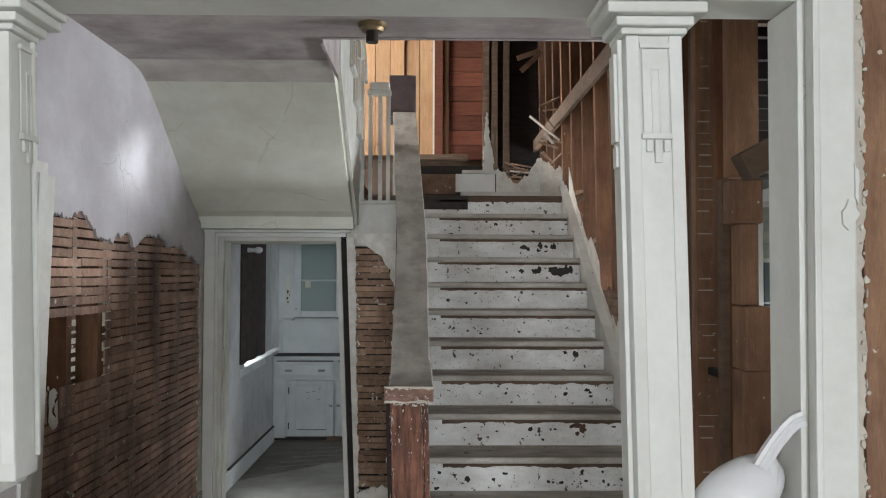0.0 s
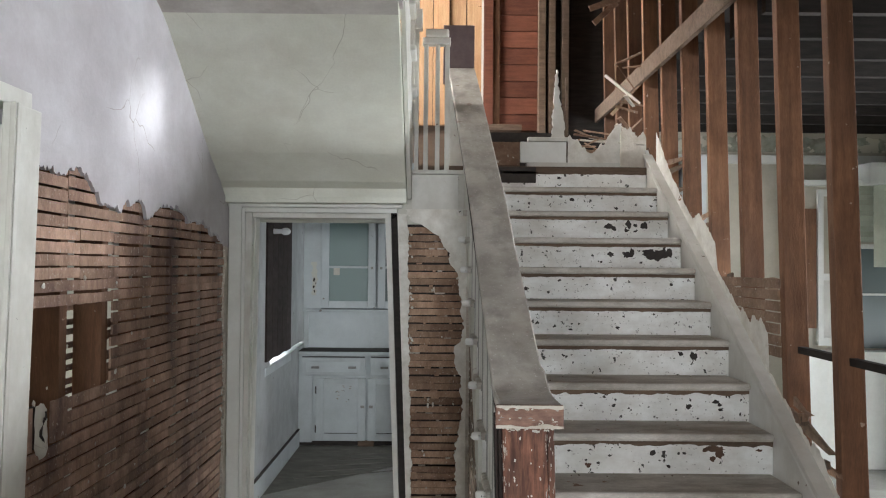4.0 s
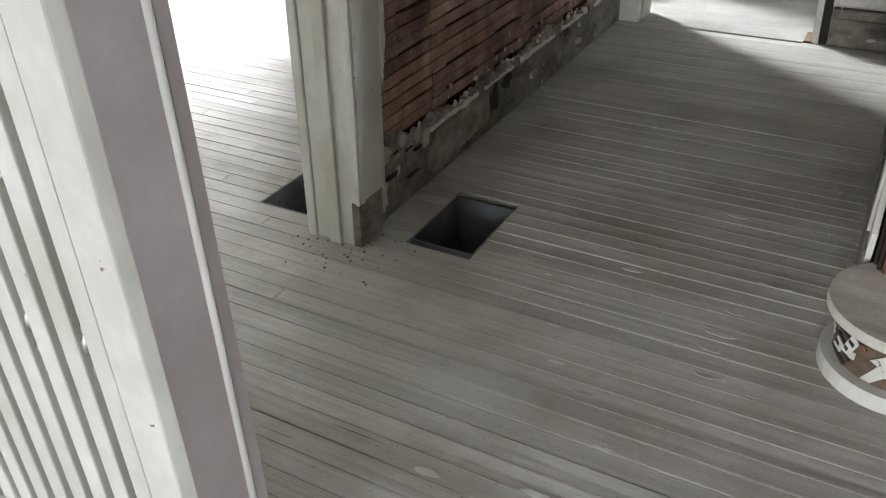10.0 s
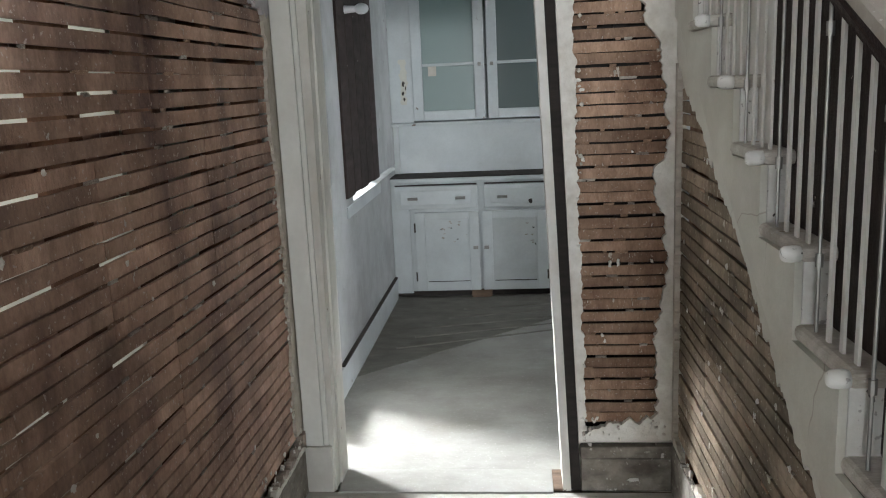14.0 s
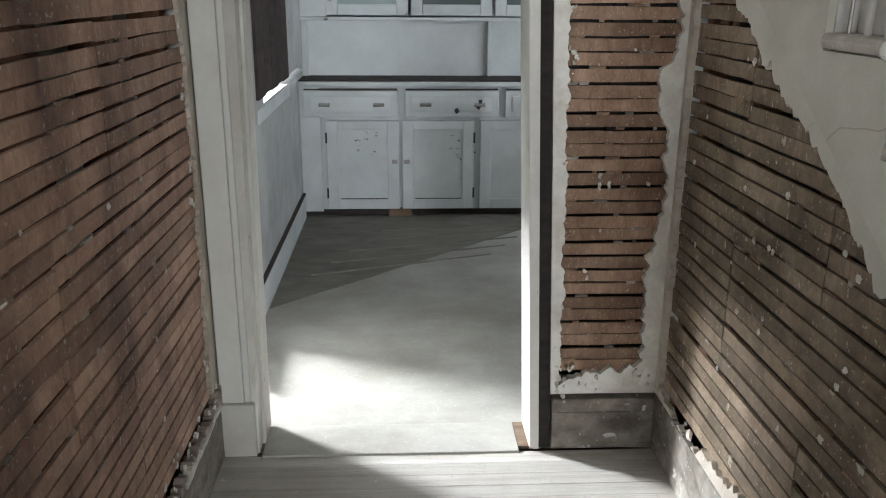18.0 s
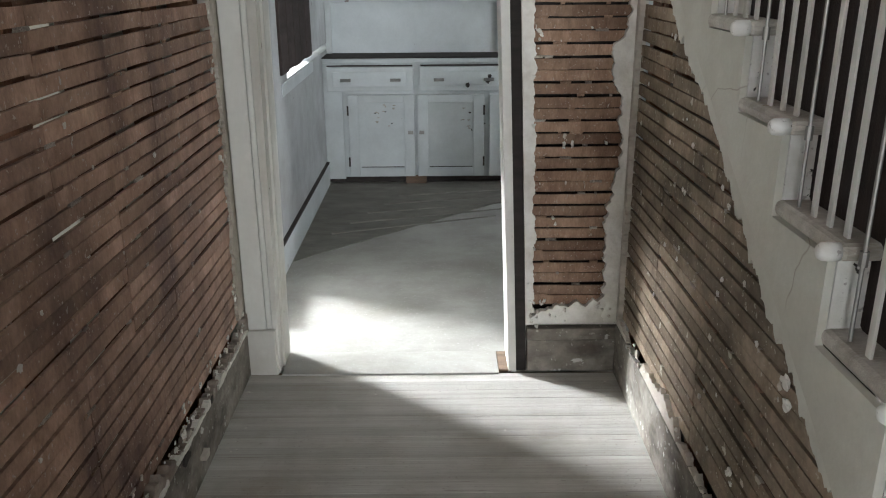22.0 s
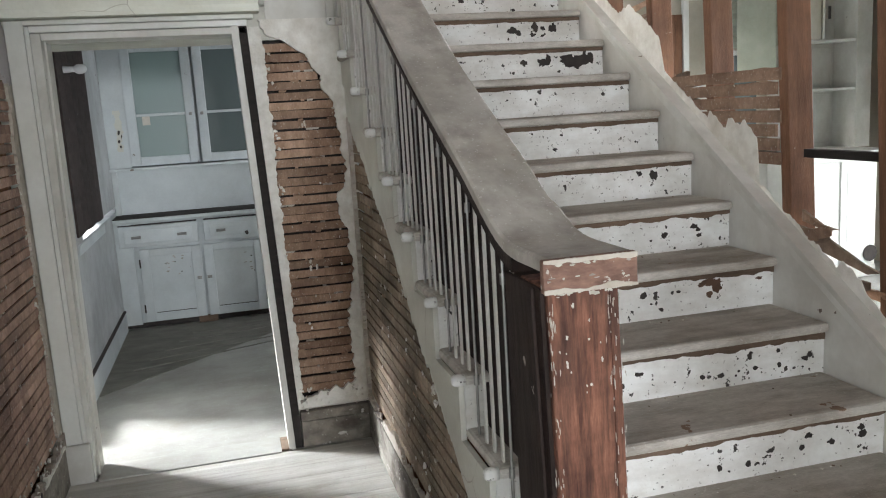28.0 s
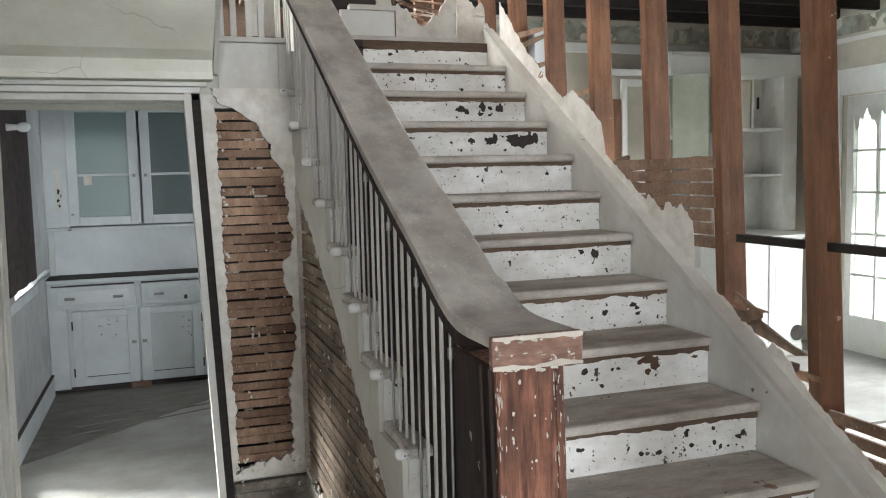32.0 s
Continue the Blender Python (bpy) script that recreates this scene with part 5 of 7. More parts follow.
# ---- columns of the colonnade ----
def column(x0, lean, w, foot, name_label):
    """A square post standing on its pedestal at the height foot."""
    col = thing("column", name_label, "column", "colonnade")
    y0, y1, f = 1.082, 1.19, w / 0.148
    slab("shaft", WHITE, col, x0, y0, foot, x0 + w, y1, 2.335, bevel=0.004)
    for i, (o, za, zb) in enumerate(((0.012, 2.336, 2.352), (0.026, 2.353, 2.375), (0.05, 2.376, 2.402), (0.06, 2.403, 2.421))):
        slab("capital_moulding", WHITE, col, x0 - o, y0 - o, za, x0 + w + o, y1 + o, zb, bevel=0.005)
    if x0 > 0:
        slab("plinth", WHITE_WORN, col, x0 - 0.012, y0 - 0.012, foot, x0 + w + 0.012, y1 + 0.012, foot + 0.04, bevel=0.005)
    # corner boards, proud of the face
    for dx in (0.0, w - 0.03):
        slab("stile", WHITE, col, x0 + dx, y0 - 0.005, foot + 0.041, x0 + dx + 0.03, y0 - 0.0005, 2.334, bevel=0.0015)
    slab("bead", WHITE, col, x0 + w + 0.0005, y0 + 0.09, foot + 0.041, x0 + w + 0.012, y0 + 0.1, 2.334, bevel=0.003)
    slab("bead", WHITE, col, x0 - 0.012, y0 + 0.09, foot + 0.041, x0 - 0.0005, y0 + 0.1, 2.334, bevel=0.003)

    def ornament(face, z0, z1):
        """A narrow raised slot panel with a bar and three drops."""
        orn = bmesh.new()
        if face == "front":
            def put(u0, u1, za, zb, d):
                box(orn, x0 + f * u0, y0 - 0.006 - d, za, x0 + f * u1, y0 - 0.0055, zb, bevel=0.001)
        else:
            def put(u0, u1, za, zb, d):
                box(orn, x0 + w + 0.0005, y0 + u0, za, x0 + w + 0.002 + d, y0 + u1, zb, bevel=0.001)
        put(0.034, 0.114, z1 - 0.012, z1, 0.007)
        put(0.04, 0.108, z0 + 0.014, z1 - 0.013, 0.003)
        put(0.062, 0.066, z0 + 0.014, z1 - 0.06, 0.006)
        put(0.082, 0.086, z0 + 0.014, z1 - 0.06, 0.006)
        put(0.066, 0.082, z1 - 0.064, z1 - 0.06, 0.006)
        put(0.034, 0.114, z0, z0 + 0.013, 0.01)
        for u, h in ((0.046, 0.03), (0.068, 0.055), (0.092, 0.03)):
            put(u, u + 0.017, z0 - h, z0 - 0.001, 0.006)
        part("ornament", orn, WHITE, col, "raised slot panel with three small drops")
    ornament("front", 2.09, 2.315)
    if x0 < 0:
        ornament("side", 2.09, 2.315)
    else:
        slab("side_board", WHITE, col, x0 - 0.013, y0 + 0.03, foot + 0.041, x0 - 0.0005, y0 + 0.088, 2.334, bevel=0.003)
        slab("side_ornament", WHITE, col, x0 - 0.022, y0 + 0.034, 2.09, x0 - 0.0135, y0 + 0.08, 2.3, bevel=0.001)
        slab("side_ornament", WHITE, col, x0 - 0.02, y0 + 0.04, 2.03, x0 - 0.0135, y0 + 0.074, 2.08, bevel=0.001)
    # lean of the old post
    for o in col.children:
        for v in o.data.vertices:
            v.co.x -= lean * (v.co.z - 1.2)
    return col


column(-0.492, 0.032, 0.15, 1.297, "white square column with moulded capital and slot ornament")
column(1.08, 0.024, 0.131, 1.147, "white square column with moulded capital and slot ornament")


def pedestal(x0, x1, z1, open_side, rails, label):
    """A slatted half-height pier; open_side is the end that faces the passage, +1 or -1."""
    p = thing("pedestal", label, "pedestal", "colonnade")
    slab("carcass", WHITE, p, x0 + 0.02, 1.12, 0.0, x1 - 0.02, 1.2, z1, bevel=0.003)
    slab("cap", WHITE, p, x0, 1.046, z1 + 0.0005, x1, 1.208, z1 + 0.025, bevel=0.006)
    for a, b in ((x0, x0 + 0.068), (x1 - 0.068, x1)):
        slab("stile", WHITE_WORN, p, a, 1.046, 0.0, b, 1.075, z1, bevel=0.004)
    for za, zb in ((0.0, 0.2), *rails):
        slab("rail", WHITE_WORN, p, x0 + 0.069, 1.05, za, x1 - 0.069, 1.119, zb, bevel=0.003)
    n = max(1, int((x1 - x0 - 0.138) / 0.052))
    for i in range(n):
        x = x0 + 0.07 + (i + 0.5) * (x1 - x0 - 0.14) / n
        slab("slat", WHITE_WORN, p, x - 0.0185, 1.054, 0.201, x + 0.0185, 1.08, rails[0][0] - 0.001, bevel=0.003)
        if i < n - 1:
            xb, f = x + 0.026, z1 - (0.27 if i % 2 else 0.56)
            bm2 = bmesh.new()
            lathe(bm2, xb, 1.066, [(0.003, f - 0.075), (0.006, f - 0.07), (0.007, f - 0.06), (0.003, f - 0.054), (0.003, f - 0.035), (0.008, f - 0.03), (0.011, f - 0.016), (0.008, f - 0.003), (0.004, f + 0.002), (0.005, f + 0.012), (0.002, f + 0.02)])
            part("finial", bm2, METAL, p, smooth=True)
    # the end towards the passage: sunk panel, round bead, back strip
    e, q = (x1, 1) if open_side > 0 else (x0, -1)
    slab("end_panel", MAUVE_SHADE, p, e - 0.019 * q, 1.0755, 0.0, e - 0.006 * q, 1.17, z1, bevel=0.001)
    bm2 = bmesh.new()
    tube(bm2, (e - 0.006 * q, 1.176, 0.0), (e - 0.006 * q, 1.176, z1 - 0.001), 0.006, 12)
    part("end_bead", bm2, WHITE, p, smooth=True)
    slab("end_strip", MAUVE_SHADE, p, e - 0.019 * q, 1.183, 0.0, e - 0.004 * q, 1.208, z1, bevel=0.003)


pedestal(-0.98, -0.38, 1.27, 1, ((1.24, 1.27),), "white slatted pedestal below a column")
pedestal(1.08, 1.453, 1.12, -1, ((0.97, 1.02), (1.09, 1.12)), "white narrow slatted pedestal below a column")

tub = thing("tub", "white plastic tub with a handle lying on the pedestal", "tub")
bm = bmesh.new()
bmesh.ops.create_uvsphere(bm, u_segments=28, v_segments=16, radius=1.0, matrix=Matrix.Translation((1.325, 1.14, 1.247)) @ Matrix.Rotation(radians(-38), 4, "Y") @ Matrix.Diagonal((0.135, 0.075, 0.075, 1)))
part("shell", bm, PLASTIC, tub, smooth=True)
bm = bmesh.new()
bmesh.ops.create_uvsphere(bm, u_segments=20, v_segments=12, radius=1.0, matrix=Matrix.Translation((1.39, 1.13, 1.27)) @ Matrix.Rotation(radians(-80), 4, "Y") @ Matrix.Diagonal((0.09, 0.05, 0.028, 1)))
part("rim", bm, PLASTIC, tub, smooth=True)
bm = bmesh.new()
spine = [(1.36, 1.08, 1.332), (1.38, 1.078, 1.366), (1.399, 1.075, 1.395), (1.418, 1.073, 1.42), (1.437, 1.072, 1.438), (1.457, 1.07, 1.447)]
prev = None
for i, c in enumerate(spine):
    q, p = Vector(spine[min(i + 1, 5)]), Vector(spine[max(i - 1, 0)])
    t = (q - p).normalized()
    side = t.cross(Vector((0, 1, 0))).normalized()
    ring = [bm.verts.new(Vector(c) + side * (0.017 * u) + Vector((0, 0.008 * v, 0))) for u, v in ((-1, -1), (-0.3, -1.4), (0.1, -0.5), (0.5, -1.2), (1, -1), (1, 1), (-1, 1))]
    if prev:
        for j in range(7):
            bm.faces.new((prev[j], prev[(j + 1) % 7], ring[(j + 1) % 7], ring[j]))
    else:
        bm.faces.new(ring)
    prev = ring
bm.faces.new(prev)
bmesh.ops.recalc_face_normals(bm, faces=bm.faces[:])
part("handle", bm, PLASTIC, tub, "bent grooved handle")

# ---- doorway to the side room ----
side_trim = setting("trim", "white moulded casing and jamb of the side room's doorway", "trim")
slab("jamb", WHITE_WORN, side_trim, -1.16, 2.352, 0.0, -1.02, 2.38, 2.1, bevel=0.003)
slab("jamb_back", WHITE_WORN, side_trim, -1.158, 2.381, 0.0, -1.02, 2.455, 2.1)
slab("stop", WHITE_WORN, side_trim, -1.105, 2.339, 0.0, -1.065, 2.3515, 2.1, bevel=0.003)
slab("casing", WHITE_WORN, side_trim, -1.019, 2.343, 0.16, -0.985, 2.497, 2.16, bevel=0.005)
slab("casing_bead", WHITE_WORN, side_trim, -0.994, 2.336, 0.16, -0.978, 2.3425, 2.16, bevel=0.003)
slab("casing_bead", WHITE_WORN, side_trim, -0.9845, 2.352, 0.16, -0.979, 2.372, 2.16, bevel=0.002)
slab("plinth", BASE, side_trim, -1.019, 2.349, 0.0, -0.99, 2.47, 0.158, bevel=0.003)
slab("casing", WHITE_WORN, side_trim, -1.196, 2.346, 0.0, -1.162, 2.47, 2.16, bevel=0.005)
bm = bmesh.new()
torn_strip(bm, 0.5, 0.86, lambda z: 2.4975, lambda z: 2.4985 + 0.022 * max(0.0, math.sin((z - 0.5) * 8.7)), -0.998, -0.982, "x", 17.0, 0.0, 0.006)
part("plaster", bm, TORN_WHITE, side_trim, "broken plaster lip beside the casing")
slab("strike", METAL, side_trim, -1.14, 2.3475, 0.93, -1.115, 2.3518, 1.0)
# near-black patches on the plate paint the dark of its holes
for z in (0.945, 0.97):
    slab("strike_hole", CHIP_HOLE_BLACK, side_trim, -1.133, 2.346, z, -1.123, 2.3472, z + 0.016)
# the casing stands proud of the wall
for o in side_trim.children:
    for v in o.data.vertices:
        v.co.x += 0.022 + 0.026 * v.co.z
        v.co.y -= 0.016
slab("head", WHITE_WORN, side_trim, -1.2, 1.24, 2.161, -0.94, 2.49, 2.215, bevel=0.004)

# floor registers
for i, (x0, y0, x1, y1) in enumerate(HOLES):
    duct = thing("floor_register", "open rectangular register hole with grey metal duct", "register", "register holes")
    t = 0.006
    slab("duct_side", GALV, duct, x0, y0, -0.4, x0 + t, y1, -0.002)
    slab("duct_side", GALV, duct, x1 - t, y0, -0.4, x1, y1, -0.002)
    slab("duct_side", GALV, duct, x0 + t, y0, -0.4, x1 - t, y0 + t, -0.002)
    slab("duct_side", GALV, duct, x0 + t, y1 - t, -0.4, x1 - t, y1, -0.002)
    # near-black bottom paints the dark at the depth of the duct
    slab("duct_bottom", CHIP_HOLE_BLACK, duct, x0, y0, -0.42, x1, y1, -0.401)

# open plaster ring and wire box in the lath
outlet = thing("outlet_box", "torn electrical box with frayed cloth wire in the lath wall", "outlet")
bm = bmesh.new()
loops = []
for i in range(20):
    a = 2 * math.pi * i / 20
    cy, cz = 2.712 + 0.026 * math.cos(a) + 0.006 * noise.noise((i * 0.7, 0.2, 5.0)), 1.2 + 0.066 * math.sin(a)
    r = 0.012 + 0.012 * noise.noise((2.2 * math.cos(a), 2.2 * math.sin(a), 1.7)) + (0.008 if math.sin(a) < -0.7 else 0)
    loops.append([bm.verts.new((WX + 0.006 + r * 1.1 * max(0, math.sin(b)) + 0.006 * noise.noise((i * 0.9, b, 2.0)), cy + r * math.cos(b) * math.cos(a), cz + r * math.cos(b) * math.sin(a) * 1.4)) for b in [math.pi * j / 6 for j in range(7)]])
for p, q in zip(loops, loops[1:] + loops[:1]):
    for j in range(6):
        bm.faces.new((p[j], q[j], q[j + 1], p[j + 1]))
bmesh.ops.recalc_face_normals(bm, faces=bm.faces[:])
part("plaster_ring", bm, PLASTER, outlet, "lumpy ring of white plaster", smooth=True)
wire = None
for k in range(2):
    bm = bmesh.new()
    pts = [Vector((WX + 0.012 + 0.01 * math.sin(1.3 * j + k), 2.705 + 0.012 * k + 0.006 * math.sin(2.1 * j), 1.255 - 0.022 * j)) for j in range(6)]
    for p, q in zip(pts, pts[1:]):
        tube(bm, p, q, 0.0035, 6)
    part("wire", bm, CHIP_HOLE_BLACK, outlet, "frayed black cloth wire")
slab("box", DARK_WOOD, outlet, WX - 0.03, 2.69, 1.14, WX + 0.004, 2.735, 1.27)
for i in range(3):
    slab("short_lath", LATH, outlet, WX - 0.001, 2.79 + 0.04 * i, 1.14, WX + 0.008, 2.82 + 0.04 * i, 1.275)
slab("short_lath", LATH, outlet, WX - 0.001, 2.5, 1.14, WX + 0.008, 2.66, 1.275)

# ---- ceiling lamp ----
lamp = thing("ceiling_lamp", "brass ceiling lamp canopy with an empty socket", "ceiling lamp")
bm = bmesh.new()
tube(bm, (0.33, 2.86, 2.885), (0.33, 2.86, 2.905), 0.062, 24, 0.066)
tube(bm, (0.33, 2.86, 2.868), (0.33, 2.86, 2.885), 0.048, 24, 0.055)
part("canopy", bm, BRASS, lamp, smooth=False)
bm = bmesh.new()
tube(bm, (0.33, 2.86, 2.82), (0.33, 2.86, 2.868), 0.028, 16)
part("socket", bm, CHIP_HOLE_BLACK, lamp)

# ---- kitchen cabinet ----
KY = 7.95
cab = thing("kitchen_cabinet", "pale blue-white built-in kitchen cupboard with glazed upper doors", "cabinet")
slab("body", CABINET, cab, -1.072, KY + 0.02, 0.04, 1.2, KY + 0.5, 0.86, bevel=0.003)
slab("kick", CHIP_HOLE_BLACK, cab, -1.072, KY + 0.035, 0.0, 1.2, KY + 0.4, 0.039)
slab("face_frame", CABINET, cab, -1.072, KY, 0.03, -0.94, KY + 0.019, 0.86, bevel=0.002)
slab("counter", CABINET, cab, -1.072, KY - 0.02, 0.862, 1.2, KY + 0.5, 0.892, bevel=0.006)
slab("counter_top", DARK_WOOD, cab, -1.072, KY - 0.01, 0.893, 1.2, KY + 0.49, 0.9)
for i in range(3):
    x0 = -1.06 + 0.655 * i
    dr = slab("drawer", CABINET, cab, x0 + 0.015, KY - 0.012, 0.665, x0 + 0.625, KY + 0.019, 0.835, bevel=0.004)
    slab("drawer_panel", CABINET, dr, x0 + 0.06, KY - 0.017, 0.7, x0 + 0.58, KY - 0.0125, 0.8, bevel=0.002)
    slab("gap", CHIP_HOLE_BLACK, dr, x0 + 0.02, KY - 0.003, 0.837, x0 + 0.62, KY + 0.018, 0.846)
    for hx in (0.15, 0.5):
        bm = bmesh.new()
        tube(bm, (x0 + hx - 0.036, KY - 0.03, 0.745), (x0 + hx + 0.036, KY - 0.03, 0.745), 0.011, 8)
        tube(bm, (x0 + hx - 0.022, KY - 0.03, 0.745), (x0 + hx - 0.022, KY - 0.016, 0.745), 0.006, 6)
        tube(bm, (x0 + hx + 0.022, KY - 0.03, 0.745), (x0 + hx + 0.022, KY - 0.016, 0.745), 0.006, 6)
        part("pull", bm, METAL, dr, "metal bin pull")
for i in range(3):
    x0, w = -0.905 + 0.495 * i + (0.02 if i == 2 else 0), 0.475
    d = slab("door", CABINET, cab, x0, KY - 0.008, 0.05, x0 + w, KY + 0.019, 0.64, bevel=0.003)
    for dims in ((0, 0.075, 0.05, 0.64), (w - 0.075, w, 0.05, 0.64)):
        slab("stile", CABINET, d, x0 + dims[0], KY - 0.016, dims[2], x0 + dims[1], KY - 0.0085, dims[3], bevel=0.003)
    for za, zb in ((0.05, 0.115), (0.585, 0.64)):
        slab("rail", CABINET, d, x0 + 0.076, KY - 0.016, za, x0 + w - 0.076, KY - 0.0085, zb, bevel=0.003)
    kx = x0 + (0.445 if i % 2 == 0 else 0.03)
    slab("latch", METAL, d, kx - 0.018, KY - 0.026, 0.36, kx + 0.018, KY - 0.0165, 0.385, bevel=0.003)
for x0, side in ((-0.905, 0.0), (-0.41, 0.475)):
    for z in (0.16, 0.53):
        slab("hinge", CHIP_HOLE_BLACK, cab, x0 + side - 0.006, KY - 0.02, z - 0.035, x0 + side + 0.006, KY - 0.0165, z + 0.035, bevel=0.001)
for i in range(30):
    u, v = (-0.64, 0.5) if i < 15 else (0.0, 0.47)
    r = random.Random(i)
    scatter_flake("peeled_mark", CHIP_HOLE_BLACK if i % 4 == 0 else GREY_RAIL, cab, "y", KY - 0.0094, u + r.gauss(0, 0.05), v + r.gauss(0, 0.045), r.uniform(0.003, 0.016), r.uniform(0.003, 0.009), 0.001, 500 + i)
for u, z in ((-0.05, 0.71), (0.09, 0.73), (0.1, 0.76)):
    scatter_flake("peeled_mark", CHIP_HOLE_BLACK, cab, "y", KY - 0.0185, u, z, 0.016, 0.02, 0.001, 540 + int(u * 50))
slab("panel_line", CHIP_HOLE_BLACK, cab, -0.82, KY - 0.0092, 0.116, -0.51, KY - 0.0086, 0.122)
slab("panel_line", CHIP_HOLE_BLACK, cab, -0.325, KY - 0.0092, 0.116, -0.015, KY - 0.0086, 0.122)
slab("back_panel", CABINET, cab, -1.072, KY + 0.3, 0.901, 1.2, KY + 0.33, 1.28)
slab("splash_end", CABINET, cab, -1.072, KY + 0.27, 0.901, -1.03, KY + 0.299, 1.26, bevel=0.003)
slab("splash_post", CABINET, cab, 0.17, KY + 0.27, 0.901, 0.2, KY + 0.299, 1.26, bevel=0.003)
slab("shelf_board", CABINET, cab, -1.072, KY + 0.2, 1.262, 1.2, KY + 0.5, 1.285, bevel=0.004)
slab("upper_side", CABINET, cab, -1.072, KY + 0.24, 1.286, -0.9, KY + 0.5, 2.29, bevel=0.003)
slab("upper_back", CABINET, cab, -0.899, KY + 0.47, 1.286, 1.2, KY + 0.49, 2.29)
slab("upper_shelf", CABINET, cab, -0.899, KY + 0.28, 1.69, 1.2, KY + 0.469, 1.71)
for i in range(3):
    x0, w = -0.9 + 0.555 * i, 0.535
    d = thing("glazed_door", "", "")
    d.parent = cab
    slab("stile", CABINET, d, x0, KY + 0.235, 1.295, x0 + 0.075, KY + 0.26, 2.28, bevel=0.004)
    slab("stile", CABINET, d, x0 + w - 0.075, KY + 0.235, 1.295, x0 + w, KY + 0.26, 2.28, bevel=0.004)
    for za, zb in ((1.295, 1.365), (1.69, 1.71), (2.2, 2.28)):
        slab("rail", CABINET, d, x0 + 0.076, KY + 0.235, za, x0 + w - 0.076, KY + 0.26, zb, bevel=0.004)
    slab("pane", FROST if i == 0 else FROST_DARK, d, x0 + 0.076, KY + 0.245, 1.366, x0 + w - 0.076, KY + 0.249, 1.689)
    slab("pane", FROST if i == 0 else FROST_DARK, d, x0 + 0.076, KY + 0.245, 1.711, x0 + w - 0.076, KY + 0.249, 2.199)
    kx = x0 + (w - 0.035 if i % 2 == 0 else 0.035)
    slab("knob", METAL, d, kx - 0.012, KY + 0.215, 1.68, kx + 0.012, KY + 0.2345, 1.705, bevel=0.004)
slab("paper_scrap", PLASTER_RAW, cab, -0.78, KY + 0.24, 1.62, -0.72, KY + 0.2435, 1.69)
bm = bmesh.new()
torn_strip(bm, 1.42, 1.75, lambda z: -0.985, lambda z: -0.945, KY + 0.237, KY + 0.2395, "y", 71.0, 0.02, 0.02)
part("peeling_patch", bm, PLASTER, cab, "patch of peeled paint")
for i in range(5):
    scatter_flake("bare_spot", CHIP_HOLE_BLACK, cab, "y", KY + 0.2365, -0.965 + 0.012 * math.sin(i * 4), 1.46 + 0.05 * i * (1 - 0.1 * i), 0.008 + 0.004 * math.sin(i * 2), 0.016, 0.0008, 560 + i)
slab("floor_scrap", OLD_WOOD, None, -0.5, KY - 0.02, -0.006, -0.35, KY + 0.03, 0.05)
tagged(bpy.data.objects["floor_scrap"], "small broken board end on the kitchen floor", "board")

board = thing("boarded_window", "window hole boarded over with dark brown planks", "window")
for i in range(5):
    slab("board", SPECKLED, board, -1.095, 6.4 + 0.21 * i, 0.97 + 0.008 * (i % 2), -1.06, 6.4 + 0.21 * (i + 1) - 0.004, 2.29, bevel=0.003)
slab("apron", CABINET, board, -1.0745, 6.4, 0.86, -1.066, 7.5, 0.925, bevel=0.003)
slab("baseboard", CABINET, None, -1.0745, 5.51, -0.006, -1.055, 7.94, 0.15, bevel=0.004)
tagged(bpy.data.objects["baseboard.003"] if "baseboard.003" in bpy.data.objects else bpy.data.objects["baseboard"], kind="structure")

bulb = thing("wall_bulb", "bare white bulb in a porcelain socket on the dark boards", "lamp")
bm = bmesh.new()
tube(bm, (-1.06, 6.62, 1.985), (-1.0, 6.62, 1.985), 0.022, 14, 0.017)
part("socket", bm, PLASTIC, bulb)
bm = bmesh.new()
bmesh.ops.create_uvsphere(bm, u_segments=16, v_segments=10, radius=0.03, matrix=Matrix.Translation((-0.965, 6.62, 1.985)) @ Matrix.Diagonal((1.35, 1, 1, 1)))
part("bulb", bm, PLASTIC, bulb, "dusty glass bulb", smooth=True)

slab("baseboard_cap", CHIP_HOLE_BLACK, None, -1.0745, 6.0, 0.1505, -1.053, 7.94, 0.16)
tagged(bpy.data.objects["baseboard_cap.001"] if "baseboard_cap.001" in bpy.data.objects else bpy.data.objects["baseboard_cap"], "dark top edge of the kitchen baseboard", "baseboard", "", "structure")

# ---- side room ----
cover = thing("radiator_cover", "pink-red slatted radiator cover below the window", "radiator cover")
slab("top", PINK, cover, -6.19, 3.0, 0.66, -5.72, 5.15, 0.7, bevel=0.005)
slab("base_rail", PINK, cover, -5.78, 3.0, 0.0, -5.74, 5.15, 0.12, bevel=0.004)
slab("top_rail", PINK, cover, -5.78, 3.0, 0.54, -5.74, 5.15, 0.659, bevel=0.004)
for i in range(40):
    y = 3.03 + i * 0.053
    slab("slat", PINK, cover, -5.775, y, 0.121, -5.75, y + 0.03, 0.539)
slab("side", PINK, cover, -6.19, 5.12, 0.0, -5.785, 5.15, 0.659)
leaf = thing("loose_door", "white panelled door leaning at the wall", "door")
slab("leaf", WHITE, leaf, -5.72, 5.17, 0.0, -5.64, 6.05, 2.0, bevel=0.004)
for za, zb in ((0.2, 0.85), (1.0, 1.85)):
    slab("panel_moulding", WHITE, leaf, -5.639, 5.28, za, -5.63, 5.94, zb, bevel=0.003)
    slab("panel", WHITE_WORN, leaf, -5.629, 5.33, za + 0.05, -5.626, 5.89, zb - 0.05)
west_window = setting("window_1", "tall double window of the side room, white frame", "window")
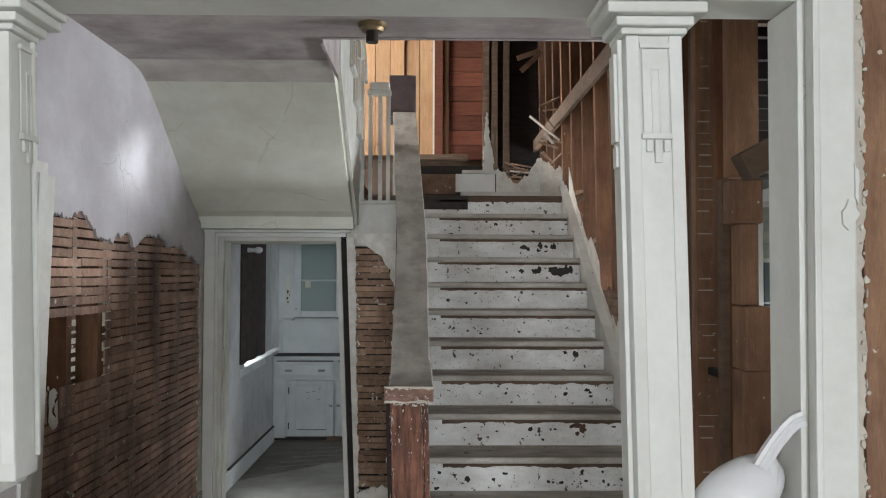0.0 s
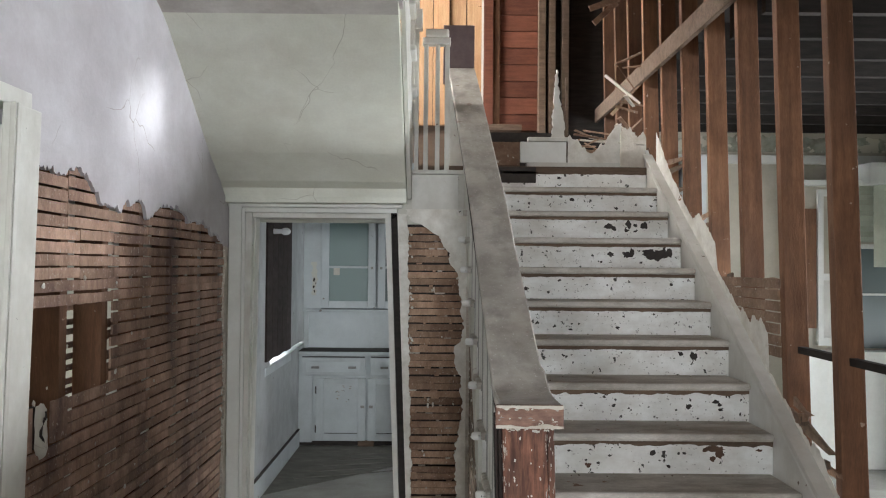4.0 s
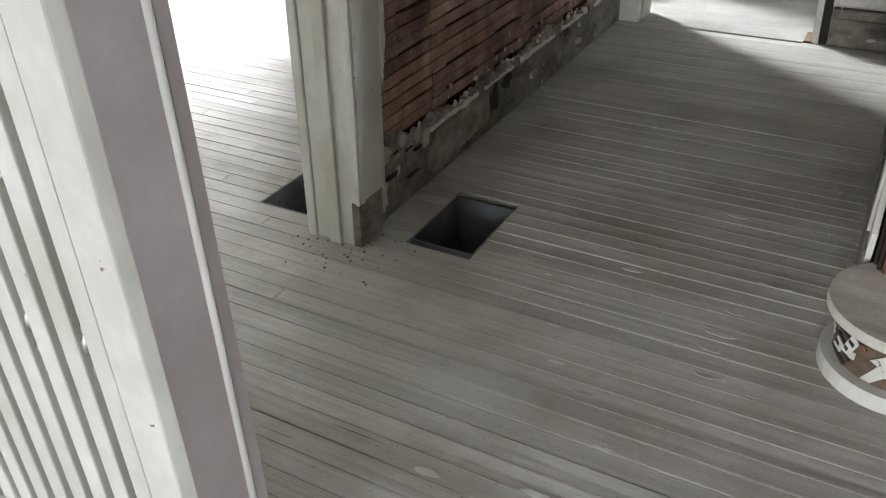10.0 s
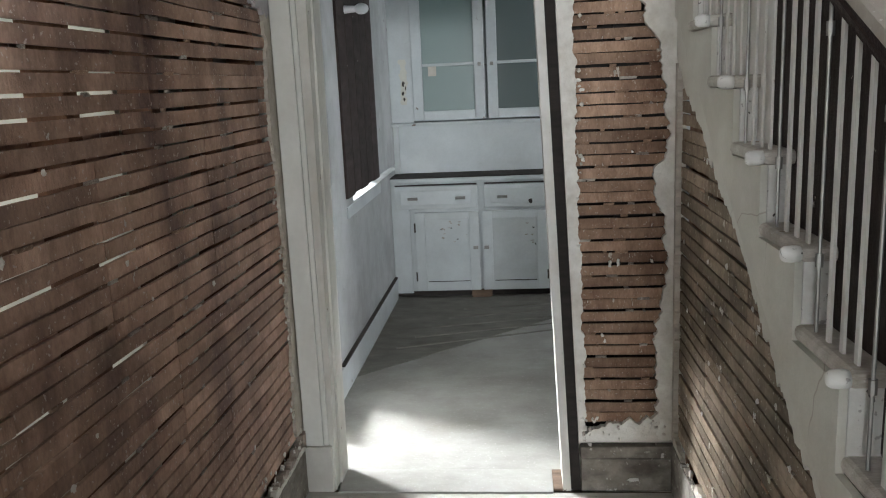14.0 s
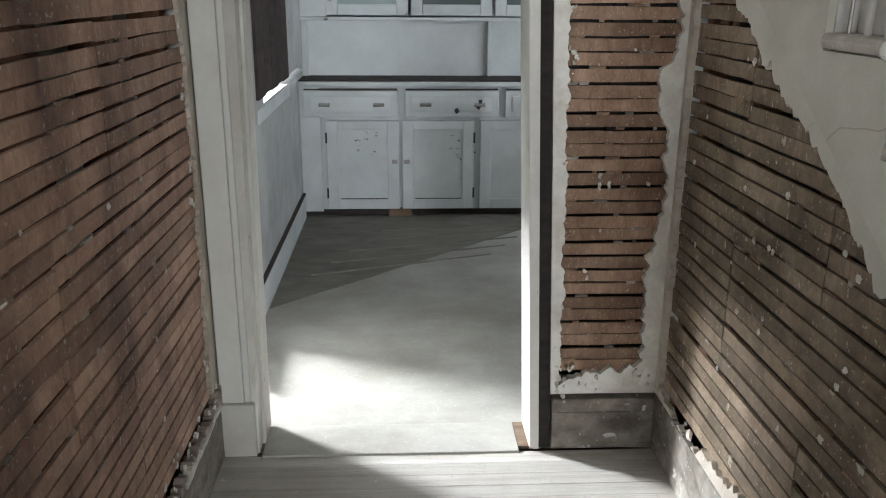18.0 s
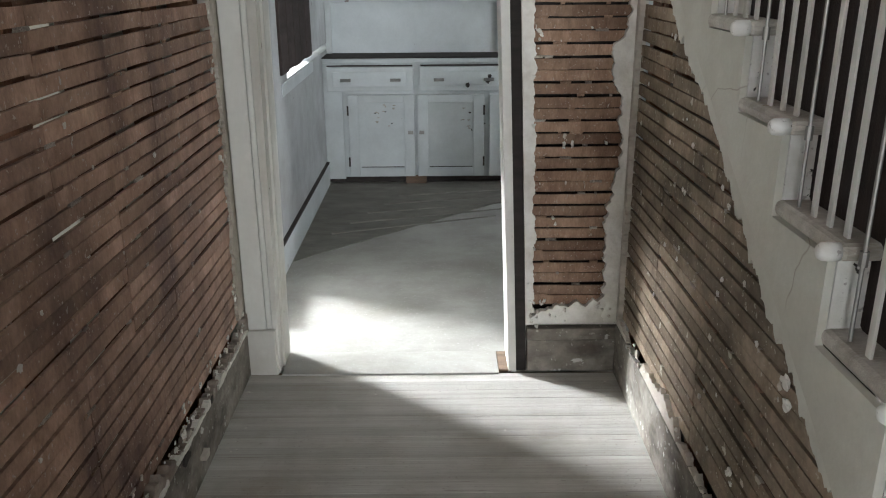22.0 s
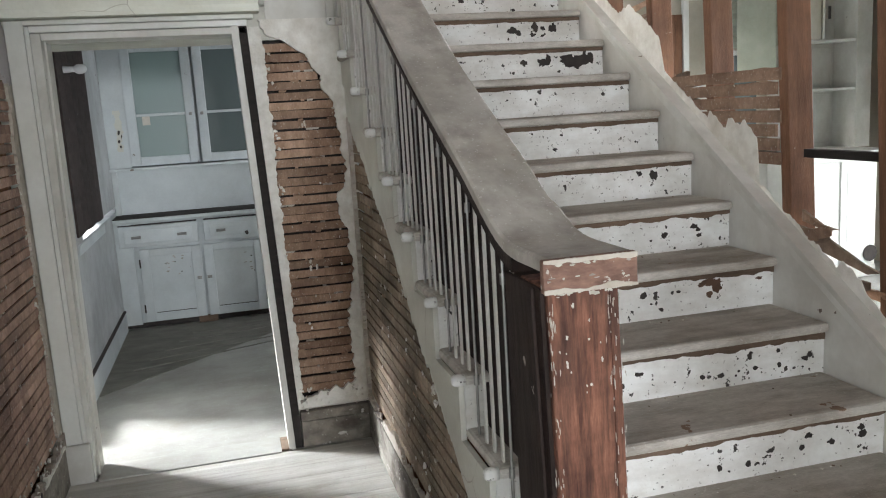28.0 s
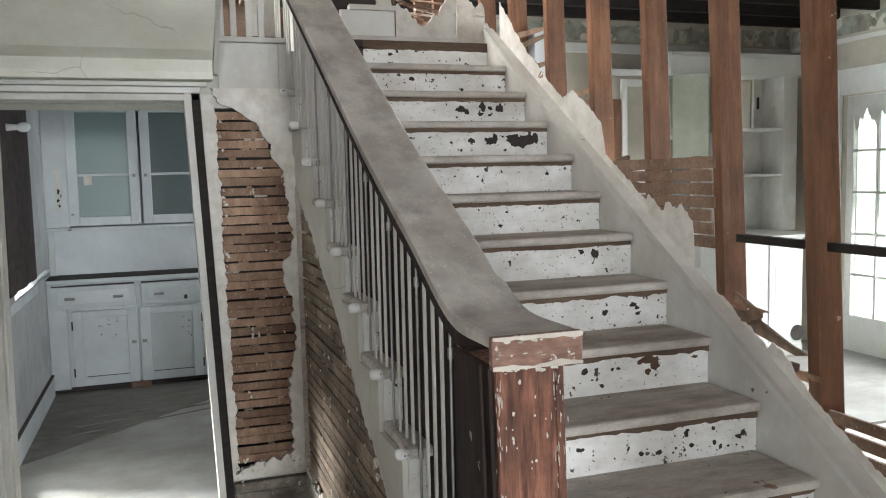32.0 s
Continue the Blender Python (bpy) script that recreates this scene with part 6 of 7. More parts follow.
for y0, y1 in ((2.6, 3.79), (3.81, 5.0)):
    for dims in ((y0, y0 + 0.06, 0.75, 2.25), (y1 - 0.06, y1, 0.75, 2.25)):
        slab("frame_stile", WHITE, west_window, -6.33, dims[0], dims[2], -6.27, dims[1], dims[3], bevel=0.004)
    for za, zb in ((0.75, 0.82), (1.47, 1.52), (2.18, 2.25)):
        slab("frame_rail", WHITE, west_window, -6.33, y0 + 0.061, za, -6.27, y1 - 0.061, zb, bevel=0.004)
    for za, zb in ((0.821, 1.469), (1.521, 2.179)):
        p = slab("pane", GLASS, west_window, -6.302, y0 + 0.061, za, -6.298, y1 - 0.061, zb)
        p.visible_shadow = False
slab("sill", WHITE, west_window, -6.26, 2.55, 0.71, -6.14, 5.05, 0.748, bevel=0.005)
for x0, x1, y in ((-1.87, -1.36, 1.963), (-2.3, -1.885, 1.975)):
    bm = bmesh.new()
    box(bm, x0, y, 0.003, x1, y + 0.045, 0.021, bevel=0.003)
    for v in bm.verts:
        v.co.y += 0.02 * (v.co.x - x0)
    tagged(part("loose_plank", bm, WHITE_WORN), "narrow pale loose strip lying on the floor planks", "plank", "loose strips")
scraps = thing("floor_debris", "dark torn scraps of flooring", "debris")
for x, y, w in ((-4.3, 5.1, 0.45), (-3.8, 5.25, 0.35), (-5.0, 6.1, 0.5)):
    slab("scrap", CHIP_HOLE_BLACK, scraps, x, y, 0.003, x + w, y + 0.06, 0.012)

# ---- east room ----
built = thing("built_in_buffet", "white built-in buffet with open shelves and a round hole", "cabinet")
BY, BF = 7.1, 6.74
slab("lower_body", WHITE, built, 4.3, BF, 0.0, 5.05, BY + 0.34, 1.03, bevel=0.004)
slab("plinth", WHITE_WORN, built, 4.3, BF - 0.012, 0.0, 5.05, BF - 0.0005, 0.1, bevel=0.003)
for x0, x1 in ((4.34, 4.66), (4.69, 5.02)):
    lower = slab("lower_door", WHITE, built, x0, BF - 0.014, 0.13, x1, BF - 0.0005, 0.98, bevel=0.003)
    slab("door_panel", WHITE, lower, x0 + 0.06, BF - 0.018, 0.2, x1 - 0.06, BF - 0.0145, 0.91, bevel=0.002)
# a near-black disc on the face paints the dark inside the hole
bm = bmesh.new()
tube(bm, (4.985, BF - 0.024, 0.2), (4.985, BF - 0.0185, 0.2), 0.07, 22)
part("hole", bm, CHIP_HOLE_BLACK, built, "near-black disc painting the dark of a pipe hole")
slab("counter", WHITE, built, 4.28, BF - 0.03, 1.031, 5.2, BY + 0.34, 1.06, bevel=0.005)
slab("upper_side", WHITE_WORN, built, 5.155, BY + 0.02, 1.061, 5.31, BY + 0.33, 2.455, bevel=0.003)
slab("upper_side", WHITE, built, 4.5, BY + 0.02, 1.061, 4.54, BY + 0.33, 2.455, bevel=0.003)
for dims in ((4.541, 1.061, 5.154, 1.965), (4.541, 1.966, 4.9, 2.455), (5.06, 1.966, 5.154, 2.455)):
    slab("upper_back", WHITE_WORN, built, dims[0], BY + 0.3, dims[1], dims[2], BY + 0.33, dims[3])
for z0, z1 in ((1.1, 1.53), (1.6, 1.93)):
    slab("back_panel", WHITE_WORN, built, 4.9, BY + 0.29, z0, 5.12, BY + 0.2995, z1, bevel=0.003)
slab("latch", CHIP_HOLE_BLACK, built, 5.09, BY + 0.284, 2.18, 5.11, BY + 0.2995, 2.29, bevel=0.002)
for z in (1.557, 1.968):
    slab("shelf", WHITE, built, 4.541, BY + 0.03, z, 5.154, BY + 0.289, z + 0.022, bevel=0.003)
slab("top", WHITE, built, 3.95, BY + 0.0, 2.456, 5.48, BY + 0.34, 2.64, bevel=0.006)
slab("top_bead", WHITE, built, 3.95, BY - 0.014, 2.6, 5.48, BY - 0.0005, 2.64, bevel=0.005)
bm = bmesh.new()
box(bm, -0.3, -0.012, 1.74, 0.0, 0.012, 2.45, bevel=0.004)
bmesh.ops.transform(bm, matrix=Matrix.Translation((4.25, BY - 0.12, 0)) @ Matrix.Rotation(-0.75, 4, "Z"), verts=bm.verts[:])
# greenish like the slats; the darker tone paints its backlit shade
part("open_door", bm, LOUVRE, built, "small cupboard door standing open")
curtain = thing("curtain_scrap", "torn white curtain remnant over the glazed doors", "curtain")
bm = bmesh.new()
torn_sheet(bm, 5.66, 6.72, lambda u: 2.04 + 0.05 * math.sin(u * 31) + 0.035 * math.sin(u * 83), lambda u: 2.15, 5.512, 5.516, "x", 131.0, 0.05, 0.0)
part("cloth", bm, WHITE, curtain)
frieze = setting("trim", "white picture rail below a torn wallpaper frieze", "trim")
slab("picture_rail", WHITE, frieze, 1.9, 7.41, 2.66, 5.49, 7.449, 2.74, bevel=0.005)
slab("picture_rail", WHITE, frieze, 5.47, 1.3, 2.7, 5.499, 7.4, 2.74, bevel=0.005)
bm = bmesh.new()
torn_sheet(bm, 1.9, 5.48, lambda u: 2.77, lambda u: 2.905, 7.438, 7.449, "y", 81.0, 0.0, 0.03, 0.03)
part("wallpaper", bm, WALLPAPER, frieze, "torn greenish wallpaper frieze")
bm = bmesh.new()
torn_sheet(bm, 3.0, 7.4, lambda u: 2.77, lambda u: 2.905, 5.485, 5.498, "x", 82.0, 0.0, 0.03, 0.03)
part("wallpaper", bm, WALLPAPER, frieze)
south = thing("wall_cupboard", "white cupboard with glazed shelves beyond the studs", "cabinet")
slab("lower", WHITE, south, 3.4, BY + 0.05, 0.0, 4.34, BY + 0.34, 0.98, bevel=0.004)
slab("counter", WHITE, south, 3.38, BY + 0.02, 0.981, 4.34, BY + 0.34, 1.01, bevel=0.004)
slab("upper_body", CREAM, south, 3.4, BY + 0.2, 1.011, 4.32, BY + 0.34, 2.45, bevel=0.003)
for z0, z1 in ((1.03, 1.49), (1.51, 1.9)):
    slab("pane", FROST_DARK, south, 3.915, BY + 0.17, z0, 4.275, BY + 0.199, z1, label="dark greenish glass")
for z0, z1 in ((1.491, 1.509), (1.901, 1.94)):
    slab("rail", WHITE, south, 3.905, BY + 0.16, z0, 4.28, BY + 0.199, z1, bevel=0.003)
for i in range(11):
    bm = bmesh.new()
    box(bm, 3.9, -0.004, -0.026, 4.49, 0.004, 0.022, bevel=0.002)
    bmesh.ops.transform(bm, matrix=Matrix.Translation((0, BY + 0.15, 1.985 + 0.046 * i)) @ Matrix.Rotation(-0.35 + 0.1 * math.sin(i * 2.3), 4, "X"), verts=bm.verts[:])
    part("slat", bm, LOUVRE, south, "greenish white louvre slat")
for x0, x1 in ((3.58, 3.9),):
    for dims in ((x0, x0 + 0.05, 1.05, 2.42), (x1 - 0.05, x1, 1.05, 2.42)):
        slab("stile", WHITE, south, dims[0], BY + 0.16, dims[2], dims[1], BY + 0.199, dims[3], bevel=0.003)
    for za, zb in ((1.05, 1.12), (1.62, 1.68), (2.36, 2.42)):
        slab("rail", WHITE, south, x0 + 0.051, BY + 0.165, za, x1 - 0.051, BY + 0.199, zb, bevel=0.003)
    slab("panel", WHITE_WORN, south, x0 + 0.051, BY + 0.185, 1.121, x1 - 0.051, BY + 0.199, 1.619)
slab("bare_strip", STUD, south, 3.42, BY + 0.17, 1.2, 3.57, BY + 0.199, 2.25, label="strip stripped to brown wood")
slab("cornice", WHITE, south, 3.36, BY + 0.12, 2.451, 4.34, BY + 0.34, 2.5, bevel=0.006)

french = setting("door_2", "white glazed double doors to the garden", "door")
for y0, y1 in ((4.43, 5.59), (5.61, 6.76)):
    for dims in ((y0, y0 + 0.07, 0.0, 2.24), (y1 - 0.07, y1, 0.0, 2.24)):
        slab("stile", WHITE, french, 5.53, dims[0], dims[2], 5.57, dims[1], dims[3], bevel=0.004)
    for za, zb in ((0.0, 0.32), (2.13, 2.24)):
        slab("rail", WHITE, french, 5.53, y0 + 0.071, za, 5.57, y1 - 0.071, zb, bevel=0.004)
    cols, rws = 4, 5
    iw, ih = (y1 - y0 - 0.142) / cols, (2.129 - 0.321) / rws
    for i in range(1, cols):
        slab("muntin", WHITE, french, 5.535, y0 + 0.071 + i * iw - 0.012, 0.321, 5.565, y0 + 0.071 + i * iw + 0.012, 2.129)
    for j in range(1, rws):
        slab("muntin", WHITE, french, 5.538, y0 + 0.072, 0.321 + j * ih - 0.012, 5.562, y1 - 0.072, 0.321 + j * ih + 0.012)
    p = slab("pane", GLASS, french, 5.548, y0 + 0.071, 0.321, 5.552, y1 - 0.071, 2.129)
    p.visible_shadow = False
slab("casing", WHITE, french, 5.44, 6.782, 0.0, 5.499, 6.89, 2.47, bevel=0.004)
slab("casing", WHITE, french, 5.46, 4.3, 2.252, 5.499, 6.781, 2.47, bevel=0.004)

# broken lath and plaster on the stud wall
bm = bmesh.new()
torn_sheet(bm, 2.3, 5.35, lambda u: cap_z(u) + 0.004, lambda u: cap_z(u) + 0.012 + piecewise([(2.3, 0.02), (2.7, 0.03), (2.9, 0.015), (3.05, 0.03), (3.08, 0.06), (3.16, 0.05), (3.18, 0.02), (3.5, 0.015), (3.568, 0.01), (3.575, 0.16), (3.66, 0.165), (3.68, 0.135), (3.75, 0.12), (3.76, 0.08), (3.87, 0.075), (3.885, 0.03), (4.0, 0.03), (4.2, 0.03), (4.24, 0.14), (4.5, 0.15), (4.6, 0.06), (5.0, 0.08), (5.35, 0.19)], u), 1.6402, 1.6424, "x", 91.0, 0.0, 0.014, 0.008)
part("plaster", bm, TORN_WHITE, wall_east, "torn plaster edge above the skirt board")
bm = bmesh.new()
for i in range(7):
    z = 1.36 + 0.047 * i
    box(bm, 1.643, 3.46 + 0.012 * (i % 3), z, 1.654, 3.72 + 0.07 * i, z + 0.041)
for i in range(3):
    z = 0.79 + 0.05 * i
    box(bm, 1.643, 2.45, z, 1.654, 2.98 - 0.03 * i, z + 0.034)
part("broken_lath", bm, LATH_TAN, wall_east, "remnants of lath between studs")

stub = random.Random(88)
for i in range(16):
    y = stub.choice((3.08, 3.2, 3.32, 4.05, 4.55, 4.7, 4.95, 5.15)) + stub.uniform(-0.06, 0.06)
    z = cap_z(y) + stub.uniform(-0.01, 0.09)
    h = stub.uniform(0.06, 0.13)
    bm = bmesh.new()
    box(bm, -0.004, -h, -0.017, 0.004, h, 0.017)
    bmesh.ops.subdivide_edges(bm, edges=[e for e in bm.edges if abs(e.verts[0].co.y - e.verts[1].co.y) > 0.02], cuts=3)
    for v in bm.verts:
        if v.co.y < -0.95 * h:
            v.co.y += stub.uniform(0.0, 0.05)
            v.co.z *= 0.7
        v.co.z += stub.uniform(-0.002, 0.002)
    bmesh.ops.transform(bm, matrix=Matrix.Translation((1.652 + stub.uniform(0, 0.02), y, z)) @ Euler((stub.uniform(-0.22, 0.22), stub.uniform(-0.3, 0.3), stub.uniform(-0.25, 0.1))).to_matrix().to_4x4(), verts=bm.verts[:])
    part("lath_stub", bm, (LATH_TAN, STUD_PALE, OLD_WOOD)[i % 3], wall_east)
for y0, z0, y1, z1, w, m in ((5.14, 2.372, 4.75, 2.356, 0.017, LATH_TAN), (5.14, 2.31, 4.75, 2.32, 0.017, OLD_WOOD), (4.98, 2.18, 4.74, 2.184, 0.016, LATH_TAN), (4.56, 1.985, 4.3, 2.01, 0.016, LATH_TAN), (4.5, 1.945, 4.3, 1.955, 0.016, OLD_WOOD), (4.2, 1.637, 3.5, 1.68, 0.014, LATH_TAN), (4.12, 1.598, 3.5, 1.635, 0.014, LATH_TAN), (3.3, 1.13, 3.02, 1.065, 0.03, OLD_WOOD), (3.24, 1.05, 3.08, 1.01, 0.018, LATH_TAN), (3.36, 1.2, 3.2, 1.17, 0.018, LATH_TAN)):
    bm = bmesh.new()
    prism(bm, [(y0, z0 - w), (y1 + 0.05, z1 - 0.4 * w), (y1, z1), (y1 + 0.07, z1 + 0.5 * w), (y0, z0 + w)], 1.655, 1.667)
    part("splinter", bm, m, wall_east, "split board end")

# debris at the top of the flight
debris = thing("landing_debris", "broken plaster and splintered lath at the top of the stairs", "debris")
bm = bmesh.new()
torn_sheet(bm, 1.11, 1.47, lambda u: 2.4, lambda u: piecewise([(1.11, 2.6), (1.16, 2.585), (1.21, 2.52), (1.27, 2.5), (1.35, 2.56), (1.42, 2.66), (1.47, 2.7)], u), 5.59, 5.61, "y", 95.0, 0.0, 0.03)
part("plaster_slab", bm, TORN_WHITE, debris, "large piece of pale torn plaster")
bm = bmesh.new()
torn_sheet(bm, 1.45, 1.62, lambda u: 2.39, lambda u: 2.64 - 0.5 * abs(u - 1.5), 5.52, 5.535, "y", 97.0, 0.0, 0.05)
part("plaster_slab", bm, PLASTER_RAW, debris)
slab("white_board", WHITE, debris, 0.79, 5.58, 2.42, 1.1, 5.62, 2.56, bevel=0.004, label="white board end with peeled edge")
slab("board_cap", WHITE_WORN, debris, 0.84, 5.57, 2.562, 1.11, 5.63, 2.59, bevel=0.004)
slab("ledge", WHITE_WORN, debris, 0.83, 5.55, 2.38, 1.62, 5.64, 2.4185, bevel=0.004)
slab("tan_board", LATH_TAN, debris, 0.42, 5.6, 2.4, 0.789, 5.63, 2.56, bevel=0.004)
slab("dark_board", CHIP_HOLE_BLACK, debris, 0.42, 5.64, 2.379, 1.05, 5.66, 2.63)
# near-black panel paints the dark opening in the top riser
slab("dark_gap", CHIP_HOLE_BLACK, debris, 0.48, step_y(14) + 0.01, 2.27, 0.88, step_y(14) + 0.0175, 2.372)
bm = bmesh.new()
torn_strip(bm, 2.58, 3.05, lambda z: 1.0 + 0.06 * (z - 2.58), lambda z: 1.095 - 0.12 * (z - 2.58), 5.6, 5.625, "y", 99.0, 0.012, 0.012)
part("splinter", bm, WHITE_WORN, debris, "upright torn white splinter")
slab("edge_strip", OLD_WOOD, debris, 1.096, 5.6, 2.42, 1.112, 5.63, 3.0)
rnd = random.Random(12)
for i in range(30):
    bm = bmesh.new()
    x, z, y = (rnd.uniform(1.15, 1.6), rnd.uniform(2.5, 2.68), 5.64 + 0.3 * rnd.random()) if i < 18 else (rnd.uniform(1.5, 1.62), rnd.uniform(2.42, 3.2), 5.5 + 0.4 * rnd.random())
    h = rnd.uniform(0.05, 0.16)
    box(bm, -h, -0.014, -0.004, h, 0.014, 0.004)
    for v in bm.verts:
        if v.co.x > 0:
            v.co.y *= rnd.uniform(0.2, 0.9)
    bmesh.ops.transform(bm, matrix=Matrix.Translation((x, y, z)) @ Euler((rnd.uniform(-0.7, 0.7), rnd.uniform(-0.8, 0.8), rnd.uniform(-0.8, 0.8))).to_matrix().to_4x4(), verts=bm.verts[:])
    part("lath_scrap", bm, PLASTER_RAW if i % 4 == 0 else LATH_TAN, debris)
for i, (x, y, z, tilt) in enumerate(((1.4, 5.88, 3.59, -0.35), (1.41, 5.88, 3.52, -0.75))):
    bm = bmesh.new()
    box(bm, -0.1, -0.008, -0.02, 0.12, 0.008, 0.02)
    bmesh.ops.transform(bm, matrix=Matrix.Translation((x, y, z)) @ Matrix.Rotation(tilt, 4, "Y"), verts=bm.verts[:])
    part("lath_stub", bm, LATH_TAN, wall_east, "broken pale lath end")

# ---- lath of the hall walls, then planks ----
PITCH = 0.0445
for i in range(41):
    z = 0.265 + i * PITCH
    joints = (2.47, 3.0, 3.3, 3.98, 4.96) if (i // 9) % 2 else (2.47, 2.9, 3.68, 4.3, 4.96)
    for a, b in zip(joints, joints[1:]):
        if z > max(piecewise(TORN, a), piecewise(TORN, b)) + 0.03:
            continue
        if 1.25 < z < 1.59 and a < 3.28:
            if b > 3.3:
                a = 3.285
            else:
                continue
        if 1.13 < z < 1.28 and a < 2.9:
            if b > 2.92:
                a = 2.92
            else:
                continue
        lath(wall_hall, "y", WX - 0.011, a + 0.002, b - 0.002, z, 1)
for i in range(39):
    z = 0.29 + i * PITCH
    if z < 1.97:
        lath(wall_end, "x", EY + 0.02, 0.05, 0.415 if z < 1.8 else 0.3, z, -1)
for i in range(31):
    z = 0.25 + i * PITCH
    y0 = next((p[0] for p in [(2.66 + 0.02 * j, piecewise(UNDER, 2.66 + 0.02 * j)) for j in range(118)] if p[1] > z - 0.03), 5.0)
    if y0 > 4.8:
        continue
    joint = 4.55 if (i // 7) % 2 else 4.1
    if y0 < joint - 0.1:
        lath(wall_under, "y", SX + 0.011, y0, joint - 0.003, z, -1)
        lath(wall_under, "y", SX + 0.011, joint + 0.002, 4.955, z, -1)
    else:
        lath(wall_under, "y", SX + 0.011, y0, 4.955, z, -1)


def crumb_mesh(i):
    bm = bmesh.new()
    bmesh.ops.create_icosphere(bm, subdivisions=2, radius=0.01)
    r = random.Random(200 + i)
    for v in bm.verts:
        v.co *= r.uniform(0.55, 1.3)
    me = bpy.data.meshes.new("plaster_crumb")
    bm.to_mesh(me)
    bm.free()
    me.materials.append(TORN_WHITE if i % 3 else PLASTER_RAW)
    return me


CRUMBS = [crumb_mesh(i) for i in range(6)]


def crumb(parent, x, y, z, s, flat):
    ob = new("plaster_crumb", CRUMBS[rnd.randrange(6)])
    ob.parent = parent
    ob.location, ob.scale = (x, y, z), (s * flat[0], s * flat[1], s * flat[2])
    ob.rotation_euler = (rnd.uniform(0, 6) if flat[0] < 1 else 0, rnd.uniform(0, 6) if flat[1] < 1 else 0, rnd.uniform(0, 6) if flat[2] < 1 else 0)


def key_mesh(i):
    bm = bmesh.new()
    box(bm, -0.5, -0.5, -0.5, 0.5, 0.5, 0.5)
    bmesh.ops.subdivide_edges(bm, edges=bm.edges[:], cuts=1)
    r = random.Random(300 + i)
    for v in bm.verts:
        v.co *= r.uniform(0.75, 1.15)
    me = bpy.data.meshes.new("plaster_key")
    bm.to_mesh(me)
    bm.free()
    me.materials.append((DIRTY_PLASTER, LATH_TAN, PLASTER_RAW)[i % 3])
    return me


PLUGS = [key_mesh(i) for i in range(6)]
rnd = random.Random(97)


def gap_key(parent, x, y, z, length, along):
    ob = new("plaster_key", PLUGS[rnd.choice((0, 1, 1, 3, 4, 4, 2))])
    ob.parent = parent
    ob.location, ob.scale = (x, y, z), ((0.008, length, 0.009) if along == "y" else (length, 0.008, 0.009))


for i in range(38):
    for _ in range(2):
        gap_key(wall_end, rnd.uniform(0.06, 0.4), EY + 0.012, 0.29 + (i + 0.5) * PITCH, rnd.uniform(0.008, 0.05), "x")
for i in range(38):
    for _ in range(2):
        yy = rnd.choice((rnd.uniform(3.3, 4.9), rnd.choice((3.68, 4.08, 4.49)) + rnd.uniform(-0.04, 0.04)))
        gap_key(wall_hall, WX - 0.004, yy, 0.265 + (i + 0.5) * PITCH, rnd.uniform(0.008, 0.06), "y")
for i in range(26):
    for _ in range(2):
        yy = rnd.uniform(3.2, 4.9)
        if 0.25 + (i + 0.5) * PITCH < piecewise(UNDER, yy) - 0.02:
            gap_key(wall_under, SX + 0.004, yy, 0.25 + (i + 0.5) * PITCH, rnd.uniform(0.01, 0.07), "y")

rnd = random.Random(31)
for _ in range(60):
    yy = rnd.uniform(2.5, 4.95)
    crumb(wall_hall, WX + 0.004, yy, rnd.choice((rnd.uniform(0.23, 0.3), rnd.uniform(0.3, 1.85))), rnd.uniform(0.4, 1.1), (0.35, 1, 1))
for _ in range(26):
    crumb(wall_hall, WX + 0.004, 4.93 + rnd.uniform(-0.06, 0.03), rnd.uniform(0.3, 1.85), rnd.uniform(0.5, 1.3), (0.4, 1, 1))
for _ in range(40):
    yy = rnd.uniform(3.0, 4.9)
    crumb(wall_under, SX - 0.003, yy, rnd.uniform(0.22, max(0.3, piecewise(UNDER, yy) - 0.03)), rnd.uniform(0.4, 1.0), (0.35, 1, 1))
for yy, zz, s in ((4.68, 0.22, 1.7), (3.78, 0.36, 1.3), (3.76, 0.34, 0.8), (3.72, 0.3, 1.2), (3.76, 0.25, 1.5), (3.79, 0.23, 0.9), (3.8, 0.2, 1.7), (3.56, 0.72, 1.8), (3.58, 0.7, 1.1), (3.54, 0.68, 1.5)):
    crumb(wall_under, SX - 0.006, yy, zz, s, (0.4, 1, 1))
for _ in range(130):
    yy = rnd.uniform(2.44, 4.95)
    crumb(wall_hall, WX + 0.014 + rnd.uniform(-0.006, 0.008), yy, 0.2 + abs(rnd.gauss(0, 0.03)), rnd.uniform(0.3, 1.25), (0.6, 1, 1))
for _ in range(24):
    crumb(wall_under, SX - 0.012, rnd.uniform(3.6, 4.95), 0.2 + abs(rnd.gauss(0, 0.025)), rnd.uniform(0.3, 1.1), (0.6, 1, 1))
for _ in range(26):
    crumb(wall_end, rnd.choice((rnd.uniform(0.08, 0.12), rnd.uniform(0.34, 0.42), rnd.uniform(0.1, 0.4))), EY - 0.014, rnd.uniform(0.19, 0.3), rnd.uniform(0.4, 1.3), (1, 0.5, 0.8))
for _ in range(22):
    crumb(wall_end, rnd.uniform(0.07, 0.1) - 0.0, EY - 0.012, rnd.uniform(0.3, 1.95), rnd.uniform(0.4, 1.2), (0.7, 0.5, 1))
for xx, zz, s in ((0.19, 0.89, 1.6), (0.22, 0.895, 1.3), (0.34, 0.9, 1.0), (0.16, 0.62, 0.9), (0.17, 0.595, 0.8), (0.21, 1.575, 1.1), (0.27, 1.3, 0.6), (0.12, 1.1, 0.6), (0.35, 0.62, 0.7)):
    crumb(wall_end, xx, EY + 0.008, zz, s, (1, 0.4, 0.7))
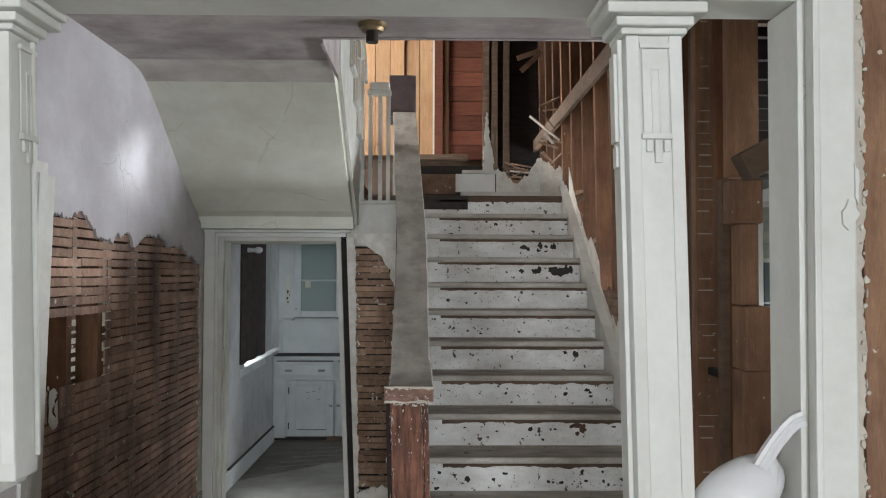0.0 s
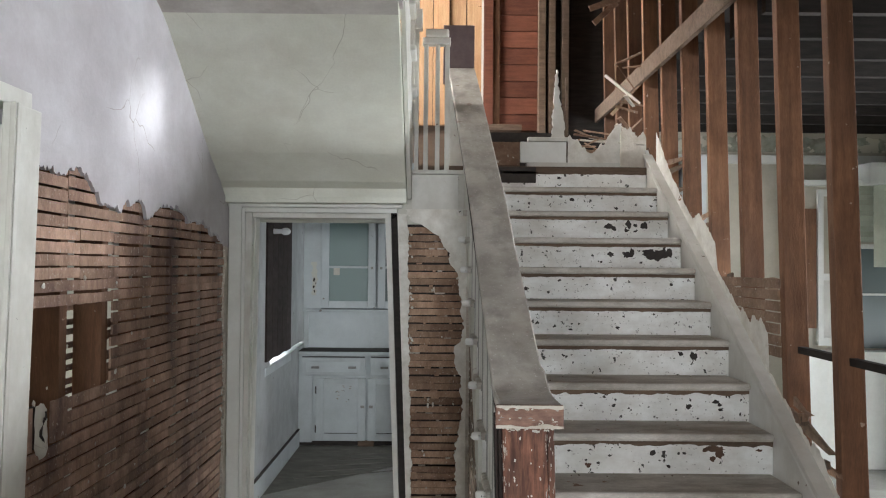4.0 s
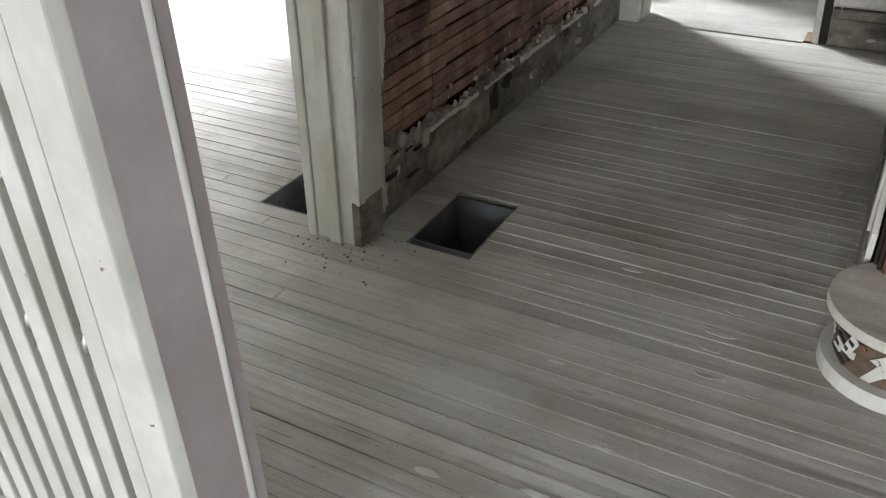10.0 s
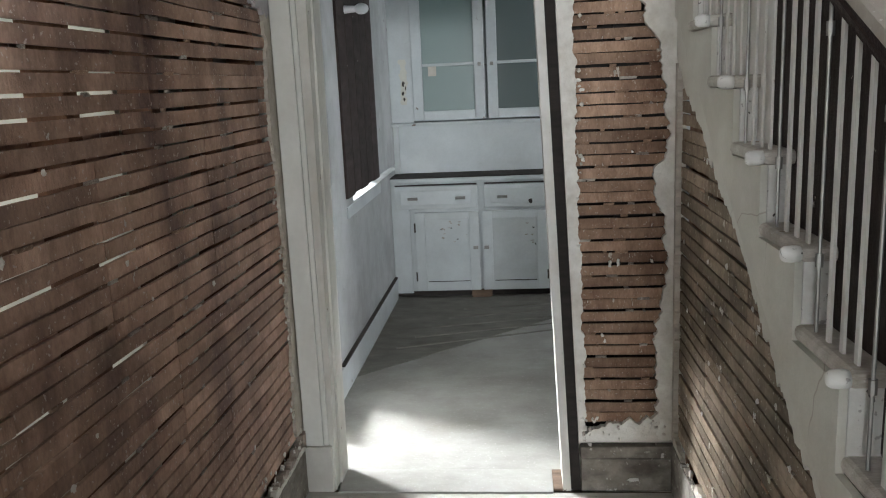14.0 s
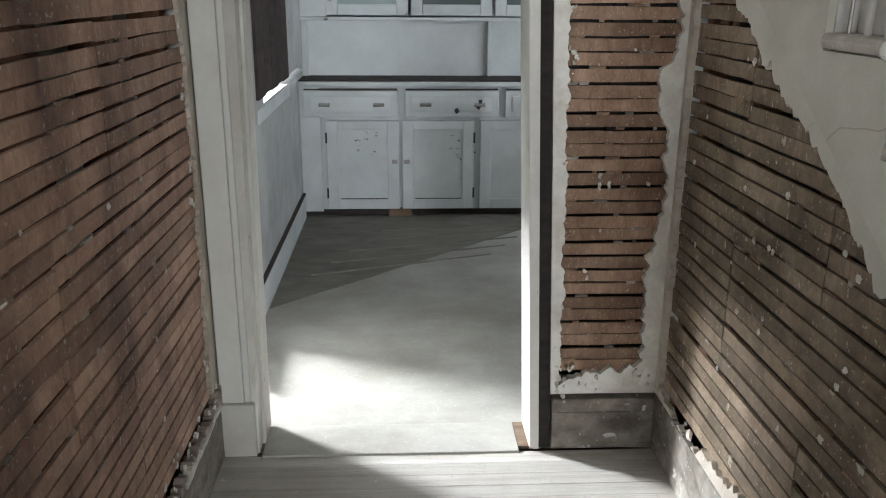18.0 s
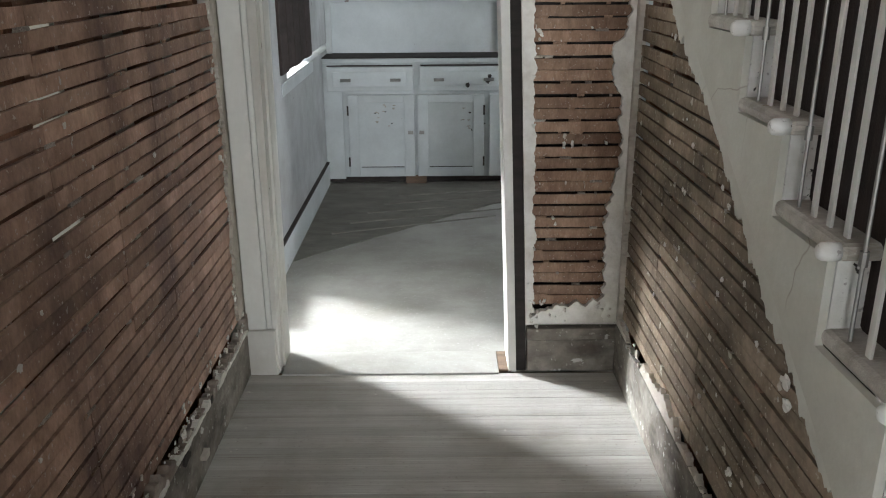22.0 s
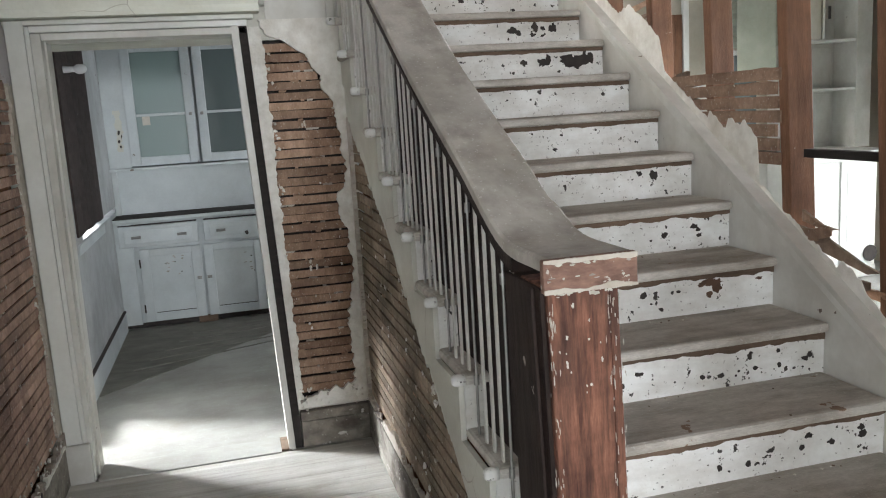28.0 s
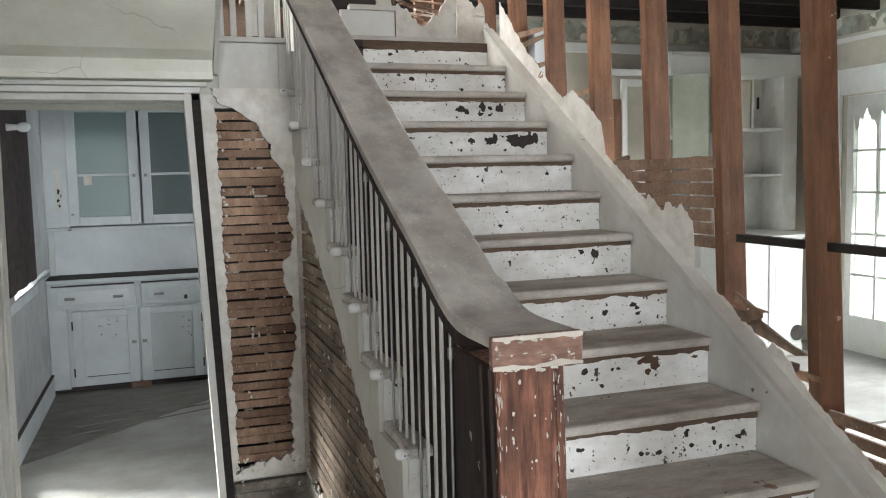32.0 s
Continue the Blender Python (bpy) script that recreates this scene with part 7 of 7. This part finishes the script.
for _ in range(60):
    xx = rnd.choice((rnd.uniform(-1.0, -0.93), rnd.uniform(0.3, 0.41), rnd.uniform(-0.95, 0.4)))
    crumb(floor, xx, rnd.uniform(2.6, 4.95), 0.002, rnd.uniform(0.15, 0.5), (1, 1, 0.5))


for i in range(22):
    fx, fy = rnd.uniform(-0.5, 0.35), rnd.uniform(1.5, 3.1)
    bm = bmesh.new()
    fw = rnd.uniform(0.006, 0.03)
    prism(bm, [(fx + fw * 1.6 * math.cos(a) * rnd.uniform(0.5, 1.1), fy + 0.35 * fw * math.sin(a) * rnd.uniform(0.5, 1.1)) for a in [math.pi * j / 4.5 for j in range(9)]], 0.0015, 0.0035, "z")
    part("paint_flake", bm, FLOOR if i % 3 else WHITE_WORN, floor)


grit = random.Random(53)
DUST = [crumb_mesh(20 + i) for i in range(4)]
for me in DUST:
    me.materials[0] = OLD_WOOD
for k in range(1, 14):
    for _ in range(16):
        ob = new("grit", (DUST + CRUMBS)[grit.randrange(10)])
        ob.parent = stairs
        back = grit.random() < 0.7
        s = grit.uniform(0.1, 0.42)
        ob.location = (grit.uniform(0.66, 1.59), step_y(k) + (grit.uniform(0.215, 0.26) if back else grit.uniform(0.0, 0.26)), step_z(k) + 0.002)
        ob.scale = (s, s, s * 0.5)
        ob.rotation_euler = (0, 0, grit.uniform(0, 6))
for _ in range(60):
    ob = new("grit", DUST[grit.randrange(4)])
    ob.parent = floor
    s = grit.uniform(0.12, 0.5)
    ob.location = (-1.03 + grit.gauss(0, 0.1), 2.3 + grit.gauss(0, 0.07), 0.002)
    ob.scale = (s, s, s * 0.5)


def plank_mesh(i):
    bm = bmesh.new()
    w, e = 0.5, 0.02
    rnd = random.Random(70 + i)
    cup = 0.35 if i < 3 else 1.0
    prof = ((-w, -0.4), (-w, -0.035 * cup), (-w + e, cup * rnd.uniform(-0.012, 0.03)), (0, cup * rnd.uniform(-0.035, -0.01)), (w - e, cup * rnd.uniform(-0.012, 0.03)), (w, -0.035 * cup), (w, -0.4))
    a = [bm.verts.new((0, p, q)) for p, q in prof]
    b = [bm.verts.new((1, p, q)) for p, q in prof]
    for j in range(6):
        bm.faces.new((a[j], b[j], b[j + 1], a[j + 1]))
    bm.faces.new(a)
    bm.faces.new(b[::-1])
    bmesh.ops.recalc_face_normals(bm, faces=bm.faces[:])
    me = bpy.data.meshes.new("plank")
    bm.to_mesh(me)
    bm.free()
    me.materials.append(FLOOR)
    return me


PLANKS = [plank_mesh(i) for i in range(9)]
PW = 0.0635
rnd = random.Random(9)
far = bmesh.new()
n = 0
y = -7.7
while y < 5.0:
    rows = []
    near = 0.9 < y < 4.96
    xs = [-6.2, -3.6 + rnd.uniform(-0.9, 0.9), -1.35 + rnd.uniform(-0.9, 0.3), 1.75]
    if not near:
        xs = [-6.2, -2.0 + rnd.uniform(-1.5, 1.5), 5.5]
    else:
        xs.append(5.5)
    for a, b in zip(xs, xs[1:]):
        spans = [(a, b)]
        for h in HOLES:
            if h[1] - PW / 2 < y < h[3] + PW / 2:
                spans = [s for p, q in spans for s in ((p, min(q, h[0])), (max(p, h[2]), q)) if s[1] - s[0] > 0.02]
        for p, q in spans:
            if near and p < 1.7:
                ob = new("plank", PLANKS[rnd.randrange(3) if y > 3.3 else 3 + rnd.randrange(6)])
                ob.parent = floor
                ob.location, ob.scale = (p + 0.001, y, rnd.uniform(-0.0007, 0.0007) + (0.0012 if n % 7 == 0 else 0)), (q - p - 0.002, PW - (rnd.choice((0.0003, 0.0005)) if y > 3.3 else rnd.choice((0.0006, 0.001, 0.0018))), 0.05)
                n += 1
            else:
                box(far, p + 0.001, y - PW / 2 + 0.0008, -0.022, q - 0.001, y + PW / 2 - 0.0004, 0.0)
    y += PW
tagged(part("far_planks", far, FLOOR, floor), kind="stuff")

for nm, dims in (("backdrop_east", (7.5, 2.0, -0.69, 7.55, 9.0, 4.0)), ("backdrop_west", (-8.5, 0.5, -0.69, -8.45, 7.5, 4.0)), ("backdrop_porch", (-3.2, 9.3, -0.69, -0.6, 9.35, 2.4)), ("backdrop_back", (3.6, 9.6, -0.69, 7.4, 9.65, 4.0)), ("backdrop_north", (-5.2, 8.75, -0.69, -2.0, 8.8, 4.0))):
    tagged(slab(nm, GLOW, None, *dims), "plain bright overcast distance outside the window", "backdrop", "", "structure")
